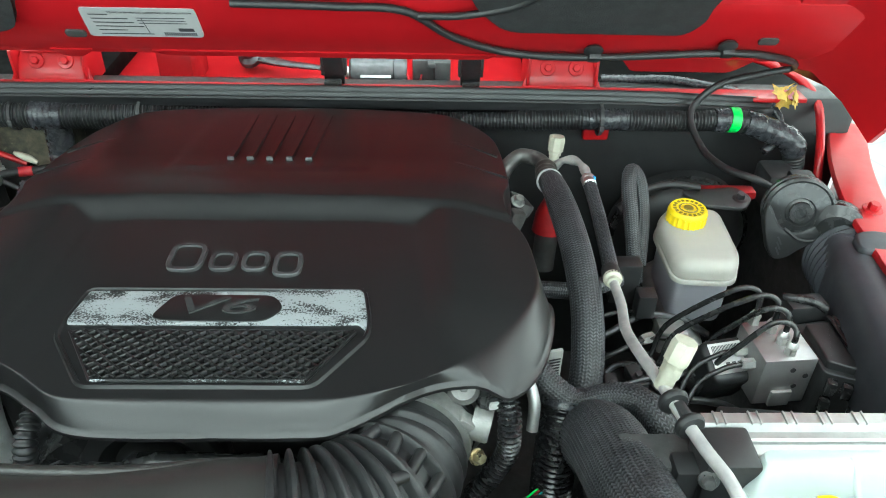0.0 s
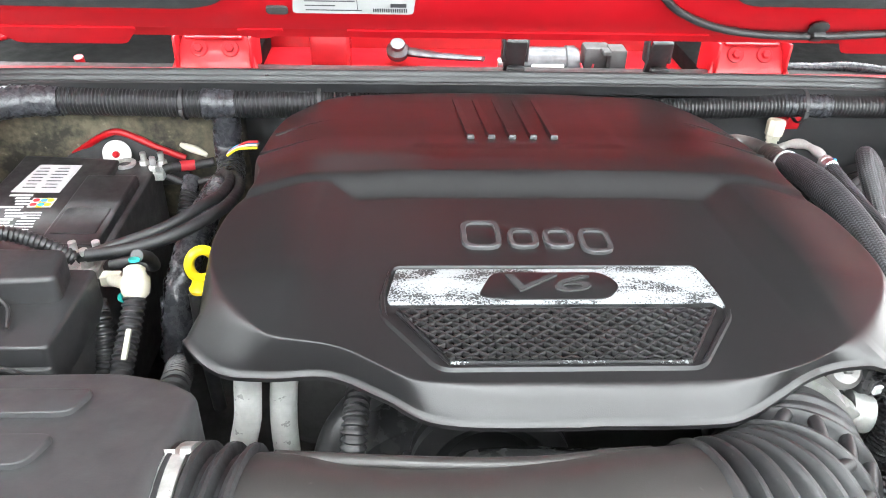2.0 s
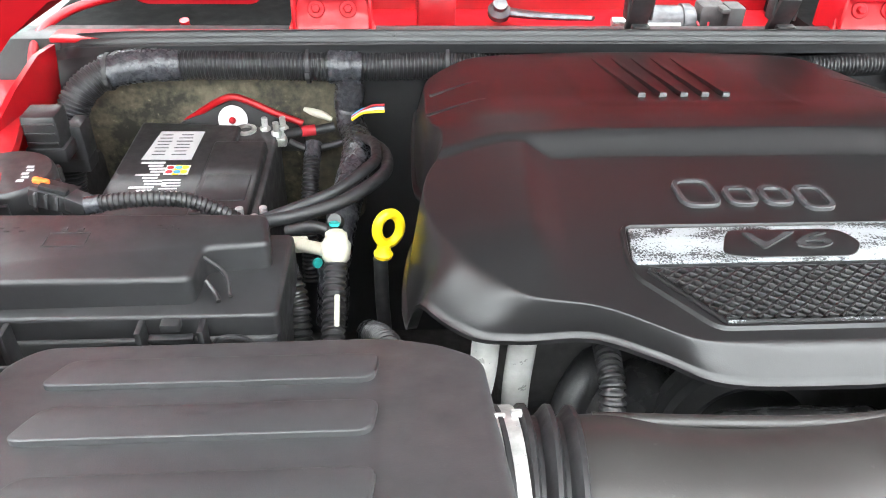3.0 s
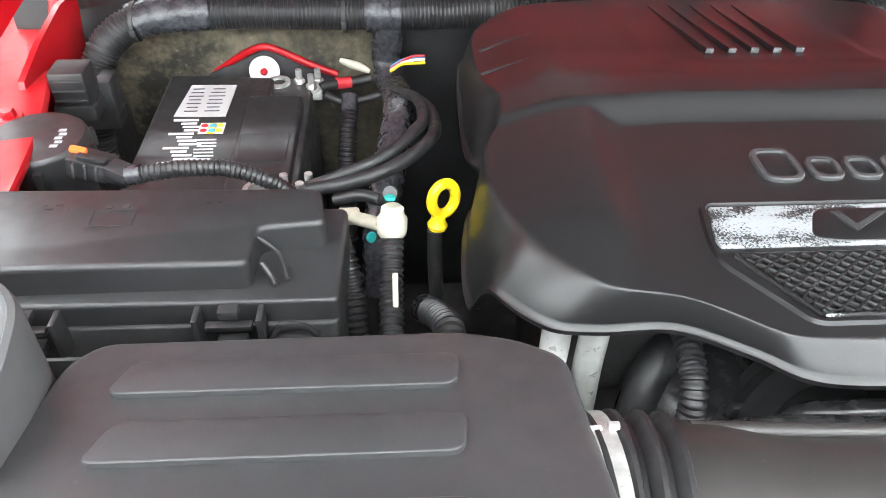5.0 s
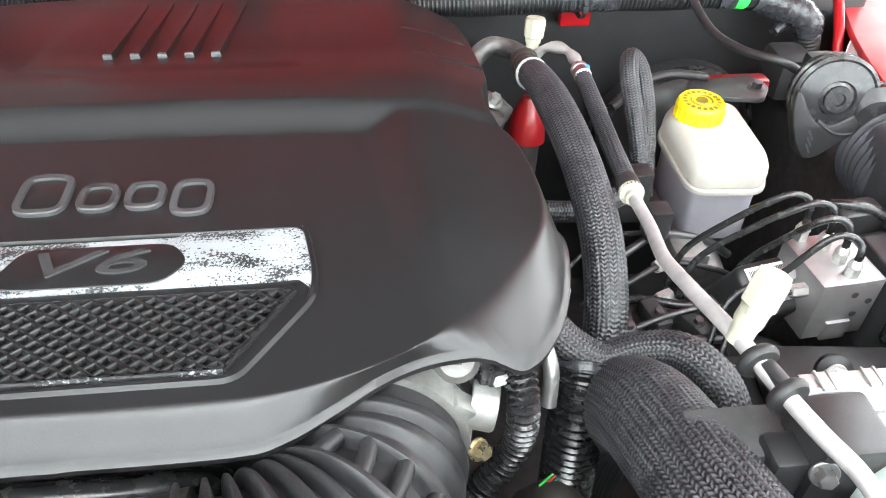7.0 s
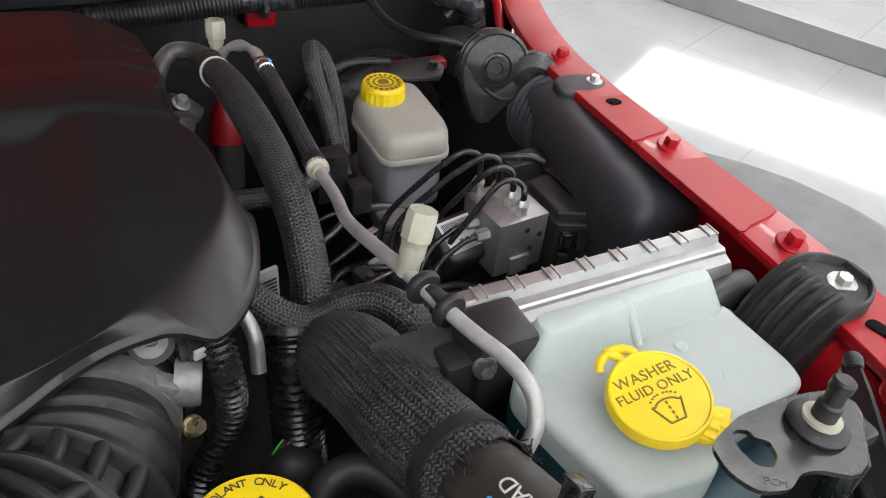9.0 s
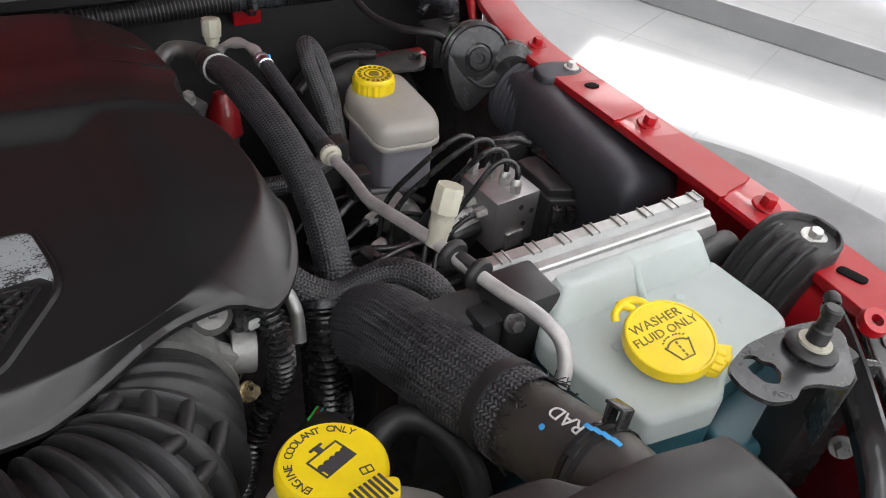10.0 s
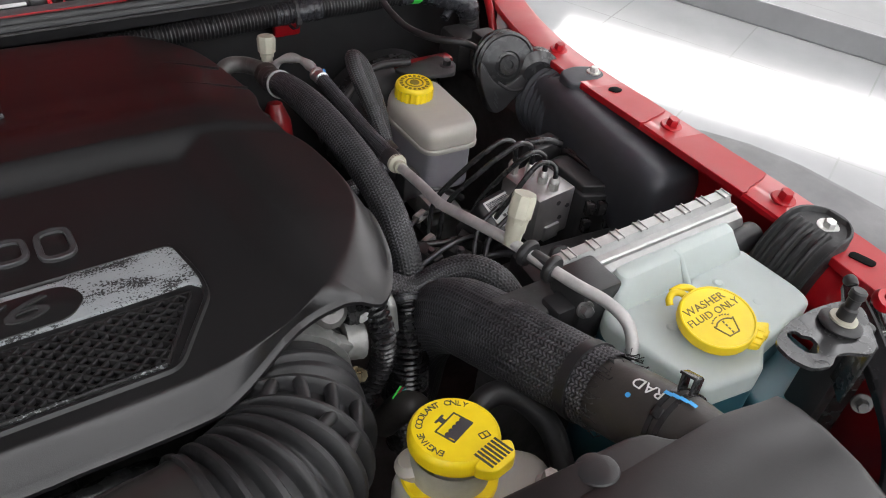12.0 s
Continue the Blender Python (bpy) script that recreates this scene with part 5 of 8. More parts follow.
# battery
bt = thing("battery", (-0.39, 0.73, 0.80), "black car battery with a white label and warning stickers", "battery")
bm = bmesh.new()
slab(bm, corner_outline([(-0.478, 0.572), (-0.324, 0.572), (-0.324, 0.858), (-0.478, 0.858)], 0.008), 0.82, 1.004, 0.004)
part("case", bm, MATTE, bt)
bm = bmesh.new()
slab(bm, corner_outline([(-0.476, 0.575), (-0.365, 0.575), (-0.365, 0.845), (-0.476, 0.855)], 0.006), 1.0, 1.0115, 0.003)
part("lid", bm, PLASTIC, bt)
bm = bmesh.new()
slab(bm, corner_outline([(-0.386, 0.62), (-0.330, 0.62), (-0.330, 0.80), (-0.386, 0.80)], 0.006), 1.0, 1.0155, 0.003)
rbox(bm, (-0.358, 0.655, 1.014), (0.05, 0.004, 0.006), 0.001)
rbox(bm, (-0.358, 0.70, 1.014), (0.045, 0.05, 0.006), 0.002)
part("vent_cover", bm, PLASTIC, bt)
bm = bmesh.new()
slab(bm, [Vector(p) for p in ((-0.455, 0.765), (-0.404, 0.764), (-0.402, 0.828), (-0.449, 0.829))], 1.0112, 1.0120, 0.0)
lab = part("label", bm, PAPER, bt, "white printed label")
bm = bmesh.new()
LM = Matrix.Translation((0, 0, 1.0120))
for i in range(7):
    for x0, x1 in ((-0.448, -0.432), (-0.428, -0.410)):
        bar(bm, LM, (x0 + x1) / 2 - 0.001 * i * 0, 0.820 - i * 0.0075, (x1 - x0) * (0.7 + 0.3 * ((i * 37) % 5) / 5), 0.0016)
part("print", bm, INK, lab)
bm = bmesh.new()
for i in range(14):
    y = 0.758 - i * 0.0062
    bar(bm, Matrix.Translation((0, 0, 1.0116)), -0.441 + 0.004 * ((i * 13) % 4), y, 0.024 - 0.003 * ((i * 7) % 4), 0.0034)
for i in range(9):
    bar(bm, Matrix.Translation((0, 0, 1.0116)), -0.415 + 0.001 * (i % 3), 0.722 - i * 0.0055, 0.018, 0.002)
part("warning_print", bm, WHITE, bt, "white warning print")
for i, (c, x) in enumerate(((YELLOW, -0.406), (BLUE, -0.413), (REDWIRE, -0.421))):
    bm = bmesh.new()
    slab(bm, [Vector((x - 0.0045, 0.733)), Vector((x + 0.0045, 0.733)), Vector((x + 0.0045, 0.752)), Vector((x - 0.0045, 0.752))], 1.0113, 1.0121, 0)
    part("warning_sign", bm, (WHITE, YELLOW, WHITE)[i], bt)
    bm = bmesh.new()
    lathe(bm, [(0, 0), (0.0034, 0), (0.0034, 0.0003), (0, 0.0003)], (x, 0.738, 1.0121), (0, 0, 1), 16)
    lathe(bm, [(0, 0), (0.0034, 0), (0.0034, 0.0003), (0, 0.0003)], (x, 0.747, 1.0121), (0, 0, 1), 16)
    part("warning_disc", bm, c, bt)

# battery hold-down: red bracket, washer, terminals
hd = thing("battery_bracket", (-0.378, 0.885, 0.98), "red edged bracket with a pale round washer behind the battery", "bracket")
bm = bmesh.new()
tube(bm, [(-0.455, 0.897, 0.990), (-0.425, 0.893, 1.003), (-0.395, 0.887, 1.022), (-0.378, 0.885, 1.0275), (-0.36, 0.884, 1.022), (-0.332, 0.881, 1.009), (-0.300, 0.879, 0.996)], 0.0042, 12)
part("red_edge", bm, RED, hd, "red rounded edge")
bm = bmesh.new()
tmp = bmesh.new()
slab(tmp, corner_outline([(-0.07, -0.04), (0.08, -0.04), (0.08, -0.01), (0.005, 0.028), (-0.07, -0.005)], 0.01), 0, 0.004, 0.001)
absorb(bm, tmp, plane_matrix((-0.38, 0.892, 0.996), (1, 0, 0), (0, 0.1, 1)))
part("plate", bm, MATTE, hd)
bm = bmesh.new()
lathe(bm, [(0, 0), (0.0165, 0), (0.0170, 0.0015), (0.0165, 0.003), (0, 0.003)], (-0.381, 0.880, 1.001), (0.05, -1, 0.35), 32)
part("washer", bm, WHITE, hd, "pale round washer")
bm = bmesh.new()
lathe(bm, [(0, 0), (0.004, 0), (0.004, 0.004), (0.002, 0.006), (0, 0.006)], (-0.381, 0.877, 1.0018), (0.05, -1, 0.35), 12)
part("stud", bm, RED, hd)


def terminal(cx, cy, cz, name_label):
    tm = thing("battery_terminal", (cx, cy, cz - 0.01), name_label, "battery terminal", "battery terminals")
    bm = bmesh.new()
    lathe(bm, [(0.008, 0), (0.0125, 0), (0.0125, 0.012), (0.008, 0.012), (0.008, 0)], (cx - 0.018, cy, cz - 0.004), (0, 0, 1), 24)
    rbox(bm, (cx + 0.008, cy - 0.002, cz), (0.04, 0.016, 0.006), 0.0015)
    rbox(bm, (cx + 0.018, cy - 0.010, cz - 0.003), (0.022, 0.012, 0.010), 0.002)
    part("clamp", bm, ZINC, tm)
    for dx, dy in ((0.004, 0.002), (0.024, 0.003), (0.018, -0.010)):
        bm = bmesh.new()
        hexbolt(bm, (cx + dx, cy + dy, cz + 0.002), (0, 0, 1), 0.0062, 0.006, 0.008)
        lathe(bm, [(0, 0), (0.0035, 0), (0.0035, 0.016), (0, 0.017)], (cx + dx, cy + dy, cz + 0.004), (0, 0, 1), 12)
        part("nut", bm, ZINC, tm)
    return tm


terminal(-0.343, 0.845, 0.999, "zinc plated battery terminal with nuts and studs")
terminal(-0.33, 0.605, 1.030, "zinc plated battery terminal by the fuse box")

# wiring on the battery side
def cable(name, pts, r, mat, label, category="cable", rib=None, seg=14, group=""):
    weave = {BRAID_MID.name: WEAVE_MID, BRAID_THIN.name: WEAVE_THIN}.get(mat.name)
    if weave:
        return solid(name, woven_tube(pts, r, weave), mat, label, category, group, sharp=180, at=tuple(pts[0]))
    bm = tube(bmesh.new(), pts, r, seg, rib=rib, n=10)
    if rib:
        ob = thing(name, tuple(pts[0]), label, category, group)
        part("conduit", bm, mat, ob)
        head = smooth_line(pts, 10)[:5]
        part("tape_end", tube(bmesh.new(), head, r + 0.0012, seg, n=2), TAPE, ob, "black tape round the end")
        return ob
    return solid(name, bm, mat, label, category, group, at=tuple(pts[0]))


hs = thing("wiring_harness", (0.05, 0.865, 1.05), "thick corrugated wiring harness along the firewall, wrapped in tape", "wiring harness")
HAR = [(-0.555, 0.80, 0.93), (-0.548, 0.815, 1.00), (-0.532, 0.835, 1.050), (-0.50, 0.858, 1.070), (-0.45, 0.868, 1.074), (-0.35, 0.868, 1.074), (-0.24, 0.866, 1.073), (-0.1, 0.868, 1.074), (0.10, 0.868, 1.072), (0.30, 0.864, 1.073), (0.42, 0.862, 1.078), (0.53, 0.862, 1.077), (0.60, 0.864, 1.078), (0.645, 0.866, 1.066), (0.685, 0.862, 1.045), (0.70, 0.86, 0.98)]
line_h = smooth_line(HAR, 10)


def harness_r(t):
    return 0.0166 - 0.0061 * sstep(0.36, 0.5, t) + 0.0025 * sstep(0.66, 0.72, t)


part("conduit", tube(bmesh.new(), HAR, harness_r, 18, rib=(0.0042, 0.0016)), PLASTIC, hs, "black corrugated conduit")


def wrap(x0, x1, extra, mat, name, label=""):
    """A sleeve of tape over the stretch of harness between two x."""
    seg_pts = [p for p in line_h if x0 <= p.x <= x1 and p.y > 0.83]
    i0 = line_h.index(seg_pts[0]) / (len(line_h) - 1)
    i1 = line_h.index(seg_pts[-1]) / (len(line_h) - 1)
    bm = bmesh.new()
    tube(bm, seg_pts, lambda t: harness_r(i0 + (i1 - i0) * t) + extra + 0.0005 * math.sin(t * 37), 24, step=0.002)
    for v in bm.verts:
        v.co += (noise.noise_vector(v.co * 70) * 0.0012 + noise.noise_vector(v.co * 260) * 0.0006) * (extra > 0.0012)
    return part(name, bm, mat, hs, label)


wrap(-0.505, -0.42, 0.002, TAPE, "tape_wrap", "crinkled black tape")
wrap(-0.275, -0.215, 0.0035, TAPE, "tape_wrap", "crinkled black tape")
wrap(-0.165, -0.09, 0.0022, TAPE, "tape_wrap")
wrap(0.405, 0.475, 0.0022, TAPE, "tape_wrap")
wrap(0.572, 0.610, 0.0018, TAPE, "tape_wrap")
wrap(0.592, 0.606, 0.0028, GREEN, "green_band", "bright green tape band")
wrap(0.612, 0.69, 0.0028, TAPE, "tape_wrap")
for x in (-0.50, -0.283, -0.13, 0.43):
    bm = bmesh.new()
    q = min(line_h, key=lambda p: abs(p.x - x))
    lathe(bm, [(0.0195, -0.002), (0.0205, -0.002), (0.0205, 0.002), (0.0195, 0.002), (0.0195, -0.002)], q, (1, 0, 0), 24)
    rbox(bm, q + Vector((0, -0.019, -0.004)), (0.006, 0.006, 0.008), 0.001)
    part("tie", bm, MATTE, hs)
# branch that turns down to the battery
BR = [(-0.242, 0.866, 1.070), (-0.243, 0.868, 1.045), (-0.244, 0.866, 1.015), (-0.238, 0.84, 1.000), (-0.232, 0.80, 1.010), (-0.232, 0.74, 1.022), (-0.240, 0.68, 1.012), (-0.250, 0.63, 0.98), (-0.255, 0.60, 0.92)]
bm = tube(bmesh.new(), BR, lambda t: 0.0165 - 0.002 * t, 24, step=0.002)
for v in bm.verts:
    v.co += noise.noise_vector(v.co * 80) * 0.0020 + noise.noise_vector(v.co * 300) * 0.0007
part("taped_branch", bm, TAPE, hs, "tape wrapped branch")
cable("battery_cable", [(-0.225, 0.79, 1.020), (-0.206, 0.74, 1.035), (-0.200, 0.68, 1.052), (-0.206, 0.636, 1.062), (-0.235, 0.602, 1.060), (-0.27, 0.588, 1.055), (-0.305, 0.585, 1.050)], 0.0058, RUBBER, "thick black battery cable looping to the fuse box")
cable("battery_cable", [(-0.232, 0.78, 1.028), (-0.214, 0.735, 1.045), (-0.210, 0.68, 1.058), (-0.218, 0.645, 1.066), (-0.245, 0.612, 1.062), (-0.285, 0.598, 1.052), (-0.318, 0.596, 1.040)], 0.0052, RUBBER, "black battery cable beside its twin")
cable("ground_cable", [(-0.283, 0.578, 1.045), (-0.262, 0.574, 1.052), (-0.245, 0.57, 1.050), (-0.238, 0.545, 1.075), (-0.2385, 0.525, 1.09)], 0.005, PLASTIC, "thin black cable to the sensor")
cable("sensor_cable", [(-0.432, 0.566, 1.080), (-0.405, 0.568, 1.083), (-0.385, 0.572, 1.082), (-0.36, 0.58, 1.075), (-0.335, 0.583, 1.062), (-0.318, 0.588, 1.045)], 0.0062, PLASTIC, "grey sleeved cable across the battery", rib=(0.004, 0.001))
cable("terminal_cable", [(-0.318, 0.842, 1.000), (-0.305, 0.850, 0.999), (-0.288, 0.857, 0.997), (-0.262, 0.862, 1.0)], 0.0058, RUBBER, "black sleeved cable at the battery terminal")
cable("cable_sleeve", [(-0.300, 0.852, 0.999), (-0.292, 0.856, 0.998), (-0.284, 0.858, 0.998)], 0.0066, REDWIRE, "short red sleeve on the terminal cable", "cable sleeve")
cable("terminal_cable", [(-0.312, 0.835, 0.995), (-0.29, 0.835, 0.985), (-0.265, 0.835, 0.990), (-0.24, 0.83, 1.0)], 0.0042, RUBBER, "thin black cable at the battery terminal")
cable("corrugated_conduit", [(-0.285, 0.84, 0.99), (-0.288, 0.80, 0.96), (-0.29, 0.77, 0.92), (-0.29, 0.75, 0.86)], 0.009, PLASTIC, "black corrugated conduit dropping beside the battery", "conduit", rib=(0.005, 0.002))
cable("corrugated_conduit", [(-0.215, 0.50, 1.0), (-0.205, 0.47, 1.02), (-0.20, 0.44, 1.03), (-0.21, 0.41, 1.0)], 0.010, PLASTIC, "black corrugated conduit beside the engine", "conduit", rib=(0.005, 0.002))
cable("corrugated_conduit", [(-0.277, 0.52, 1.05), (-0.268, 0.50, 1.03), (-0.265, 0.47, 0.98), (-0.265, 0.45, 0.9)], 0.008, PLASTIC, "black corrugated conduit by the fuse box", "conduit", rib=(0.005, 0.002))
# loose coloured wire ends
for c, dy, dz in ((REDWIRE, 0, 0.006), (WHITE, -0.004, 0.001), (YELLOW, -0.007, -0.003), (BLUE, 0.003, -0.001)):
    cable("loose_wire", [(-0.240, 0.845 + dy, 1.020), (-0.228, 0.845 + dy, 1.028), (-0.216, 0.843 + dy, 1.032 + dz * 0.5), (-0.203, 0.840 + dy, 1.034 + dz * 0.5)], 0.0015, c, "coloured wire leaving the taped harness", "wire", group="coloured wires")
bm = bmesh.new()
tube(bm, [(-0.262, 0.835, 1.022), (-0.272, 0.838, 1.026), (-0.283, 0.842, 1.028), (-0.293, 0.846, 1.030)], lambda t: 0.0024 + 0.0022 * math.sin(t * 3.1), 14)
solid("wire_tag", bm, CREAM, "pale plastic end cap on a wire", "end cap", at=(-0.28, 0.84, 1.02))

# dipstick ring
dp = thing("dipstick", (-0.204, 0.546, 1.04), "yellow oil dipstick with a ring pull", "dipstick")
bm = bmesh.new()
M = plane_matrix((-0.199, 0.552, 1.0635), (0.85, 0.5, 0.1), (0.1, 0.1, 1))
pts = [M @ Vector((0.0105 * math.cos(a), 0.0135 * math.sin(a), 0)) for a in (2 * math.pi * k / 24 for k in range(25))]
tube(bm, pts, 0.0042, 14, n=2)
lathe(bm, [(0, 0), (0.0072, 0), (0.008, 0.003), (0.006, 0.006), (0.005, 0.012), (0, 0.012)], (-0.204, 0.547, 1.040), (0.1, 0.1, 1), 20)
part("ring_pull", bm, YELLOW, dp)
part("tube", tube(bmesh.new(), [(-0.206, 0.545, 1.04), (-0.205, 0.54, 0.99), (-0.20, 0.535, 0.92)], 0.006, 12), DARKSTEEL, dp)

# pressure sensor with cream body
sn = thing("pressure_sensor", (-0.238, 0.51, 1.03), "cream quick connector with a black corrugated line", "connector")
bm = bmesh.new()
lathe(bm, [(0, 0), (0.008, 0), (0.0102, 0.003), (0.0108, 0.007), (0.0108, 0.014), (0.0085, 0.017), (0.008, 0.022), (0.0055, 0.024), (0, 0.024)], (-0.238, 0.506, 1.066), (0.05, 0.25, 1), 20)
part("body", bm, CREAM, sn)
bm = bmesh.new()
tube(bm, [(-0.245, 0.512, 1.072), (-0.255, 0.524, 1.066), (-0.266, 0.536, 1.06)], 0.005, 12)
rbox(bm, (-0.270, 0.543, 1.056), (0.016, 0.011, 0.010), 0.002)
part("side_port", bm, CREAM, sn)
for p, q in (((-0.2385, 0.518, 1.090), (0.05, 0.25, 1)), ((-0.252, 0.515, 1.058), (-0.6, 0.6, -0.2))):
    part("ring", lathe(bmesh.new(), [(0, 0), (0.0040, 0), (0.0040, 0.002), (0, 0.002)], p, q, 16), TEAL, sn, "teal sealing ring")
bm = bmesh.new()
tube(bm, [(-0.238, 0.503, 1.066), (-0.239, 0.48, 1.05), (-0.239, 0.45, 1.035), (-0.239, 0.41, 1.01), (-0.239, 0.39, 0.96)], 0.0080, 14, rib=(0.005, 0.0014))
part("line", bm, PLASTIC, sn)
bm = bmesh.new()
rbox(bm, (-0.236, 0.466, 1.052), (0.004, 0.024, 0.004), 0.001, turn=(30, 0, 0))
part("sticker", bm, CREAM, sn, "yellowed sticker on the line")

# round canister and plugs by the left rail
cn = thing("round_canister", (-0.532, 0.648, 0.99), "black round canister with a flat grey cap", "canister")
bm = bmesh.new()
lathe(bm, [(0.034, -0.09), (0.036, -0.02), (0.042, -0.018), (0.042, -0.004), (0.041, 0), (0.039, 0.002), (0, 0.002)], (-0.532, 0.648, 1.062), (0, 0, 1), 40)
part("housing", bm, PLASTIC, cn)
for k in range(10):
    a = 2 * math.pi * k / 10
    bm = bmesh.new()
    rbox(bm, (-0.532 + 0.042 * math.cos(a), 0.648 + 0.042 * math.sin(a), 1.048), (0.008, 0.008, 0.016), 0.0015, turn=(0, 0, math.degrees(a)))
    part("lug", bm, PLASTIC, cn)
bm = bmesh.new()
for i in range(5):
    bar(bm, Matrix.Translation((-0.512, 0.645, 1.0642)), 0.002 * (i % 2), -0.012 + i * 0.006, 0.006, 0.004)
part("embossing", bm, GREYINK, cn)
pg = thing("wire_plug", (-0.455, 0.575, 1.08), "dark grey wire plug with an orange lock tab", "plug")
bm = bmesh.new()
rbox(bm, (-0.459, 0.578, 1.082), (0.034, 0.020, 0.016), 0.002, turn=(0, 12, -8))
rbox(bm, (-0.438, 0.570, 1.080), (0.018, 0.016, 0.013), 0.002, turn=(0, 12, -20))
rbox(bm, (-0.456, 0.572, 1.0915), (0.022, 0.006, 0.004), 0.001, turn=(0, 12, -8))
part("shell", bm, PLASTIC, pg)
bm = bmesh.new()
rbox(bm, (-0.468, 0.581, 1.0935), (0.013, 0.006, 0.005), 0.002, turn=(0, 12, -8))
part("lock_tab", bm, ORANGE, pg, "orange lock tab")
for dx in (-0.012, -0.004, 0.004, 0.012):
    bm = bmesh.new()
    rbox(bm, (-0.458 + dx, 0.5680, 1.082 - dx * 0.2), (0.0025, 0.004, 0.013), 0.0008, turn=(0, 12, -8))
    part("rib", bm, GREYBLACK, pg)
cb = thing("connector_block", (-0.54, 0.77, 1.0), "black square connector block beside the firewall", "connector")
bm = bmesh.new()
rbox(bm, (-0.540, 0.765, 1.050), (0.034, 0.032, 0.036), 0.003)
part("cap", bm, PLASTIC, cb)
bm = bmesh.new()
rbox(bm, (-0.540, 0.765, 1.026), (0.040, 0.036, 0.016), 0.003)
part("collar", bm, PLASTIC, cb)
bm = bmesh.new()
rbox(bm, (-0.520, 0.79, 1.025), (0.016, 0.03, 0.04), 0.003)
part("side_plug", bm, PLASTIC, cb)
bm = bmesh.new()
rbox(bm, (-0.540, 0.80, 1.01), (0.046, 0.03, 0.05), 0.003)
part("holder", bm, MATTE, cb)
for z in (1.040, 1.050, 1.060):
    bm = bmesh.new()
    rbox(bm, (-0.540, 0.7480, z), (0.030, 0.003, 0.0025), 0.0008)
    part("rib", bm, PLASTIC, cb)
sb = thing("side_bracket", (-0.585, 0.80, 1.0), "red body flange with bolts beside the battery", "bracket")
bm = bmesh.new()
loft(bm, [[Vector((x + dx, y, z)) for dx in (0, 0.006)] + [Vector((x + dx, y - 0.03, z - 0.09)) for dx in (0.006, 0)] for x, y, z in ((-0.575, 0.90, 1.085), (-0.578, 0.86, 1.088), (-0.582, 0.80, 1.075), (-0.584, 0.75, 1.06))])
bmesh.ops.recalc_face_normals(bm, faces=bm.faces)
part("flange", bm, RED, sb)
bm = bmesh.new()
tube(bm, [(-0.59, 0.66, 1.062), (-0.57, 0.62, 1.06), (-0.56, 0.58, 1.058), (-0.565, 0.52, 1.05)], 0.006, 10)
solid("stay", bm, PAINTSTEEL, "black wire stay beside the canister", "stay", at=(-0.57, 0.6, 1.05))

# ---- right-hand side: refrigerant lines ----
ac = thing("refrigerant_line", (0.37, 0.55, 1.0), "thick woven-sleeved refrigerant hose with aluminium ends", "hose")
AC = [(0.349, 0.722, 1.073), (0.350, 0.69, 1.083), (0.352, 0.64, 1.088), (0.356, 0.58, 1.082), (0.358, 0.52, 1.066), (0.355, 0.475, 1.040), (0.349, 0.448, 1.010), (0.345, 0.437, 0.97), (0.342, 0.43, 0.9)]
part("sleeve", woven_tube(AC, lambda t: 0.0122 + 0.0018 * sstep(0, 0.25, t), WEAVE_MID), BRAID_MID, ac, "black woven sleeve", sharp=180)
part("crimp", tube(bmesh.new(), [(0.352, 0.752, 1.068), (0.350, 0.735, 1.071), (0.349, 0.712, 1.077), (0.349, 0.700, 1.081)], lambda t: 0.0118 + 0.001 * math.sin(t * 25), 20, step=0.003), HOSE, ac, "brown crimped collar")
part("crimp_ring", lathe(bmesh.new(), [(0.012, 0), (0.0142, 0), (0.0142, 0.002), (0.012, 0.002)], (0.349, 0.708, 1.078), (0, -1, 0.35), 24), CAST, ac)
part("pipe", tube(bmesh.new(), [(0.352, 0.752, 1.068), (0.352, 0.772, 1.064), (0.342, 0.79, 1.062), (0.325, 0.795, 1.06), (0.308, 0.78, 1.048), (0.303, 0.76, 1.03), (0.305, 0.74, 1.0)], 0.0088, 18), TARNISH, ac, "tarnished aluminium pipe")
bm = bmesh.new()
lathe(bm, [(0, 0), (0.0075, 0), (0.0080, 0.004), (0.0060, 0.006), (0.0058, 0.012), (0, 0.012)], (0.364, 0.776, 1.062), (0.06, 0.12, 1), 18)
part("valve", bm, CREAM, ac, "chalky white valve")
bm = bmesh.new()
lathe(bm, [(0, 0.011), (0.0072, 0.011), (0.0074, 0.015), (0.0092, 0.0165), (0.0098, 0.030), (0.0088, 0.0335), (0.0050, 0.0340), (0.0045, 0.0335), (0, 0.0335)], (0.364, 0.776, 1.062), (0.06, 0.12, 1), 8)
part("valve_cap", bm, CREAM, ac, "cream eight-sided valve cap", sharp=20)
bm = bmesh.new()
rbox(bm, (0.318, 0.705, 1.050), (0.022, 0.03, 0.016), 0.004, turn=(0, 30, 20))
rbox(bm, (0.308, 0.672, 1.045), (0.018, 0.016, 0.036), 0.004, turn=(0, 20, 20))
part("bracket", bm, TARNISH, ac)
bm = bmesh.new()
hexbolt(bm, (0.314, 0.690, 1.063), (0.3, -0.4, 1), 0.0055, 0.006, 0.008)
part("bolt", bm, ZINC, ac)

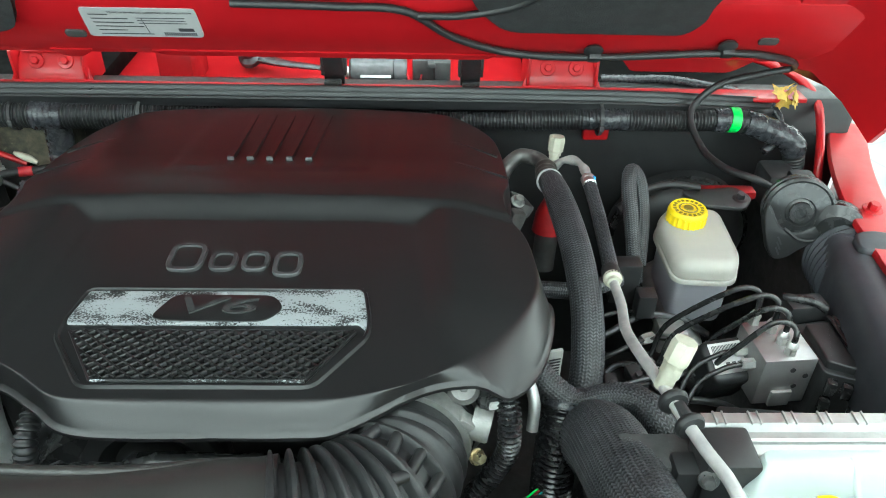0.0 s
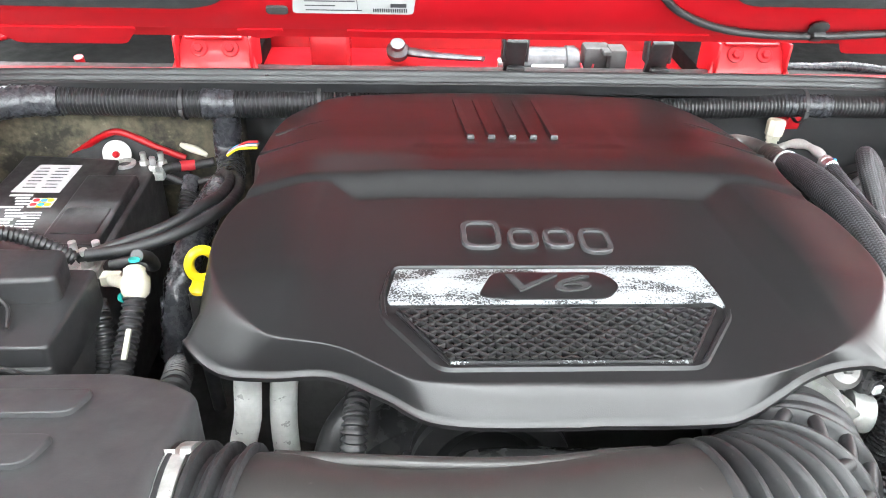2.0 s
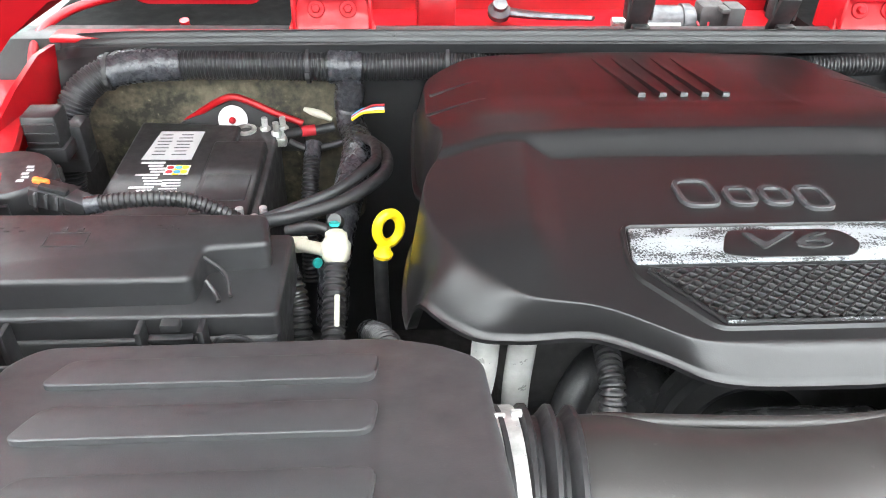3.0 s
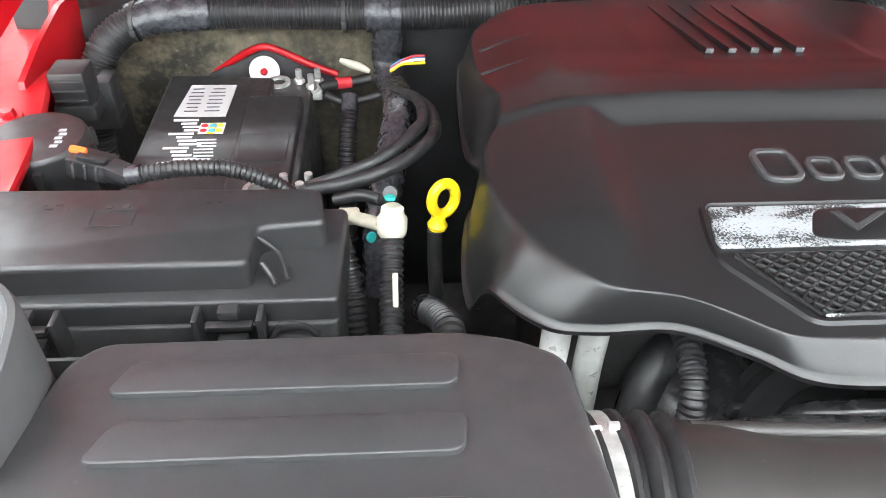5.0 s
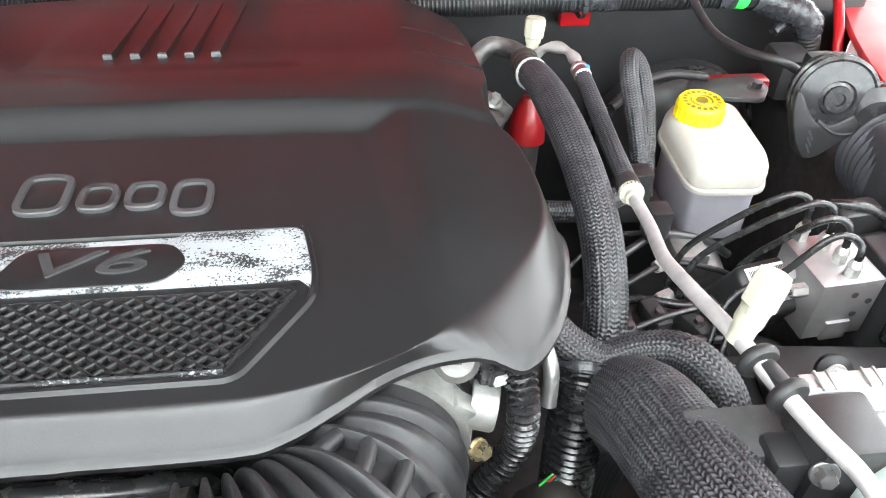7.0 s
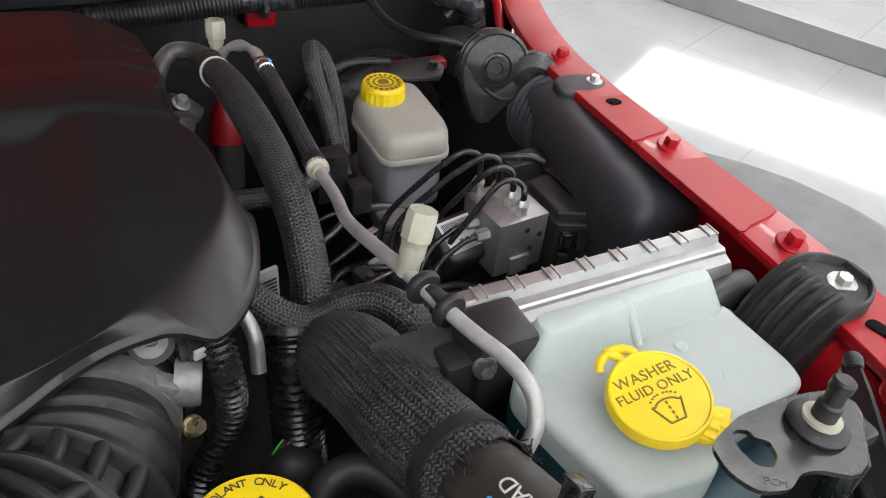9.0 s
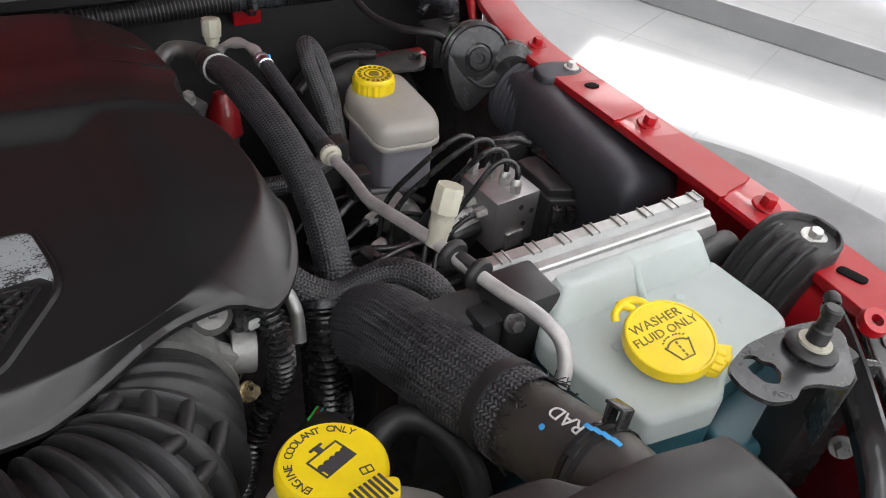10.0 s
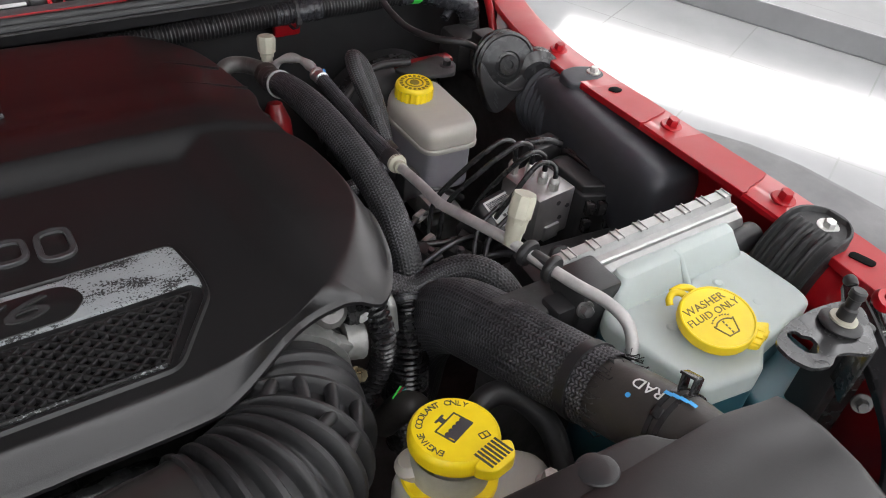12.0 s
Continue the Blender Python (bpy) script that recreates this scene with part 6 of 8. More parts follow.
lq = thing("liquid_line", (0.385, 0.5, 1.05), "aluminium refrigerant tube with a thin woven sleeve and a valve cap", "pipe")
part("upper_pipe", tube(bmesh.new(), [(0.36, 0.765, 1.06), (0.372, 0.758, 1.076), (0.384, 0.745, 1.082), (0.390, 0.725, 1.082), (0.391, 0.70, 1.080)], lambda t: 0.0046 + 0.001 * math.sin(t * 20), 14), CHALK, lq)
part("crimp", lathe(bmesh.new(), [(0.005, 0), (0.0076, 0), (0.0076, 0.004), (0.0068, 0.005), (0.0076, 0.008), (0.0068, 0.010), (0.0076, 0.014), (0.005, 0.016)], (0.391, 0.712, 1.079), (0, -1, 0.02), 20), ALU, lq)
bm = bmesh.new()
rbox(bm, (0.3965, 0.706, 1.083), (0.003, 0.005, 0.005), 0.001)
part("blue_mark", bm, BLUE, lq, "blue paint mark")
part("sleeve", woven_tube([(0.391, 0.700, 1.079), (0.392, 0.66, 1.074), (0.390, 0.61, 1.072), (0.386, 0.565, 1.076), (0.383, 0.543, 1.079)], 0.0068, WEAVE_THIN), BRAID_THIN, lq, "black woven sleeve", sharp=180)
part("collar", tube(bmesh.new(), [(0.383, 0.548, 1.079), (0.3825, 0.54, 1.080), (0.382, 0.532, 1.081)], 0.0085, 18, n=3), RUBBER, lq)
part("nut", lathe(bmesh.new(), [(0, 0), (0.006, 0), (0.0085, 0.002), (0.0085, 0.006), (0.006, 0.008), (0.006, 0.012), (0, 0.012)], (0.3822, 0.537, 1.0805), (-0.05, -1, 0.1), 20), CREAM, lq, "chalky white fitting")
LQ = [(0.3815, 0.524, 1.082), (0.380, 0.49, 1.086), (0.374, 0.455, 1.094), (0.3715, 0.43, 1.103), (0.373, 0.40, 1.111), (0.377, 0.375, 1.115), (0.381, 0.355, 1.116), (0.386, 0.335, 1.115), (0.392, 0.312, 1.115), (0.399, 0.290, 1.115), (0.4025, 0.272, 1.110), (0.399, 0.260, 1.099), (0.392, 0.2555, 1.088), (0.389, 0.254, 1.07)]
part("tube", tube(bmesh.new(), LQ, 0.0043, 18, n=10), CHALK, lq, "bare aluminium tube")
part("end_boss", lathe(bmesh.new(), [(0, 0), (0.0085, 0), (0.009, 0.004), (0.0075, 0.010), (0.005, 0.014), (0, 0.014)], (0.389, 0.254, 1.068), (0.1, 0.05, 1), 20), CHALK, lq)
for p, d in (((0.3815, 0.3535, 1.116), (0.16, -1, -0.03)), ((0.387, 0.333, 1.115), (0.25, -1, 0))):
    part("grommet", lathe(bmesh.new(), [(0.004, -0.003), (0.0092, -0.003), (0.0105, -0.001), (0.0105, 0.001), (0.0092, 0.003), (0.004, 0.003)], p, d, 22), RUBBER, lq, "black rubber grommet")
bm = bmesh.new()
rbox(bm, (0.385, 0.343, 1.115), (0.009, 0.018, 0.011), 0.003, turn=(0, 0, 14))
part("clip", bm, PLASTIC, lq)
bm = bmesh.new()
ax = Vector((0.28, 0.16, 1))
lathe(bm, [(0, 0), (0.0062, 0), (0.0064, 0.010), (0.0074, 0.012), (0.0072, 0.020), (0, 0.020)], (0.3785, 0.369, 1.113), ax, 20)
part("valve", bm, CREAM, lq, "chalky white valve")
bm = bmesh.new()
lathe(bm, [(0, 0.018), (0.0076, 0.018), (0.0080, 0.022), (0.0090, 0.023), (0.0090, 0.037), (0.0082, 0.040), (0, 0.040)], (0.3785, 0.369, 1.113), ax, 8)
part("valve_cap", bm, CREAM, lq, "cream valve cap")

# woven loops behind
cable("sleeved_cable", [(0.438, 0.63, 1.00), (0.436, 0.665, 1.04), (0.437, 0.71, 1.070), (0.444, 0.733, 1.078), (0.452, 0.722, 1.068), (0.452, 0.69, 1.040), (0.446, 0.655, 1.005)], 0.0078, BRAID_THIN, "woven-sleeved cable bent in a loop by the booster", "cable", seg=20)
cable("sleeved_cable", [(0.30, 0.57, 1.035), (0.33, 0.575, 1.035), (0.37, 0.58, 1.03), (0.41, 0.60, 1.03)], 0.008, BRAID_THIN, "woven-sleeved cable crossing behind the hose", "cable", seg=20)
cable("sleeved_cable", [(0.302, 0.45, 1.055), (0.318, 0.435, 1.043), (0.338, 0.425, 1.036), (0.362, 0.425, 1.042), (0.383, 0.415, 1.050), (0.398, 0.392, 1.046), (0.404, 0.37, 1.02), (0.405, 0.36, 0.97)], 0.0125, BRAID_MID, "woven-sleeved branch looping under the hose", "cable", seg=22)
cable("corrugated_conduit", [(0.328, 0.425, 1.040), (0.324, 0.412, 1.025), (0.322, 0.405, 1.00), (0.322, 0.40, 0.95), (0.325, 0.40, 0.88)], 0.0165, CONDUIT, "wide black corrugated conduit below the woven branch", "conduit", rib=(0.0055, 0.003), seg=20)
cable("corrugated_conduit", [(0.271, 0.394, 1.102), (0.2745, 0.380, 1.088), (0.2765, 0.370, 1.07), (0.2755, 0.368, 1.045), (0.266, 0.366, 1.024), (0.252, 0.362, 1.0), (0.240, 0.36, 0.95)], 0.0076, CONDUIT, "black corrugated conduit beside the throttle body", "conduit", rib=(0.0042, 0.0026), seg=18)
cable("coolant_pipe", [(0.282, 0.43, 1.080), (0.292, 0.415, 1.078), (0.298, 0.40, 1.066), (0.297, 0.39, 1.045)], 0.0046, CAST, "bare curved metal pipe by the throttle body", "pipe")
cable("heater_hose", [(0.30, 0.40, 0.92), (0.31, 0.38, 0.96), (0.325, 0.375, 0.93), (0.33, 0.37, 0.86)], 0.013, HOSE, "dull black hose under the throttle body", "hose")

# ---- upper radiator hose ----
rh = thing("radiator_hose", (0.35, 0.3, 1.0), "thick upper radiator hose in a woven sleeve", "hose")
RH = [(0.350, 0.440, 0.90), (0.350, 0.432, 0.96), (0.350, 0.412, 1.010), (0.350, 0.380, 1.044), (0.351, 0.342, 1.063), (0.352, 0.30, 1.080), (0.357, 0.262, 1.092), (0.3595, 0.240, 1.0985)]
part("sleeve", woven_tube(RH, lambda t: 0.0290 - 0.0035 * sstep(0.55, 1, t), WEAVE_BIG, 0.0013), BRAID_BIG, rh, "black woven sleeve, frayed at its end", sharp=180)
bm = bmesh.new()
tube(bm, [(0.3535, 0.284, 1.085), (0.3565, 0.263, 1.0915), (0.3595, 0.238, 1.099), (0.3625, 0.205, 1.110), (0.364, 0.18, 1.116), (0.365, 0.13, 1.118), (0.365, 0.08, 1.11)], 0.0238, 36, n=8)
bare = part("hose", bm, HOSE, rh, "bare brown-black rubber hose")
bm = bmesh.new()
lathe(bm, [(0.0255, -0.004), (0.0272, -0.004), (0.0275, 0.004), (0.0255, 0.004)], (0.3575, 0.256, 1.094), (0.12, -1, 0.30), 40)
part("band", bm, PLASTIC, rh)
# frayed ends
bm = bmesh.new()
rnd = random.Random(4)
M = axis_matrix((0.3597, 0.239, 1.099), (0.12, -1, 0.30))
for k in range(70):
    a = rnd.uniform(0, 2 * math.pi)
    p = M @ Vector((0.0250 * math.cos(a), 0.0250 * math.sin(a), -0.002))
    q = M @ Vector((0.0262 * math.cos(a + rnd.uniform(-.15, .15)), 0.0262 * math.sin(a), rnd.uniform(0.002, 0.010)))
    e = q + Vector((rnd.uniform(-.003, .003), rnd.uniform(-.003, .003), rnd.uniform(0, .003)))
    tube(bm, [p, q, e], 0.0004, 4, n=1)
part("frayed_threads", bm, RUBBER, rh)


def on_hose(along, ang, r=0.0242):
    line = smooth_line([(0.3565, 0.263, 1.0915), (0.3595, 0.238, 1.099), (0.3625, 0.205, 1.110), (0.364, 0.18, 1.116), (0.365, 0.13, 1.118)], 20)
    i = int(along * (len(line) - 2))
    t = (line[i + 1] - line[i]).normalized()
    sd = t.cross(UP).normalized()
    up = sd.cross(t)
    n = sd * math.cos(ang) + up * math.sin(ang)
    return line[i] + n * r, t, n


p, t, n = on_hose(0.485, 1.38)
bm = bmesh.new()
letters(bm, "RAD", 0.0105, plane_matrix(p + n * 0.0004, -t, -n.cross(t)), 0.0002)
part("lettering", bm, WHITE, bare, "white printed letters")
bm = bmesh.new()
for al, a in ((0.605, 1.48), (0.640, 1.51), (0.680, 1.54), (0.72, 1.57)):
    q, t2, n2 = on_hose(al, a, 0.0254)
    bar(bm, plane_matrix(q, t2, n2.cross(t2)), 0, 0, 0.0052, 0.0024, 0.0004)
part("mark_line", bm, BLUE, bare, "blue paint marks")
q, t2, n2 = on_hose(0.435, 0.98)
part("mark_dot", lathe(bmesh.new(), [(0, 0), (0.0016, 0), (0.0016, 0.0004), (0, 0.0004)], q, n2, 12), BLUE, bare)
bm = bmesh.new()
for al in (0.60, 0.665):
    q, t2, n2 = on_hose(al, 1.57, 0)
    lathe(bm, [(0.0240, -0.0014), (0.0252, -0.0014), (0.0252, 0.0014), (0.0240, 0.0014), (0.0240, -0.0014)], q, t2, 40)
# arched ear over the two rings, and the low ear beside it
for al, r in ((0.60, 0.0295), (0.665, 0.0295)):
    q, t2, n2 = on_hose(al, 1.98, r)
    rbox(bm, q, (0.0085, 0.0018, 0.0100), 0.0006, turn=plane_matrix((0, 0, 0), t2.cross(n2), t2))
q, t2, n2 = on_hose(0.632, 1.98, 0.0340)
rbox(bm, q, (0.0085, 0.0105, 0.0018), 0.0006, turn=plane_matrix((0, 0, 0), t2.cross(n2), t2))
q, t2, n2 = on_hose(0.625, 0.95, 0.0256)
rbox(bm, q, (0.0070, 0.0060, 0.0026), 0.0008, turn=plane_matrix((0, 0, 0), t2.cross(n2), t2))
part("spring_clamp", bm, PAINTSTEEL, rh, "black spring clamp")

# ---- brake fluid reservoir ----
br = thing("brake_reservoir", (0.51, 0.665, 0.95), "milky brake fluid reservoir with a yellow cap", "reservoir")
BR0 = [(0.474, 0.620), (0.536, 0.616), (0.548, 0.642), (0.552, 0.728), (0.498, 0.738), (0.474, 0.710)]


bo = corner_outline(BR0, 0.016, 6)
bm = bmesh.new()
slab(bm, bo, 1.012, 1.035, 0.012, seg=5, low=0.003)
slab(bm, inset(bo, -0.0015), 1.008, 1.013, 0.002)
part("upper_shell", bm, MILK, br)
bm = bmesh.new()
slab(bm, inset(bo, 0.005), 0.950, 1.009, 0.001, low=0.01, seg=4)
part("lower_shell", bm, MILKLOW, br, "greyer lower half")
bm = bmesh.new()
grip = lambda a: 1 + 0.025 * (1 if math.cos(22 * a) > 0 else -1)
lathe(bm, [(0.0195, 0.0), (0.0212, 0.001), (0.0212, 0.013)], (0.504, 0.700, 1.033), (0, 0, 1), 88, wobble=grip)
lathe(bm, [(0.0212, 0.013), (0.0208, 0.016), (0.019, 0.0182), (0.0180, 0.0175), (0.0, 0.0178)], (0.504, 0.700, 1.033), (0, 0, 1), 44)
cap = part("cap", bm, YELLOW, br, "yellow screw cap")
bm = bmesh.new()
lathe(bm, [(0.0085, 0.0177), (0.0095, 0.0188), (0.0105, 0.0177)], (0.504, 0.700, 1.033), (0, 0, 1), 32)
lathe(bm, [(0.0, 0.0178), (0.005, 0.0188), (0.0055, 0.0177)], (0.504, 0.700, 1.033), (0, 0, 1), 32)
for k in range(18):
    a = 2 * math.pi * k / 18
    bar(bm, Matrix.Translation((0.504, 0.700, 1.0506)) @ Matrix.Rotation(a, 4, "Z"), 0.0150, 0, 0.0035, 0.0030, 0.0006)
part("embossing", bm, EMBOSS, cap)
bm = bmesh.new()
lathe(bm, [(0.021, 0), (0.021, 0.008)], (0.504, 0.700, 1.027), (0, 0, 1), 36)
part("neck", bm, MILK, br)
mc = thing("master_cylinder", (0.51, 0.66, 0.9), "cast master cylinder with fittings below the reservoir", "master cylinder")
bm = bmesh.new()
lathe(bm, [(0, 0), (0.02, 0), (0.022, 0.02), (0.022, 0.15), (0, 0.15)], (0.495, 0.59, 0.93), (0.05, 1, 0), 24)
rbox(bm, (0.475, 0.60, 0.955), (0.03, 0.03, 0.03), 0.004)
part("body", bm, CAST, mc)
for x, y, z in ((0.452, 0.585, 0.965), (0.448, 0.56, 0.952), (0.462, 0.57, 0.93)):
    bm = bmesh.new()
    hexbolt(bm, (x, y, z), (-1, -0.4, 0), 0.006, 0.014)
    part("fitting", bm, ZINC, mc)
bb = thing("brake_booster", (0.56, 0.80, 0.98), "round black brake booster on the firewall", "brake booster")
bm = bmesh.new()
lathe(bm, [(0, 0), (0.04, 0), (0.075, 0.012), (0.09, 0.03), (0.092, 0.06), (0.07, 0.08), (0, 0.08)], (0.560, 0.82, 0.905), (0, 1, 0.1), 48)
part("shell", bm, PLASTIC, bb)
bm = bmesh.new()
lathe(bm, [(0.088, 0.028), (0.0945, 0.030), (0.0955, 0.036), (0.0945, 0.042), (0.088, 0.044)], (0.560, 0.82, 0.905), (0, 1, 0.1), 48)
part("rim", bm, PAINTSTEEL, bb)
bm = bmesh.new()
slab(bm, corner_outline([(0.520, 0.775), (0.535, 0.745), (0.585, 0.735), (0.602, 0.760), (0.590, 0.785)], 0.008), 1.024, 1.0285, 0.0015)
plate_bb = part("mounting_plate", bm, GREYBLACK, bb, "dark grey mounting plate")
bm = bmesh.new()
hexbolt(bm, (0.586, 0.757, 1.0285), (0, -0.1, 1), 0.0055, 0.006, 0.009)
part("nut", bm, DARKSTEEL, plate_bb)
bm = bmesh.new()
rbox(bm, (0.585, 0.805, 1.008), (0.08, 0.02, 0.012), 0.004)
part("painted_edge", bm, RED_INNER, bb, "red painted edge behind the plate")
bm = bmesh.new()
rbox(bm, (0.437, 0.893, 1.045), (0.034, 0.012, 0.020), 0.003)
lathe(bm, [(0, 0), (0.003, 0), (0.003, 0.006), (0, 0.006)], (0.436, 0.886, 1.053), (0, -1, 0), 12)
solid("body_tab", bm, RED, "small red body tab on the firewall", "tab", at=(0.437, 0.893, 1.045))
bm = bmesh.new()
lathe(bm, [(0, 0), (0.019, 0), (0.0165, 0.024), (0.008, 0.044), (0, 0.046)], (0.363, 0.758, 0.980), (0.05, 0.15, 1), 28)
em = thing("engine_mount", (0.362, 0.75, 0.93), "red painted body mount on a black stem behind the hose", "mount")
part("cup", bm, RED_INNER, em)
bm = bmesh.new()
lathe(bm, [(0, -0.05), (0.014, -0.05), (0.014, 0.0005), (0, 0.0005)], (0.363, 0.758, 0.980), (0.05, 0.15, 1), 20)
part("stem", bm, DEEP, em, "black stem")
bm = bmesh.new()
tube(bm, [(0.44, 0.745, 1.020), (0.47, 0.76, 1.035), (0.50, 0.768, 1.040), (0.54, 0.770, 1.035)], 0.0045, 12)
solid("vacuum_hose", bm, RUBBER, "black vacuum hose on the booster", "hose", at=(0.5, 0.76, 1.03))
bm = bmesh.new()
rbox(bm, (0.425, 0.63, 1.005), (0.03, 0.02, 0.05), 0.003)
rbox(bm, (0.445, 0.61, 0.99), (0.02, 0.02, 0.03), 0.003)
solid("relay", bm, PLASTIC, "black plug below the woven cable", "plug", at=(0.43, 0.63, 0.98))
bm = bmesh.new()
rbox(bm, (0.332, 0.50, 1.005), (0.016, 0.004, 0.04), 0.001, turn=(0, 0, 15))
tagp = solid("barcode_tag", bm, WHITE, "white barcode tag hanging by the engine", "tag", at=(0.332, 0.50, 1.0))
bm = bmesh.new()
for k in range(8):
    bar(bm, plane_matrix((0.3325, 0.4972, 1.005), (1, 0.27, 0), (0, 0, 1)), 0, -0.014 + k * 0.0036, 0.011, 0.0018)
part("print", bm, INK, tagp)

# ---- brake control unit ----
ab2 = thing("brake_control_unit", (0.56, 0.51, 0.93), "aluminium brake control block with black electronics and pipes", "brake unit")
YAW = Matrix.Rotation(radians(5), 4, "Z")
bm = bmesh.new()
rbox(bm, (0.5415, 0.516, 0.997), (0.050, 0.054, 0.054), 0.0012, turn=YAW)
rbox(bm, (0.5435, 0.488, 0.978), (0.020, 0.004, 0.018), 0.001, turn=YAW)
block = part("block", bm, MACHINED, ab2, "bare machined block with red stains")
EB = [(0.571, 0.481), (0.600, 0.469), (0.609, 0.476), (0.608, 0.546), (0.601, 0.552), (0.570, 0.546)]
bm = bmesh.new()
slab(bm, corner_outline(EB, 0.004), 0.955, 1.018, 0.002)
ecu = part("control_housing", bm, PLASTIC, ab2, "black electronics housing")
bm = bmesh.new()
slab(bm, corner_outline([(0.574, 0.486), (0.596, 0.477), (0.599, 0.480), (0.598, 0.540), (0.574, 0.537)], 0.003), 1.016, 1.026, 0.002)
part("housing_lid", bm, PLASTIC, ecu)
for x0, x1 in ((0.6035, 0.6035), (0.6085, 0.6080)):
    bm = bmesh.new()
    tube(bm, [(x1, 0.552, 1.022), (x1, 0.540, 1.024), (x0, 0.510, 1.024), (x0, 0.484, 1.023), (x0 - 0.001, 0.474, 1.016), (x0 - 0.001, 0.470, 1.006)], 0.0024, 10, n=4)
    part("lock_lever", bm, PAINTSTEEL, ecu)
for x, y, z in ((0.577, 0.474, 1.006), (0.589, 0.469, 1.006), (0.601, 0.466, 1.006), (0.577, 0.474, 0.984), (0.601, 0.466, 0.984)):
    bm = bmesh.new()
    rbox(bm, (x, y, z), (0.009, 0.009, 0.015), 0.0015, turn=(0, 0, -20))
    part("catch", bm, PAINTSTEEL, ecu)
bm = bmesh.new()
rbox(bm, (0.586, 0.566, 1.014), (0.040, 0.024, 0.034), 0.004, turn=YAW)
part("plug", bm, PLASTIC, ab2, "black wire plug")
bm = bmesh.new()
tube(bm, [(0.566, 0.572, 1.030), (0.574, 0.566, 1.033), (0.590, 0.560, 1.033), (0.601, 0.554, 1.029)], 0.0042, 10)
part("plug_lever", bm, PAINTSTEEL, ab2)
MO = corner_outline([(-0.027, -0.022), (0.027, -0.022), (0.027, 0.022), (-0.027, 0.022)], 0.012)
bm = bmesh.new()
MM = plane_matrix((0.5045, 0.5170, 0.999), (1, 0.21, 0), (-0.30, 0.75, 0.42))
tmp = bmesh.new()
slab(tmp, MO, -0.055, 0.0, 0.006)
absorb(bm, tmp, MM)
bmesh.ops.recalc_face_normals(bm, faces=bm.faces)
motor = part("pump_motor", bm, PLASTIC, ab2, "black pump motor")
bm = bmesh.new()
bar(bm, MM, 0, 0.002, 0.040, 0.030, 0.0006)
mlab = part("label", bm, WHITE, motor, "white barcode label")
bm = bmesh.new()
for k in range(22):
    bar(bm, MM @ Matrix.Translation((0, 0, 0.0006)), -0.017 + k * 0.0015, 0.0095, 0.0008, 0.010)
for k in range(3):
    bar(bm, MM @ Matrix.Translation((0, 0, 0.0006)), -0.006 + k * 0.006, -0.004, 0.004, 0.0028)
lathe(bm, [(0, 0), (0.0032, 0), (0.0032, 0.0003), (0, 0.0003)], MM @ Vector((0.017, -0.004, 0.0006)), MM.to_3x3() @ UP, 14)
part("print", bm, INK, mlab)
NUTS = ((0.526, 0.5405), (0.5385, 0.5290), (0.5425, 0.5130), (0.5445, 0.4985))
for x, y in NUTS:
    bm = bmesh.new()
    hexbolt(bm, (x, y, 1.0235), (0, 0, 1), 0.0056, 0.009)
    lathe(bm, [(0.0052, 0), (0.0056, 0.001), (0.0040, 0.005), (0.0028, 0.006)], (x, y, 1.0320), (0, 0, 1), 16)
    part("pipe_nut", bm, ZINC, ab2)
for dx, z in ((0.004, 1.012), (0.018, 1.004), (0.010, 0.992)):
    bm = bmesh.new()
    lathe(bm, [(0, 0), (0.0026, 0), (0.0026, 0.0008), (0, 0.0008)], (0.5435 + dx, 0.4890 + dx * 0.09, z), (0.09, -1, 0), 14)
    part("port", bm, DARKSTEEL, ab2)
for y in (0.502, 0.520):
    bm = bmesh.new()
    hexbolt(bm, (0.517, y, 1.008), (-1, -0.1, 0), 0.0055, 0.012)
    part("side_nut", bm, ZINC, ab2)
ENDS = ((0.456, 0.572), (0.462, 0.560), (0.492, 0.548), (0.484, 0.512))
for k, ((x, y), (ex, ey)) in enumerate(zip(NUTS, ENDS)):
    pk = (1.058, 1.058, 1.056, 1.052)[k]
    pts = [(x, y, 1.030), (x + 0.001, y + 0.001, 1.042), (x + 0.001, y + 0.005, pk - 0.004), (x - 0.006, y + 0.009, pk), (x - 0.020, y + 0.010, pk - 0.002),
           (x - 0.020 + (ex - x + 0.020) * 0.5, y + 0.010 + (ey - y - 0.010) * 0.5, pk - 0.030), (ex, ey, 0.990), (ex - 0.010, ey - 0.006, 0.955)]
    part("brake_pipe", tube(bmesh.new(), pts, 0.0027, 12, n=8), PAINTSTEEL, ab2, "thin black brake pipe")
for k, (x, y) in enumerate(((0.508, 0.501), (0.508, 0.519))):
    part("brake_pipe", tube(bmesh.new(), [(x, y, 1.008), (x - 0.02, y - 0.004, 1.006), (x - 0.045, y - 0.012, 0.990), (x - 0.065, y - 0.04, 0.955)], 0.0024, 10), PAINTSTEEL, ab2)
sh = thing("shelf_bracket", (0.55, 0.43, 0.93), "black plastic carrier with rubber mounts by the radiator", "bracket")
bm = bmesh.new()
rbox(bm, (0.54, 0.44, 0.972), (0.13, 0.05, 0.03), 0.004, turn=(0, 0, -6))
rbox(bm, (0.575, 0.41, 0.99), (0.05, 0.02, 0.03), 0.003, turn=(0, 0, -6))
rbox(bm, (0.47, 0.46, 0.945), (0.06, 0.06, 0.02), 0.003)
part("carrier", bm, PLASTIC, sh)
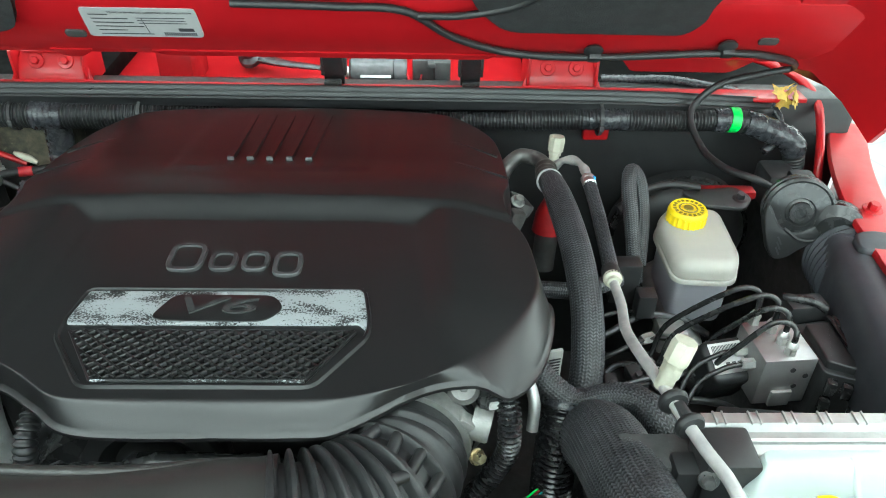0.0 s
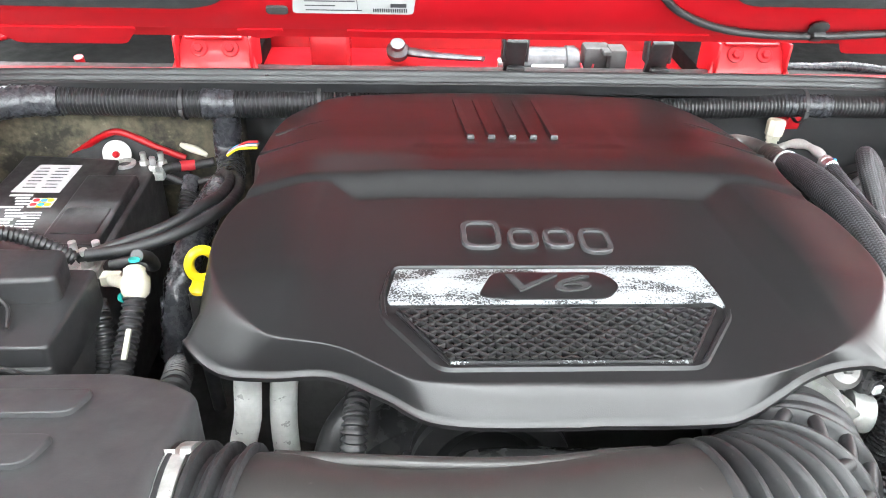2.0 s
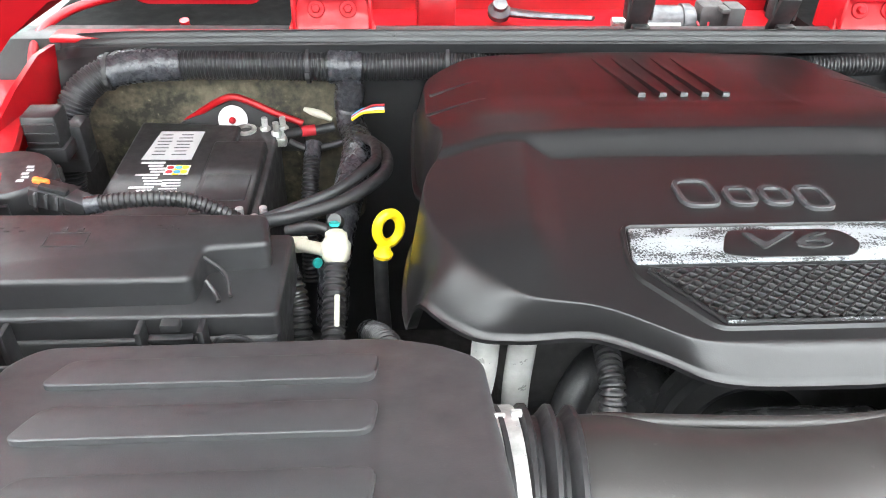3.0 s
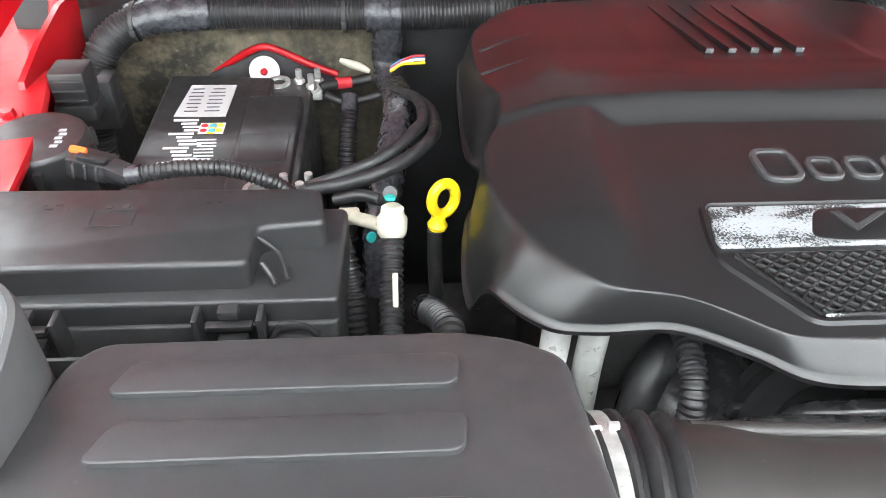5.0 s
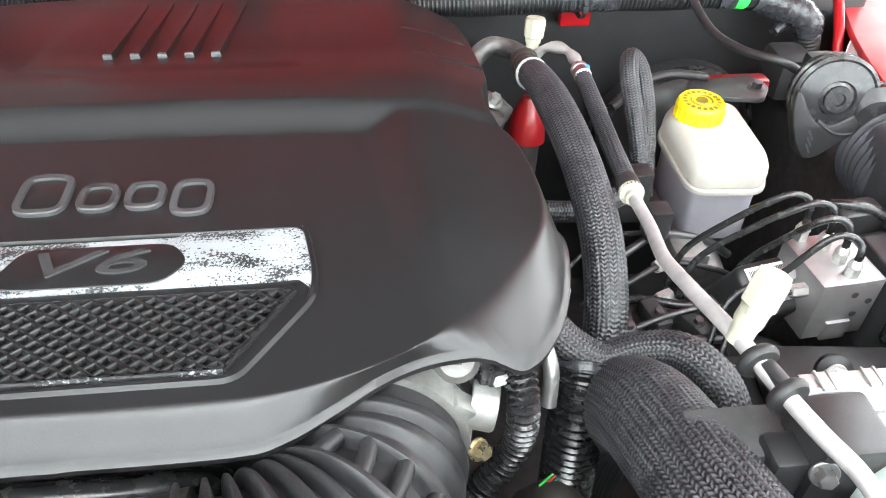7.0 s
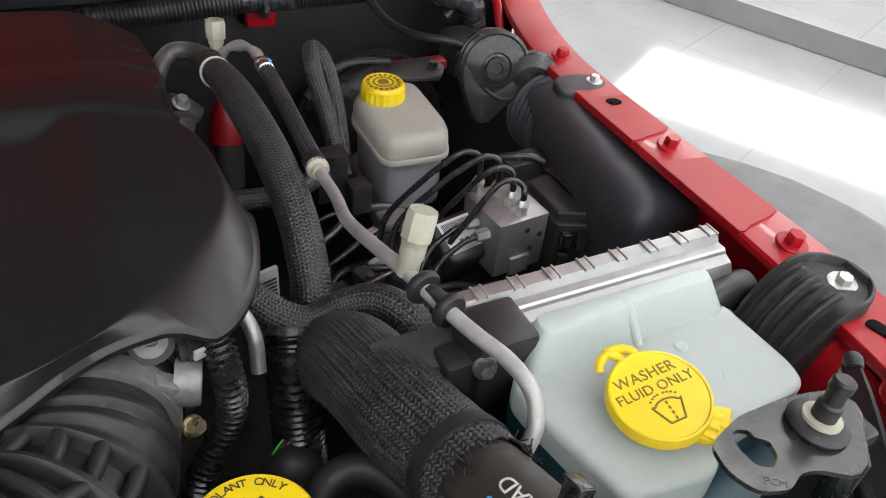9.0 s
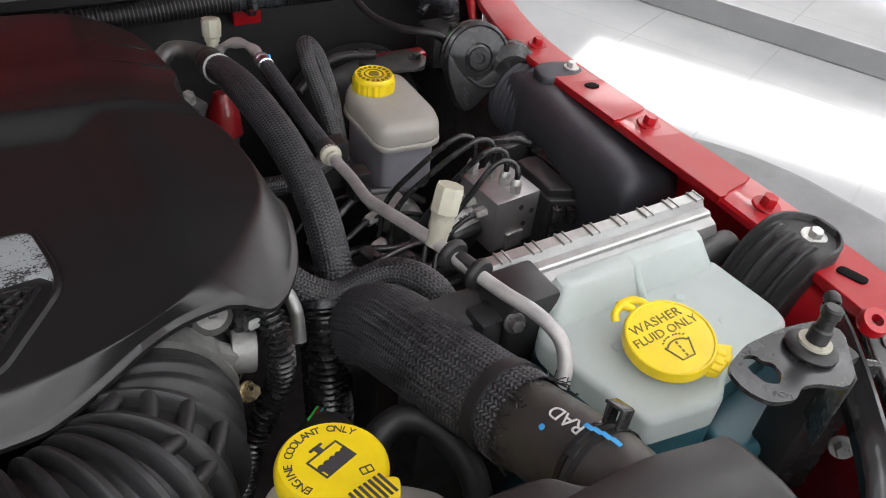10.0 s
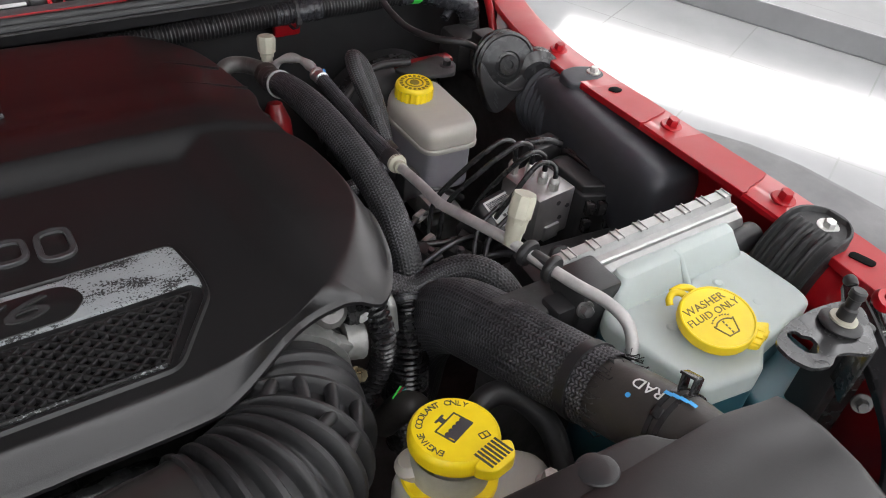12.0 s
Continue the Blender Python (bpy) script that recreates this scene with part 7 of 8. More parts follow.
for x, y, z in ((0.556, 0.418, 1.005), (0.505, 0.435, 1.0)):
    bm = bmesh.new()
    lathe(bm, [(0, 0), (0.010, 0), (0.012, 0.003), (0.012, 0.008), (0.008, 0.011), (0, 0.011)], (x, y, z), (-0.3, -1, 0.6), 22)
    mount = part("mount", bm, RUBBER, sh, "round rubber mount")
    bm = bmesh.new()
    hexbolt(bm, Vector((x, y, z)) + Vector((-0.3, -1, 0.6)).normalized() * 0.011, (-0.3, -1, 0.6), 0.005, 0.004, 0.007)
    part("bolt", bm, ZINC, mount)

# ---- radiator top ----
rd = thing("radiator", (0.48, 0.325, 0.75), "radiator top with a folded aluminium edge and clip tabs", "radiator")
bm = bmesh.new()
rbox(bm, (0.46, 0.33, 0.93), (0.23, 0.03, 0.33), 0.003)
part("core", bm, DEEP, rd)
bm = bmesh.new()
loft(bm, [[Vector((x, y, z)) for y, z in ((0.346, 1.06), (0.346, 1.1125), (0.345, 1.114), (0.3365, 1.114), (0.3355, 1.112), (0.3335, 1.1085), (0.328, 1.1085), (0.3265, 1.1075), (0.3255, 1.1055), (0.323, 1.1045), (0.3195, 1.1030), (0.3170, 1.0990), (0.3160, 1.093), (0.3160, 1.06))] for x in (0.398, 0.45, 0.52, 0.578)])
bmesh.ops.recalc_face_normals(bm, faces=bm.faces)
part("top_edge", bm, STRIP, rd, "bright folded aluminium edge", sharp=25)
for k in range(8):
    x = 0.409 + k * 0.0235
    bm = bmesh.new()
    for dx in (-0.0030, 0.0030):
        rbox(bm, (x + dx, 0.3405, 1.1143), (0.0015, 0.0115, 0.0022), 0.0006)
    rbox(bm, (x, 0.3405, 1.1142), (0.0050, 0.0100, 0.0008), 0.0003)
    part("clip_tab", bm, STRIP, rd)
bm = bmesh.new()
rbox(bm, (0.408, 0.318, 1.088), (0.036, 0.034, 0.05), 0.003)
rbox(bm, (0.400, 0.316, 1.05), (0.05, 0.02, 0.10), 0.003)
part("end_bracket", bm, PLASTIC, rd, "black end bracket")
bm = bmesh.new()
hexbolt(bm, (0.3925, 0.3005, 1.102), (-0.25, -1, 0.35), 0.0046, 0.005, 0.0066)
part("bolt", bm, DULLZINC, rd)
bm = bmesh.new()
rbox(bm, (0.56, 0.352, 1.085), (0.05, 0.02, 0.02), 0.003)
part("side_foam", bm, MATTE, rd)

# ---- washer tank ----
wt = thing("washer_tank", (0.48, 0.26, 0.9), "milky washer tank half full of blue fluid, yellow cap", "washer tank")
LOWT = corner_outline([(0.412, 0.300), (0.4030, 0.288), (0.4040, 0.272), (0.4160, 0.2105), (0.4640, 0.2035), (0.4760, 0.2130), (0.486, 0.220), (0.552, 0.2305), (0.557, 0.245), (0.557, 0.300), (0.420, 0.302)], 0.007)
TOPLOW = corner_outline([(0.4145, 0.2885), (0.481, 0.2885), (0.487, 0.2900), (0.553, 0.2905), (0.5565, 0.3155), (0.417, 0.3155)], 0.008, 4)
TOPHIGH = corner_outline([(0.4275, 0.3010), (0.481, 0.3015), (0.487, 0.3035), (0.5440, 0.3035), (0.5470, 0.3145), (0.4290, 0.3145)], 0.006, 4)
SKIRTT = corner_outline([(0.470, 0.190), (0.520, 0.184), (0.556, 0.190), (0.556, 0.240), (0.480, 0.240)], 0.010)


def ccw(o):
    a = sum(p.x * q.y - p.y * q.x for p, q in zip(o, o[1:] + o[:1]))
    return o if a > 0 else o[::-1]


def tank_tilt(x, y):
    return (0.26 - y) * 0.05


bm = bmesh.new()
slab(bm, ccw(LOWT), 1.0800, 1.0965, 0.0042, seg=6, fz=tank_tilt)
part("body", bm, TANK, wt)
bm = bmesh.new()
slab(bm, ccw(LOWT), 0.93, 1.0798, 0.0002, seg=1)
part("filled_body", bm, TANKFULL, wt, "lower tank wall with blue fluid behind it")
bm = bmesh.new()
rise = [(0.0, 1.06), (0.0, 1.086), (0.12, 1.0945), (0.30, 1.0985), (0.62, 1.1055), (0.88, 1.1115), (1.0, 1.1132)]
loft(bm, [[Vector((*a.lerp(b, k), z)) for a, b in zip(TOPLOW, TOPHIGH)] for k, z in rise])
loft(bm, [[Vector((*p, z)) for p in inset(ccw(TOPHIGH), d)] for d, z in ((0.0, 1.1132), (0.0025, 1.1142))], cap0=False)
bmesh.ops.recalc_face_normals(bm, faces=bm.faces)
part("shoulder", bm, TANK, wt)
bm = bmesh.new()
slab(bm, ccw(SKIRTT), 0.93, 1.060, 0.006, seg=4)
part("front_lobe", bm, TANKFULL, wt)
bm = bmesh.new()
slab(bm, inset(ccw(LOWT), 0.0025), 0.935, 1.0790, 0.001)
part("fluid", bm, FLUID, wt, "blue-green washer fluid")
bm = bmesh.new()
tube(bm, [(0.483, 0.308, 1.1125), (0.4835, 0.302, 1.1110), (0.4840, 0.296, 1.1035), (0.4845, 0.288, 1.0950)], 0.0025, 10)
part("moulding", bm, TANK, wt)
for x, y in ((0.50, 0.262), (0.515, 0.25), (0.505, 0.278), (0.44, 0.262)):
    bm = bmesh.new()
    lathe(bm, [(0, 0.0012), (0.003, 0.001), (0.0045, 0)], (x, y, 1.0962), (0, 0, 1), 14)
    part("dimple", bm, TANK, wt)
CAPM = Matrix.Translation((0.4595, 0.2455, 1.103)) @ Euler((radians(6), radians(-8), 0)).to_matrix().to_4x4() @ Matrix.Scale(0.83, 4)
bm = bmesh.new()
lathe(bm, [(0.019, -0.012), (0.019, 0.008)], CAPM.translation, CAPM.to_3x3() @ UP, 32)
part("neck", bm, TANK, wt)
bm = bmesh.new()
tmp = lathe(bmesh.new(), [(0.0285, 0.004), (0.0312, 0.005), (0.0315, 0.011), (0.0305, 0.0138), (0.0292, 0.0142), (0.0284, 0.0134), (0.0, 0.0134)], (0, 0, 0), (0, 0, 1), 48)
absorb(bm, tmp, CAPM)
bmesh.ops.recalc_face_normals(bm, faces=bm.faces)
wcap = part("cap", bm, YELLOW, wt, "yellow hinged cap with embossed words")
bm = bmesh.new()
tmp = bmesh.new()
slab(tmp, corner_outline([(0.024, -0.034), (0.036, -0.024), (0.022, -0.014), (0.012, -0.024)], 0.003), 0.003, 0.009, 0.002)
slab(tmp, corner_outline([(0.005, -0.030), (0.012, -0.036), (0.032, -0.030), (0.020, -0.016)], 0.003), 0.002, 0.008, 0.002)
for k in range(3):
    slab(tmp, [Vector((0.012 + k * 0.006, -0.036 + k * 0.0035)), Vector((0.016 + k * 0.006, -0.033 + k * 0.0035)), Vector((0.012 + k * 0.006, -0.027 + k * 0.0035)), Vector((0.008 + k * 0.006, -0.030 + k * 0.0035))], 0.004, 0.0095, 0.001)
absorb(bm, tmp, CAPM)
bmesh.ops.recalc_face_normals(bm, faces=bm.faces)
part("thumb_tab", bm, YELLOW, wcap)
bm = bmesh.new()
tmp = bmesh.new()
tube(tmp, [(-0.004, 0.029, 0.009), (-0.006, 0.0345, 0.010), (-0.011, 0.038, 0.010), (-0.017, 0.036, 0.008), (-0.019, 0.032, 0.005)], 0.0030, 12)
tube(tmp, [(0.006, 0.029, 0.009), (0.004, 0.0345, 0.010), (-0.002, 0.039, 0.010), (-0.011, 0.040, 0.009)], 0.0030, 12)
absorb(bm, tmp, CAPM)
bmesh.ops.recalc_face_normals(bm, faces=bm.faces)
part("hinge_hook", bm, YELLOW, wcap)
LT = CAPM @ Matrix.Translation((0, 0, 0.0136)) @ Matrix.Rotation(radians(-2), 4, "Z")
bm = bmesh.new()
letters(bm, "WASHER", 0.0100, LT @ Matrix.Translation((-0.001, 0.0145, 0)), 0.0003, 1.06)
letters(bm, "FLUID ONLY", 0.0092, LT @ Matrix.Translation((0.000, 0.0048, 0)), 0.0003, 1.02)
part("lettering", bm, EMBOSS, wcap, "dark raised words")
bm = bmesh.new()
fan = [(-0.010, -0.006), (-0.005, -0.0185), (0.005, -0.0185), (0.010, -0.006)]
arc = [(0.010 * math.cos(a) * 1.0, -0.011 + 0.0075 * math.sin(a)) for a in [math.pi * (0.2 + 0.6 * k / 8) for k in range(9)]]
for a, b in ((fan[0], fan[1]), (fan[1], fan[2]), (fan[2], fan[3])):
    tube(bm, [LT @ Vector((*a, 0.0002)), LT @ Vector(((a[0] + b[0]) / 2, (a[1] + b[1]) / 2, 0.0002)), LT @ Vector((*b, 0.0002))], 0.00055, 6, n=1)
tube(bm, [LT @ Vector((*q, 0.0002)) for q in [(0.010, -0.006)] + arc + [(-0.010, -0.006)]], 0.00055, 6, n=2)
for k in range(4):
    bar(bm, LT, 0, -0.0165 + 0.0035 * k, 0.0012, 0.0020, 0.0006)
for s in (1, -1):
    for k in range(4):
        bar(bm, LT, s * (0.002 + 0.0022 * k), 0.0002 - 0.0006 * k * k * 0.5, 0.0014, 0.0009, 0.0006)
part("symbol", bm, EMBOSS, wcap, "windscreen washer symbol")

# ---- coolant reservoir ----
cr = thing("coolant_reservoir", (0.26, 0.25, 0.95), "milky coolant reservoir with a yellow pressure cap", "reservoir")
CM = Matrix.Translation((0.2625, 0.2635, 1.080)) @ Euler((radians(-7), radians(4), 0)).to_matrix().to_4x4()


def cap_lathe(profile, seg=44, wob=None):
    return absorb(bmesh.new(), lathe(bmesh.new(), profile, (0, 0, 0), (0, 0, 1), seg, wob), CM)


bm = cap_lathe([(0.0, 0.0050), (0.0262, 0.0050), (0.0274, 0.006), (0.0276, 0.0115), (0.0268, 0.0145), (0.0252, 0.0162), (0, 0.0162)])
tmp = bmesh.new()
slab(tmp, corner_outline([(0.004, -0.0300), (0.016, -0.0345), (0.031, -0.0240), (0.0315, -0.0100), (0.020, -0.0120)], 0.005), 0.009, 0.0164, 0.0012)
absorb(bm, tmp, CM @ Matrix.Rotation(radians(-24), 4, "Z"))
ccap = part("cap", bm, YELLOW, cr, "yellow pressure cap with black print")
part("retaining_ring", cap_lathe([(0.0235, -0.0225), (0.0295, -0.0225), (0.0303, -0.0205), (0.0295, -0.0185), (0.0235, -0.0185), (0.0235, -0.0225)]), YELLOW, cr, "yellow retaining ring")
part("neck", cap_lathe([(0.0235, -0.034), (0.0240, -0.016), (0.0245, -0.009), (0.0245, 0.0)]), CREAM, cr, "white filler neck")
bm = bmesh.new()
slab(bm, corner_outline([(0.222, 0.20), (0.30, 0.19), (0.325, 0.245), (0.295, 0.27), (0.230, 0.285)], 0.016), 0.94, 1.062, 0.014, seg=4)
lathe(bm, [(0, 0), (0.011, 0), (0.012, 0.012), (0.008, 0.016), (0, 0.016)], (0.2460, 0.271, 1.056), (-0.3, 0.3, 1), 20)
part("body", bm, MILK, cr)
bm = bmesh.new()
word = "ENGINE COOLANT ONLY"
for k, ch in enumerate(word):
    a = radians(203 - k * 9.8)
    R = 0.0207
    if ch != " ":
        letters(bm, ch, 0.0060, CM @ Matrix.Rotation(radians(12), 4, "Z") @ Matrix.Translation((R * math.cos(a), R * math.sin(a), 0.0164)) @ Matrix.Rotation(a - math.pi / 2, 4, "Z"), 0.00015)
part("lettering", bm, INK, ccap, "black printed words round the rim")
CT = CM @ Matrix.Translation((0.0, 0.001, 0.0163)) @ Matrix.Rotation(radians(22), 4, "Z")
bm = bmesh.new()
for x, y, w, h in ((0, -0.0065, 0.020, 0.0010), (0, 0.0065, 0.020, 0.0010), (-0.0096, 0, 0.0010, 0.013), (0.0096, 0, 0.0010, 0.013), (0.001, -0.0040, 0.018, 0.0060), (0.0, 0.0085, 0.0035, 0.004), (0, 0.0105, 0.008, 0.0014)):
    bar(bm, CT, x, y, w, h, 0.0003)
for k in range(5):
    tmp = lathe(bmesh.new(), [(0, 0), (0.0021, 0), (0.0021, 0.0003), (0, 0.0003)], (-0.0072 + k * 0.0038, -0.0008, 0), (0, 0, 1), 14)
    absorb(bm, tmp, CT)
part("symbol", bm, INK, ccap, "black coolant symbol")
bm = bmesh.new()
for x, y, w, h in ((0.014, -0.0105, 0.006, 0.0006), (0.014, -0.0145, 0.006, 0.0006), (0.011, -0.0125, 0.0006, 0.004), (0.017, -0.0125, 0.0006, 0.004), (0.014, -0.0125, 0.0006, 0.004)):
    bar(bm, CM @ Matrix.Translation((0, 0, 0.0163)), x - 0.002, y, w, h, 0.0003)
part("book_sign", bm, INK, ccap, "small black book sign")
for k in range(7):
    bm, tmp = bmesh.new(), bmesh.new()
    bmesh.ops.create_cube(tmp, size=1)
    absorb(bm, tmp, CM @ Matrix.Rotation(radians(-24), 4, "Z") @ Matrix.Translation((0.0115 + 0.0023 * k, -0.0255 + 0.0018 * k, 0.0165)) @ Matrix.Rotation(radians(-52), 4, "Z") @ Matrix.Diagonal((0.0135, 0.0015, 0.0003, 1)))
    part("stripe", bm, INK, ccap)
bm = bmesh.new()
tube(bm, [(0.292, 0.272, 1.03), (0.300, 0.290, 1.055), (0.318, 0.295, 1.062), (0.335, 0.285, 1.058), (0.345, 0.262, 1.045), (0.345, 0.24, 1.02)], 0.0085, 16)
solid("overflow_hose", bm, RUBBER, "black overflow hose curving behind the reservoir", "hose", at=(0.32, 0.28, 1.03))
bm = bmesh.new()
hexbolt(bm, (0.305, 0.222, 1.066), (0, 0, 1), 0.005, 0.010, 0.008)
solid("bolt", bm, ZINC, "small bolt in front of the reservoir", "bolt", at=(0.305, 0.222, 1.06))

# ---- front shroud ----
sd = thing("radiator_shroud", (0.33, 0.1, 1.0), "smooth black plastic radiator shroud with a push clip", "shroud")
bm = bmesh.new()
slab(bm, corner_outline([(0.19, 0.10), (0.36, 0.10), (0.362, 0.170), (0.3400, 0.1765), (0.3335, 0.1800), (0.3255, 0.1885), (0.3140, 0.1915), (0.19, 0.199)], 0.004), 1.085, 1.1440, 0.0025)
part("rear_flange", bm, SHROUD, sd)
bm = bmesh.new()
loops = []
for k in range(121):
    x = 0.19 + 0.238 * k / 120
    yr = 0.1775 - 0.007 * sstep(0.36, 0.41, x)
    fall = max(0.0, (x - 0.404) / 0.024)
    drop = 0.085 * (1 - math.sqrt(max(0.0, 1 - min(1.0, fall) ** 2)))
    top = 1.1458 - drop
    yr -= 0.014 * fall ** 2
    lp = [Vector((x, yr, top - 0.07)), Vector((x, yr, top - 0.0035)), Vector((x, yr - 0.0006, top - 0.0012)), Vector((x, yr - 0.003, top)), Vector((x, yr - 0.012, top + 0.0022)), Vector((x, yr - 0.028, top + 0.0030)),
          Vector((x, yr - 0.05, top + 0.0005)), Vector((x, yr - 0.08, top - 0.009)), Vector((x, yr - 0.12, top - 0.03)), Vector((x, yr - 0.16, top - 0.06)), Vector((x, yr - 0.16, top - 0.09))]
    loops.append(lp)
loft(bm, loops)
bmesh.ops.recalc_face_normals(bm, faces=bm.faces)
part("panel", bm, SHROUD, sd)
bm = bmesh.new()
lathe(bm, [(0, 0.0020), (0.005, 0.0019), (0.0090, 0.0016), (0.0106, 0.0010), (0.0112, 0.0), (0, 0.0)][::-1], (0.2875, 0.1845, 1.1436), (0, 0.22, 1), 28)
part("push_clip", bm, PLASTIC, sd, "round black push clip")
# ---- bracket with stud ----
pb = thing("latch_bracket", (0.465, 0.18, 1.06), "black painted steel bracket with a rubber-topped stud", "bracket")
PB = corner_outline([(0.4285, 0.1930), (0.4260, 0.1800), (0.4310, 0.1685), (0.4440, 0.1645), (0.4520, 0.1690), (0.4620, 0.1665), (0.4720, 0.1580), (0.4830, 0.1620), (0.5040, 0.1850), (0.4960, 0.1960), (0.4740, 0.1995), (0.4490, 0.1995)], 0.005)
KH = corner_outline([(0.4395, 0.1935), (0.4375, 0.1860), (0.4385, 0.1780), (0.4440, 0.1745), (0.4500, 0.1780), (0.4520, 0.1850), (0.4475, 0.1885), (0.4480, 0.1920), (0.4440, 0.1945)], 0.002, 3)


def holed_plate(outer, hole, z0, z1, n=96):
    """A plate with one hole: both outlines taken at equal angles about the hole's middle."""
    c = sum((Vector(p[:2]) for p in hole), Vector((0, 0))) / len(hole)

    def at(o, a):
        d = Vector((math.cos(a), math.sin(a)))
        best = 0.0
        for p, q in zip(o, o[1:] + o[:1]):
            e = q - p
            den = d.x * e.y - d.y * e.x
            if abs(den) > 1e-12:
                w = p - c
                s, u = (w.x * e.y - w.y * e.x) / den, (w.x * d.y - w.y * d.x) / den
                if -1e-6 <= u <= 1 + 1e-6 and s > best:
                    best = s
        return c + d * best

    ang = [2 * math.pi * k / n for k in range(n)]
    out, hol = [at(outer, a) for a in ang], [at(hole, a) for a in ang]
    tmp = bmesh.new()
    rings = [[Vector((*p, z)) for p in o] for o, z in ((hol, z0), (hol, z1), (out, z1), (out, z0), (hol, z0))]
    vs = [[tmp.verts.new(p) for p in r] for r in rings[:4]]
    vs.append(vs[0])
    for a, b in zip(vs, vs[1:]):
        for i in range(n):
            tmp.faces.new((a[i], a[(i + 1) % n], b[(i + 1) % n], b[i]))
    bmesh.ops.recalc_face_normals(tmp, faces=tmp.faces)
    return tmp


bm = holed_plate(PB, KH, 1.1515, 1.1540)
rbox(bm, (0.493, 0.172, 1.126), (0.030, 0.0025, 0.052), 0.001, turn=(0, 0, 47))
plate_b = part("plate", bm, PAINTSTEEL, pb)
bm = bmesh.new()
letters(bm, "PCM", 0.0045, Matrix.Translation((0.4400, 0.1695, 1.1541)) @ Matrix.Rotation(radians(-35), 4, "Z"), 0.0002)
part("lettering", bm, DARKSTEEL, plate_b, "stamped letters")
part("washer", lathe(bmesh.new(), [(0.005, 0), (0.0125, 0), (0.0130, 0.0015), (0.011, 0.0035), (0.009, 0.004), (0.005, 0.004)], (0.476, 0.183, 1.1545), (0.1, 0, 1), 32), RUBBER, pb)
part("collar", lathe(bmesh.new(), [(0.004, 0), (0.0082, 0), (0.0082, 0.002), (0.004, 0.002)], (0.4765, 0.183, 1.1580), (0.1, 0, 1), 28), CREAM, pb, "pale plastic collar")
part("stud", lathe(bmesh.new(), [(0, 0), (0.0052, 0), (0.0052, 0.007), (0.0040, 0.008), (0.0040, 0.014), (0.0048, 0.015), (0.0048, 0.019), (0.0038, 0.020), (0, 0.020)], (0.477, 0.183, 1.160), (0.12, 0.05, 1), 24), RUBBER, pb, "black stud")
hb = thing("hood_stop", (0.52, 0.17, 1.05), "black curved steel lever beside the grille", "lever")
bm = bmesh.new()
line = smooth_line([(0.539, 0.210, 1.1395), (0.529, 0.197, 1.1385), (0.512, 0.173, 1.136), (0.496, 0.148, 1.129), (0.488, 0.133, 1.121), (0.480, 0.121, 1.112), (0.469, 0.110, 1.10), (0.454, 0.101, 1.088), (0.440, 0.095, 1.07)], 8)
loops = []
for k, p in enumerate(line):
    w = 0.40 + 0.28 * sstep(0, 12, k)
    loops.append([p + Vector(d) * w for d in ((-0.0120, 0.006, -0.016), (-0.0115, 0.006, -0.007), (-0.0085, 0.004, -0.0035), (-0.003, 0.0015, -0.0010), (0.0005, 0, 0.0012), (0.0030, -0.0015, 0.0030), (0.0058, -0.003, 0.0024), (0.0070, -0.0035, -0.001), (0.0062, -0.003, -0.012))])
loft(bm, loops)
bmesh.ops.recalc_face_normals(bm, faces=bm.faces)
part("arm", bm, GLOSSBLACK, hb)
bm = bmesh.new()
lathe(bm, [(0, -0.004), (0.0038, -0.004), (0.0046, -0.002), (0.0046, 0.002), (0.0036, 0.004), (0, 0.004)], (0.5395, 0.2105, 1.1385), (0.6, 0.75, 0.1), 20)
part("end_cap", bm, RUBBER, hb, "black rubber end")

fp = thing("front_bracket", (0.57, 0.15, 1.05), "dark steel support plate bolted to the body front", "bracket")
bm = bmesh.new()
slab(bm, corner_outline([(0.502, 0.130), (0.50, 0.06), (0.62, 0.06), (0.612, 0.17), (0.585, 0.202), (0.566, 0.204)], 0.008), 1.116, 1.122, 0.002)
part("plate", bm, PAINTSTEEL, fp)
bm = bmesh.new()
slab(bm, corner_outline([(0.532, 0.146), (0.507, 0.122), (0.483, 0.108), (0.456, 0.097), (0.436, 0.091), (0.446, 0.055), (0.600, 0.055), (0.600, 0.135), (0.565, 0.146)], 0.006), 1.090, 1.096, 0.002)
part("lower_plate", bm, PAINTSTEEL, fp)
bm = bmesh.new()
tube(bm, [(0.560, 0.142, 1.097), (0.535, 0.122, 1.097), (0.512, 0.104, 1.097), (0.490, 0.088, 1.097), (0.475, 0.070, 1.097)], 0.0035, 10, squash=0.6)
part("pressed_bead", bm, PAINTSTEEL, fp)
for x, y in ((0.567, 0.177), (0.534, 0.145)):
    bm = bmesh.new()
    hexbolt(bm, (x, y, 1.122), (-0.1, -0.2, 1), 0.0062, 0.0065, 0.0115, 0.002)
    part("bolt", bm, DULLZINC, fp, "zinc plated flange bolt")
bm = bmesh.new()
lathe(bm, [(0.0035, 0), (0.008, 0), (0.0085, 0.003), (0.0075, 0.007), (0.0035, 0.007), (0.0035, 0.0)], (0.545, 0.189, 1.136), (-0.2, -0.4, 1), 24)
solid("bushing", bm, RED, "small red painted bush beside the lever", "bush", at=(0.545, 0.189, 1.13))
bm = bmesh.new()
rbox(bm, (0.596, 0.170, 0.995), (0.04, 0.10, 0.10), 0.006)
rs = thing("radiator_support", (0.575, 0.17, 1.0), "red painted radiator support below the brackets", "support")
part("panel", bm, RED_INNER, rs)
bm = bmesh.new()
loops = []
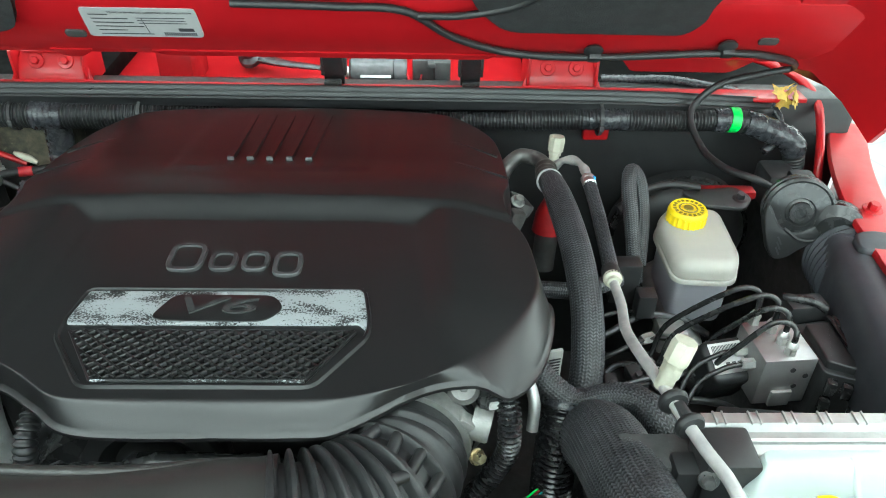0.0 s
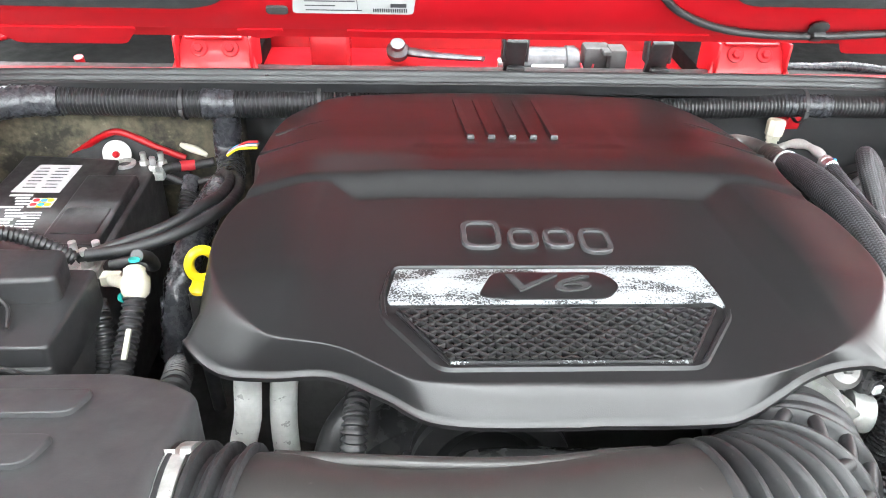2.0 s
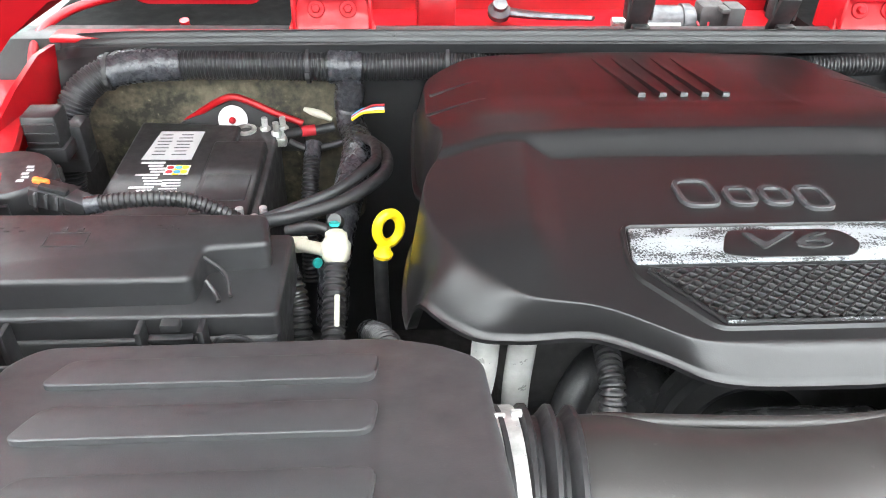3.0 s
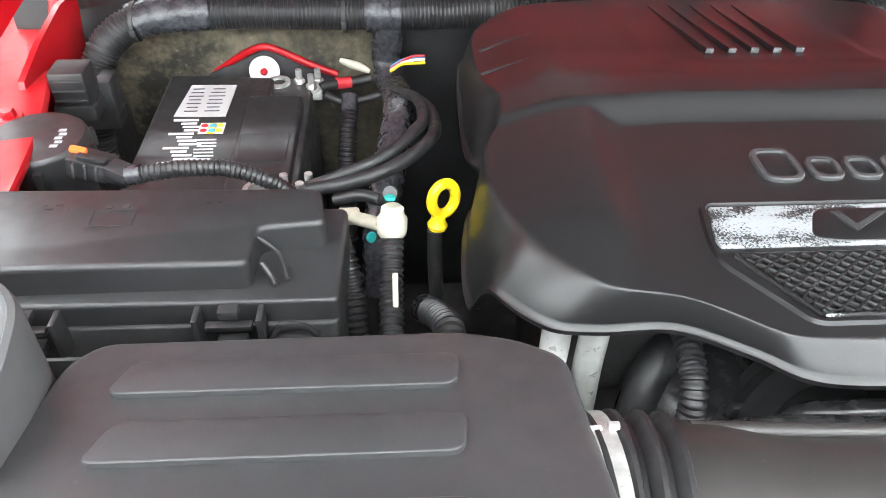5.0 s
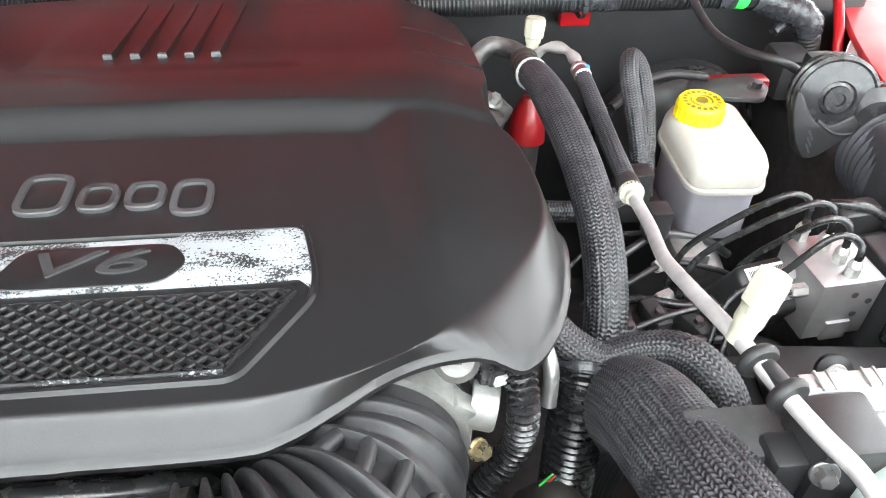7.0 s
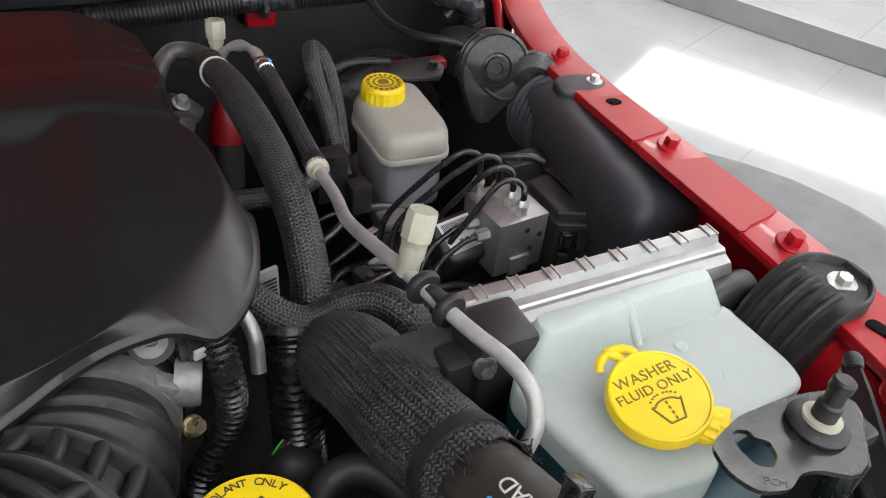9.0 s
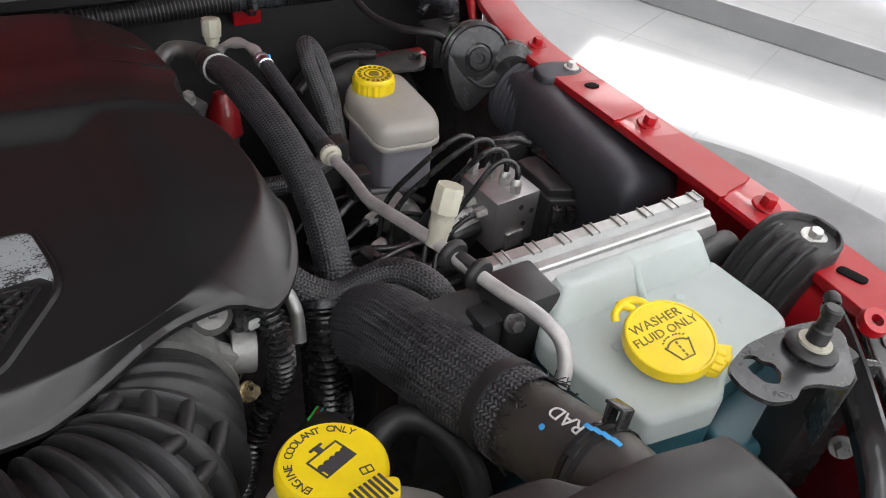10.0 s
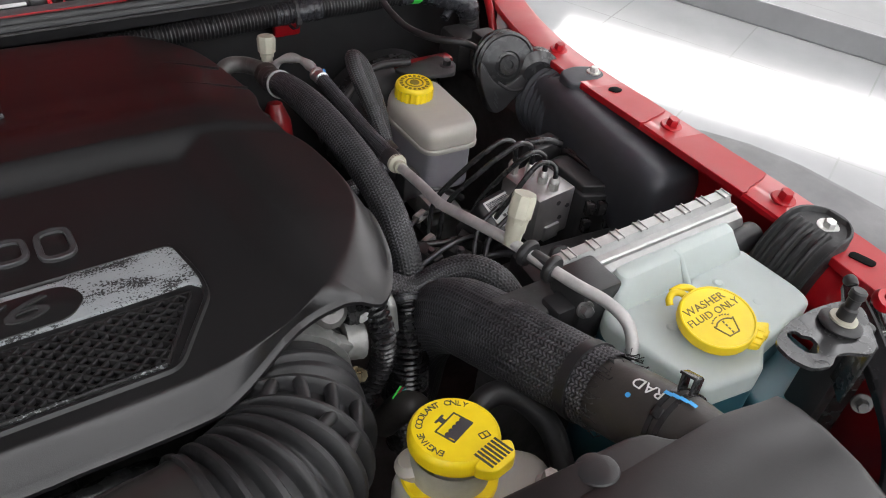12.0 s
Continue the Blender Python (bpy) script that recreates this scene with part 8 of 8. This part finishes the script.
for k in range(25):
    y = 0.247 - 0.006 * k
    x0 = rail_at(y).x - 0.020
    bow = 0.004 * math.sin(k * 0.26)
    face = [(x0, 1.102), (x0 - 0.005, 1.100), (x0 - 0.010, 1.092), (x0 - 0.014 - bow, 1.078), (x0 - 0.016 - bow, 1.055), (x0 - 0.017, 1.02), (x0 - 0.017, 0.97)]
    loops.append([Vector((x, y, z)) for x, z in face] + [Vector((x + 0.004, y, z - 0.003)) for x, z in face[::-1]])
loft(bm, loops)
bmesh.ops.recalc_face_normals(bm, faces=bm.faces)
part("side_panel", bm, RED, rs, "curved red sheet below the rail")
bm = bmesh.new()
rbox(bm, (0.545, 0.150, 1.03), (0.006, 0.10, 0.12), 0.002, turn=(0, 0, -28))
part("side_plate", bm, RED_INNER, rs, "red painted side plate")
bm = bmesh.new()
rbox(bm, (0.520, 0.178, 1.075), (0.030, 0.006, 0.11), 0.002, turn=(0, 0, -30))
part("upright", bm, PAINTSTEEL, rs, "black painted upright")
sw = thing("hood_switch", (0.50, 0.15, 1.06), "black hood switch held by a bolt", "switch")
bm = bmesh.new()
rbox(bm, (0.507, 0.186, 1.09), (0.02, 0.024, 0.10), 0.004)
rbox(bm, (0.462, 0.15, 1.04), (0.03, 0.03, 0.03), 0.004)
part("body", bm, PLASTIC, sw)
bm = bmesh.new()
hexbolt(bm, (0.509, 0.157, 1.089), (-0.8, -0.6, 0.4), 0.0042, 0.006, 0.0068)
part("bolt", bm, DULLZINC, sw)
# ---- duct along the right rail, with rubber boots ----
du = thing("resonator_duct", (0.62, 0.5, 0.95), "long black plastic air duct with ribbed ends beside the rail", "duct")
bm = bmesh.new()
loops = []
DL = [(0.668, 0.655, 1.012, 0.036), (0.662, 0.62, 1.016, 0.041), (0.654, 0.58, 1.018, 0.044), (0.642, 0.52, 1.021, 0.045), (0.631, 0.46, 1.024, 0.045), (0.626, 0.430, 1.025, 0.044), (0.6245, 0.420, 1.025, 0.041), (0.624, 0.4145, 1.025, 0.036), (0.624, 0.4125, 1.025, 0.028)]
for x, y, z, r in DL:
    loops.append([Vector((x + r * (abs(math.cos(a)) ** 0.5) * (1 if math.cos(a) > 0 else -1) * 0.85, y, z + r * (abs(math.sin(a)) ** 0.5) * (1 if math.sin(a) > 0 else -1) * 1.1)) for a in [2 * math.pi * k / 36 for k in range(36)]])
loft(bm, loops)
bmesh.ops.recalc_face_normals(bm, faces=bm.faces)
part("tube", bm, DUCT, du)
bm = bmesh.new()
tube(bm, [(0.676, 0.665, 1.010), (0.671, 0.637, 1.015), (0.666, 0.607, 1.017)], 0.0430, 36, rib=(0.0095, 0.005))
part("ribbed_end", bm, DUCT, du)
bm = bmesh.new()
slab(bm, corner_outline([(0.640, 0.598), (0.672, 0.588), (0.697, 0.602), (0.695, 0.622), (0.672, 0.632), (0.648, 0.628)], 0.010), 1.060, 1.070, 0.003)
rbox(bm, (0.660, 0.590, 1.058), (0.004, 0.03, 0.024), 0.001, turn=(0, 25, -20))
part("strap", bm, DUCT, du)
bm = bmesh.new()
hexbolt(bm, (0.684, 0.609, 1.070), (0, 0, 1), 0.005, 0.005, 0.008)
part("bolt", bm, ZINC, du, "zinc bolt")
# two small holes as dark discs on the duct, shade by colour alone
for x, y in ((0.650, 0.570), (0.648, 0.492)):
    bm = bmesh.new()
    lathe(bm, [(0, 0.0005), (0.0035, 0.0004), (0.0035, -0.002)], (x, y, 1.0665 + (0.57 - y) * 0.07), (0.1, 0, 1), 14)
    part("hole", bm, DEEP, du)

rb = thing("rubber_boot", (0.59, 0.272, 1.03), "ribbed black rubber boot bolted on the rail", "rubber boot")
bm = bmesh.new()
loops = []
# flat tongue on the rail, then the ribbed back rolls over and down
BACK = [(0.6255 - 0.0265 * (k / 16) ** 1.6, 1.1195) for k in range(16)]
BACK += [(0.599 - 0.036 * math.sin(math.pi / 2 * k / 40), 1.054 + 0.0655 * math.cos(math.pi / 2 * k / 40)) for k in range(41)]
BACK += [(0.563 - 0.0003 * k, 1.054 - 0.006 * k) for k in range(1, 12)]
for x, z in BACK:
    w = 0.0245 * math.sqrt(max(0.03, 1 - (max(0.0, x - 0.599) / 0.0268) ** 2))
    a = math.pi / 2 * min(1.0, max(0.0, 0.599 - x) / 0.036)
    nx, nz = -math.sin(a), math.cos(a)
    lp = []
    for j in range(73):
        y = 0.2705 + w * (1 - 2 * j / 72)
        edge = min(w - abs(y - 0.2705), (0.6255 - x) * 0.9 + 0.0003)
        h = 0.0042 * sstep(0.0042, 0.0026, edge) - 0.0012 * sstep(0.0006, 0.0, edge)
        for yr in (0.2850, 0.2765, 0.2680, 0.2595):
            h += 0.0030 * sstep(0.0030, 0.0008, abs(y - yr)) * sstep(0.6000, 0.5965, x)
        lp.append(Vector((x + nx * h, y, z + nz * h)))
    lp.append(Vector((x - nx * 0.012, 0.2705 - w, z - nz * 0.012)))
    lp.append(Vector((x - nx * 0.012, 0.2705 + w, z - nz * 0.012)))
    loops.append(lp)
loft(bm, loops)
bmesh.ops.recalc_face_normals(bm, faces=bm.faces)
part("boot", bm, RUBBER, rb)
bm = bmesh.new()
hexbolt(bm, (0.609, 0.268, 1.1190), (-0.05, -0.1, 1), 0.0048, 0.005, 0.0088, 0.0012)
part("bolt", bm, ZINC, rb, "zinc bolt and washer")
bm = bmesh.new()
rbox(bm, (0.552, 0.296, 1.072), (0.034, 0.034, 0.030), 0.008)
tube(bm, [(0.590, 0.312, 1.085), (0.572, 0.312, 1.085), (0.548, 0.310, 1.082)], 0.012, 20)
solid("side_duct", bm, PLASTIC, "black plastic duct behind the rubber boot", "duct", at=(0.56, 0.30, 1.07))

# ---- horn ----
hn = thing("horn", (0.615, 0.685, 1.0), "black snail horn with a round diaphragm", "horn")
HM = plane_matrix((0.6185, 0.683, 1.058), (0.97, -0.22, 0), (0, 0.25, 1))
bm = bmesh.new()
tmp = lathe(bmesh.new(), [(0, -0.022), (0.032, -0.022), (0.037, -0.018), (0.037, -0.012), (0.034, -0.010), (0.037, -0.006), (0.037, -0.002), (0.034, 0.0), (0.032, -0.001), (0.016, 0.003), (0.0145, 0.0015), (0.012, 0.003), (0.0115, 0.006), (0.006, 0.006), (0.005, 0.004), (0, 0.004)], (0, 0, 0), (0, 0, 1), 44)
absorb(bm, tmp, HM)
part("diaphragm", bm, PAINTSTEEL, hn)
bm = bmesh.new()
tmp = bmesh.new()
slab(tmp, round_outline([(-0.036, 0.005), (-0.034, -0.02), (-0.020, -0.056), (-0.006, -0.056), (0.010, -0.040), (0.030, -0.024), (0.034, -0.012), (0.02, -0.010), (0.0, -0.026), (-0.018, -0.020), (-0.030, 0.004)], 2), -0.016, 0.004, 0.002, low=0.002)
slab(tmp, round_outline([(-0.036, 0.0), (-0.026, -0.045), (-0.018, -0.057), (-0.006, -0.056), (0.010, -0.042), (0.024, -0.030), (0.0, -0.02)], 2), -0.014, 0.001, 0.002)
absorb(bm, tmp, HM)
bmesh.ops.recalc_face_normals(bm, faces=bm.faces)
part("snail", bm, PLASTIC, hn)
bm = bmesh.new()
tmp = bmesh.new()
tube(tmp, [(-0.012, -0.020, 0.003), (0.004, -0.030, 0.004), (0.018, -0.030, 0.003), (0.034, -0.023, 0.001)], 0.002, 8)
absorb(bm, tmp, HM)
part("lip", bm, PLASTIC, hn)
bm = bmesh.new()
tmp = bmesh.new()
for k in range(3):
    bar(tmp, Matrix.Translation((-0.014, -0.034 - 0.006 * k, 0.0042)) @ Matrix.Rotation(radians(-60), 4, "Z"), 0, 0, 0.010, 0.0018, 0.0004)
absorb(bm, tmp, HM)
part("stamp", bm, DARKSTEEL, hn, "small stamped bars")
bm = bmesh.new()
tmp = lathe(bmesh.new(), [(0, -0.03), (0.02, -0.03), (0.026, -0.026), (0.026, -0.022), (0, -0.022)], (0.006, 0.004, 0), (0, 0, 1), 32)
absorb(bm, tmp, HM)
part("coil_case", bm, MATTE, hn)
bm = bmesh.new()
lathe(bm, [(0, 0), (0.026, 0), (0.030, 0.006), (0.030, 0.02), (0.02, 0.028), (0, 0.028)], (0.664, 0.690, 1.040), (-0.4, -1, 0.1), 36)
solid("second_horn", bm, PAINTSTEEL, "second black horn behind the first", "horn", at=(0.664, 0.69, 1.02))
# dark plugs by the firewall corner
bm = bmesh.new()
rbox(bm, (0.665, 0.84, 1.0), (0.04, 0.05, 0.05), 0.008)
rbox(bm, (0.68, 0.80, 1.01), (0.03, 0.04, 0.05), 0.005)
solid("firewall_plug", bm, MATTE, "black plug and wires in the firewall corner", "plug", at=(0.65, 0.83, 1.0))
cable("wiper_cable", [(0.45, 0.96, 1.09), (0.50, 0.955, 1.092), (0.53, 0.95, 1.095), (0.58, 0.94, 1.092), (0.635, 0.925, 1.085), (0.668, 0.90, 1.075), (0.672, 0.875, 1.05), (0.65, 0.862, 1.035)], 0.006, TAPE, "taped black cable along the cowl corner")
rnd = random.Random(9)
for k in range(7):
    lf = bmesh.new()
    o = [(0, -0.014), (0.004, -0.008), (0.009, -0.006), (0.006, 0.0), (0.010, 0.006), (0.004, 0.007), (0, 0.016), (-0.004, 0.007), (-0.010, 0.006), (-0.006, 0.0), (-0.009, -0.006), (-0.004, -0.008)]
    slab(lf, [Vector(p) for p in o], 0, 0.0006, 0.0, Matrix.Translation((0.672 + rnd.uniform(-.012, .012), 0.893 + rnd.uniform(-.012, .012), 1.098 + rnd.uniform(-.010, .014))) @ Euler((rnd.uniform(-1.2, 1.2), rnd.uniform(-1.2, 1.2), rnd.uniform(0, 6))).to_matrix().to_4x4())
    solid("dry_leaf", lf, LEAF, "yellowed dry leaf caught in the cowl corner", "leaf", "dry leaves")

# thin pipes, wires and clips low in the bay
rnd = random.Random(11)
for k in range(7):
    y = 0.47 + 0.026 * k
    z = 0.955 + 0.006 * (k % 3)
    pts = [(0.375 + 0.01 * (k % 2), y - 0.01, z - 0.02), (0.41, y + rnd.uniform(-0.01, 0.01), z), (0.45, y + rnd.uniform(-0.012, 0.012), z + 0.006), (0.49, y + rnd.uniform(-0.01, 0.01), z), (0.52, y + 0.01, z - 0.02)]
    cable("thin_pipe", pts, 0.0026 + 0.0012 * (k % 2), (PAINTSTEEL, PLASTIC, DARKSTEEL)[k % 3], "thin pipe crossing low beside the engine", "pipe", group="thin pipes")
for k in range(4):
    x = 0.395 + 0.027 * k
    cl = thing("pipe_clip", (x, 0.52, 0.945), "small black plastic pipe clip", "clip", "pipe clips")
    bm = bmesh.new()
    rbox(bm, (x, 0.515 + 0.012 * (k % 2), 0.962), (0.014, 0.030, 0.014), 0.002, turn=(0, 0, 12 * k))
    part("body", bm, MATTE, cl)
    bm = bmesh.new()
    hexbolt(bm, (x, 0.512 + 0.012 * (k % 2), 0.969), (0, -0.2, 1), 0.0038, 0.004, 0.0052)
    part("bolt", bm, DARKSTEEL, cl)
for k, (x0, z) in enumerate(((0.0, 1.030), (0.035, 1.046), (0.075, 1.022))):
    cable("front_hose", [(x0 - 0.05, 0.385, z - 0.04), (x0 - 0.03, 0.362, z - 0.006), (x0, 0.352, z + 0.008), (x0 + 0.04, 0.352, z + 0.006), (x0 + 0.075, 0.366, z - 0.012), (x0 + 0.09, 0.385, z - 0.05)], 0.0075 + 0.001 * k, PAINTSTEEL, "glossy black hose in front of the engine", "hose", group="front hoses")
for x, z in ((-0.02, 1.032), (0.065, 1.050), (0.12, 1.035)):
    bm = bmesh.new()
    hexbolt(bm, (x, 0.347, z), (0, -1, 0.6), 0.0045, 0.006, 0.0065)
    solid("bolt", bm, ZINC, "small zinc bolt on the engine front", "bolt", "engine front bolts", at=(x, 0.347, z))
for k, (c, dx) in enumerate(((GREEN, 0.0), (REDWIRE, 0.006), (TEAL, 0.012))):
    cable("loose_wire", [(0.322 + dx * 0.6, 0.408, 0.965), (0.316 + dx * 0.6, 0.396, 0.972), (0.308 + dx * 0.6, 0.390, 0.974), (0.300 + dx * 0.6, 0.388, 0.966)], 0.0009, c, "thin coloured wire beside the throttle body", "wire", group="coloured wires")
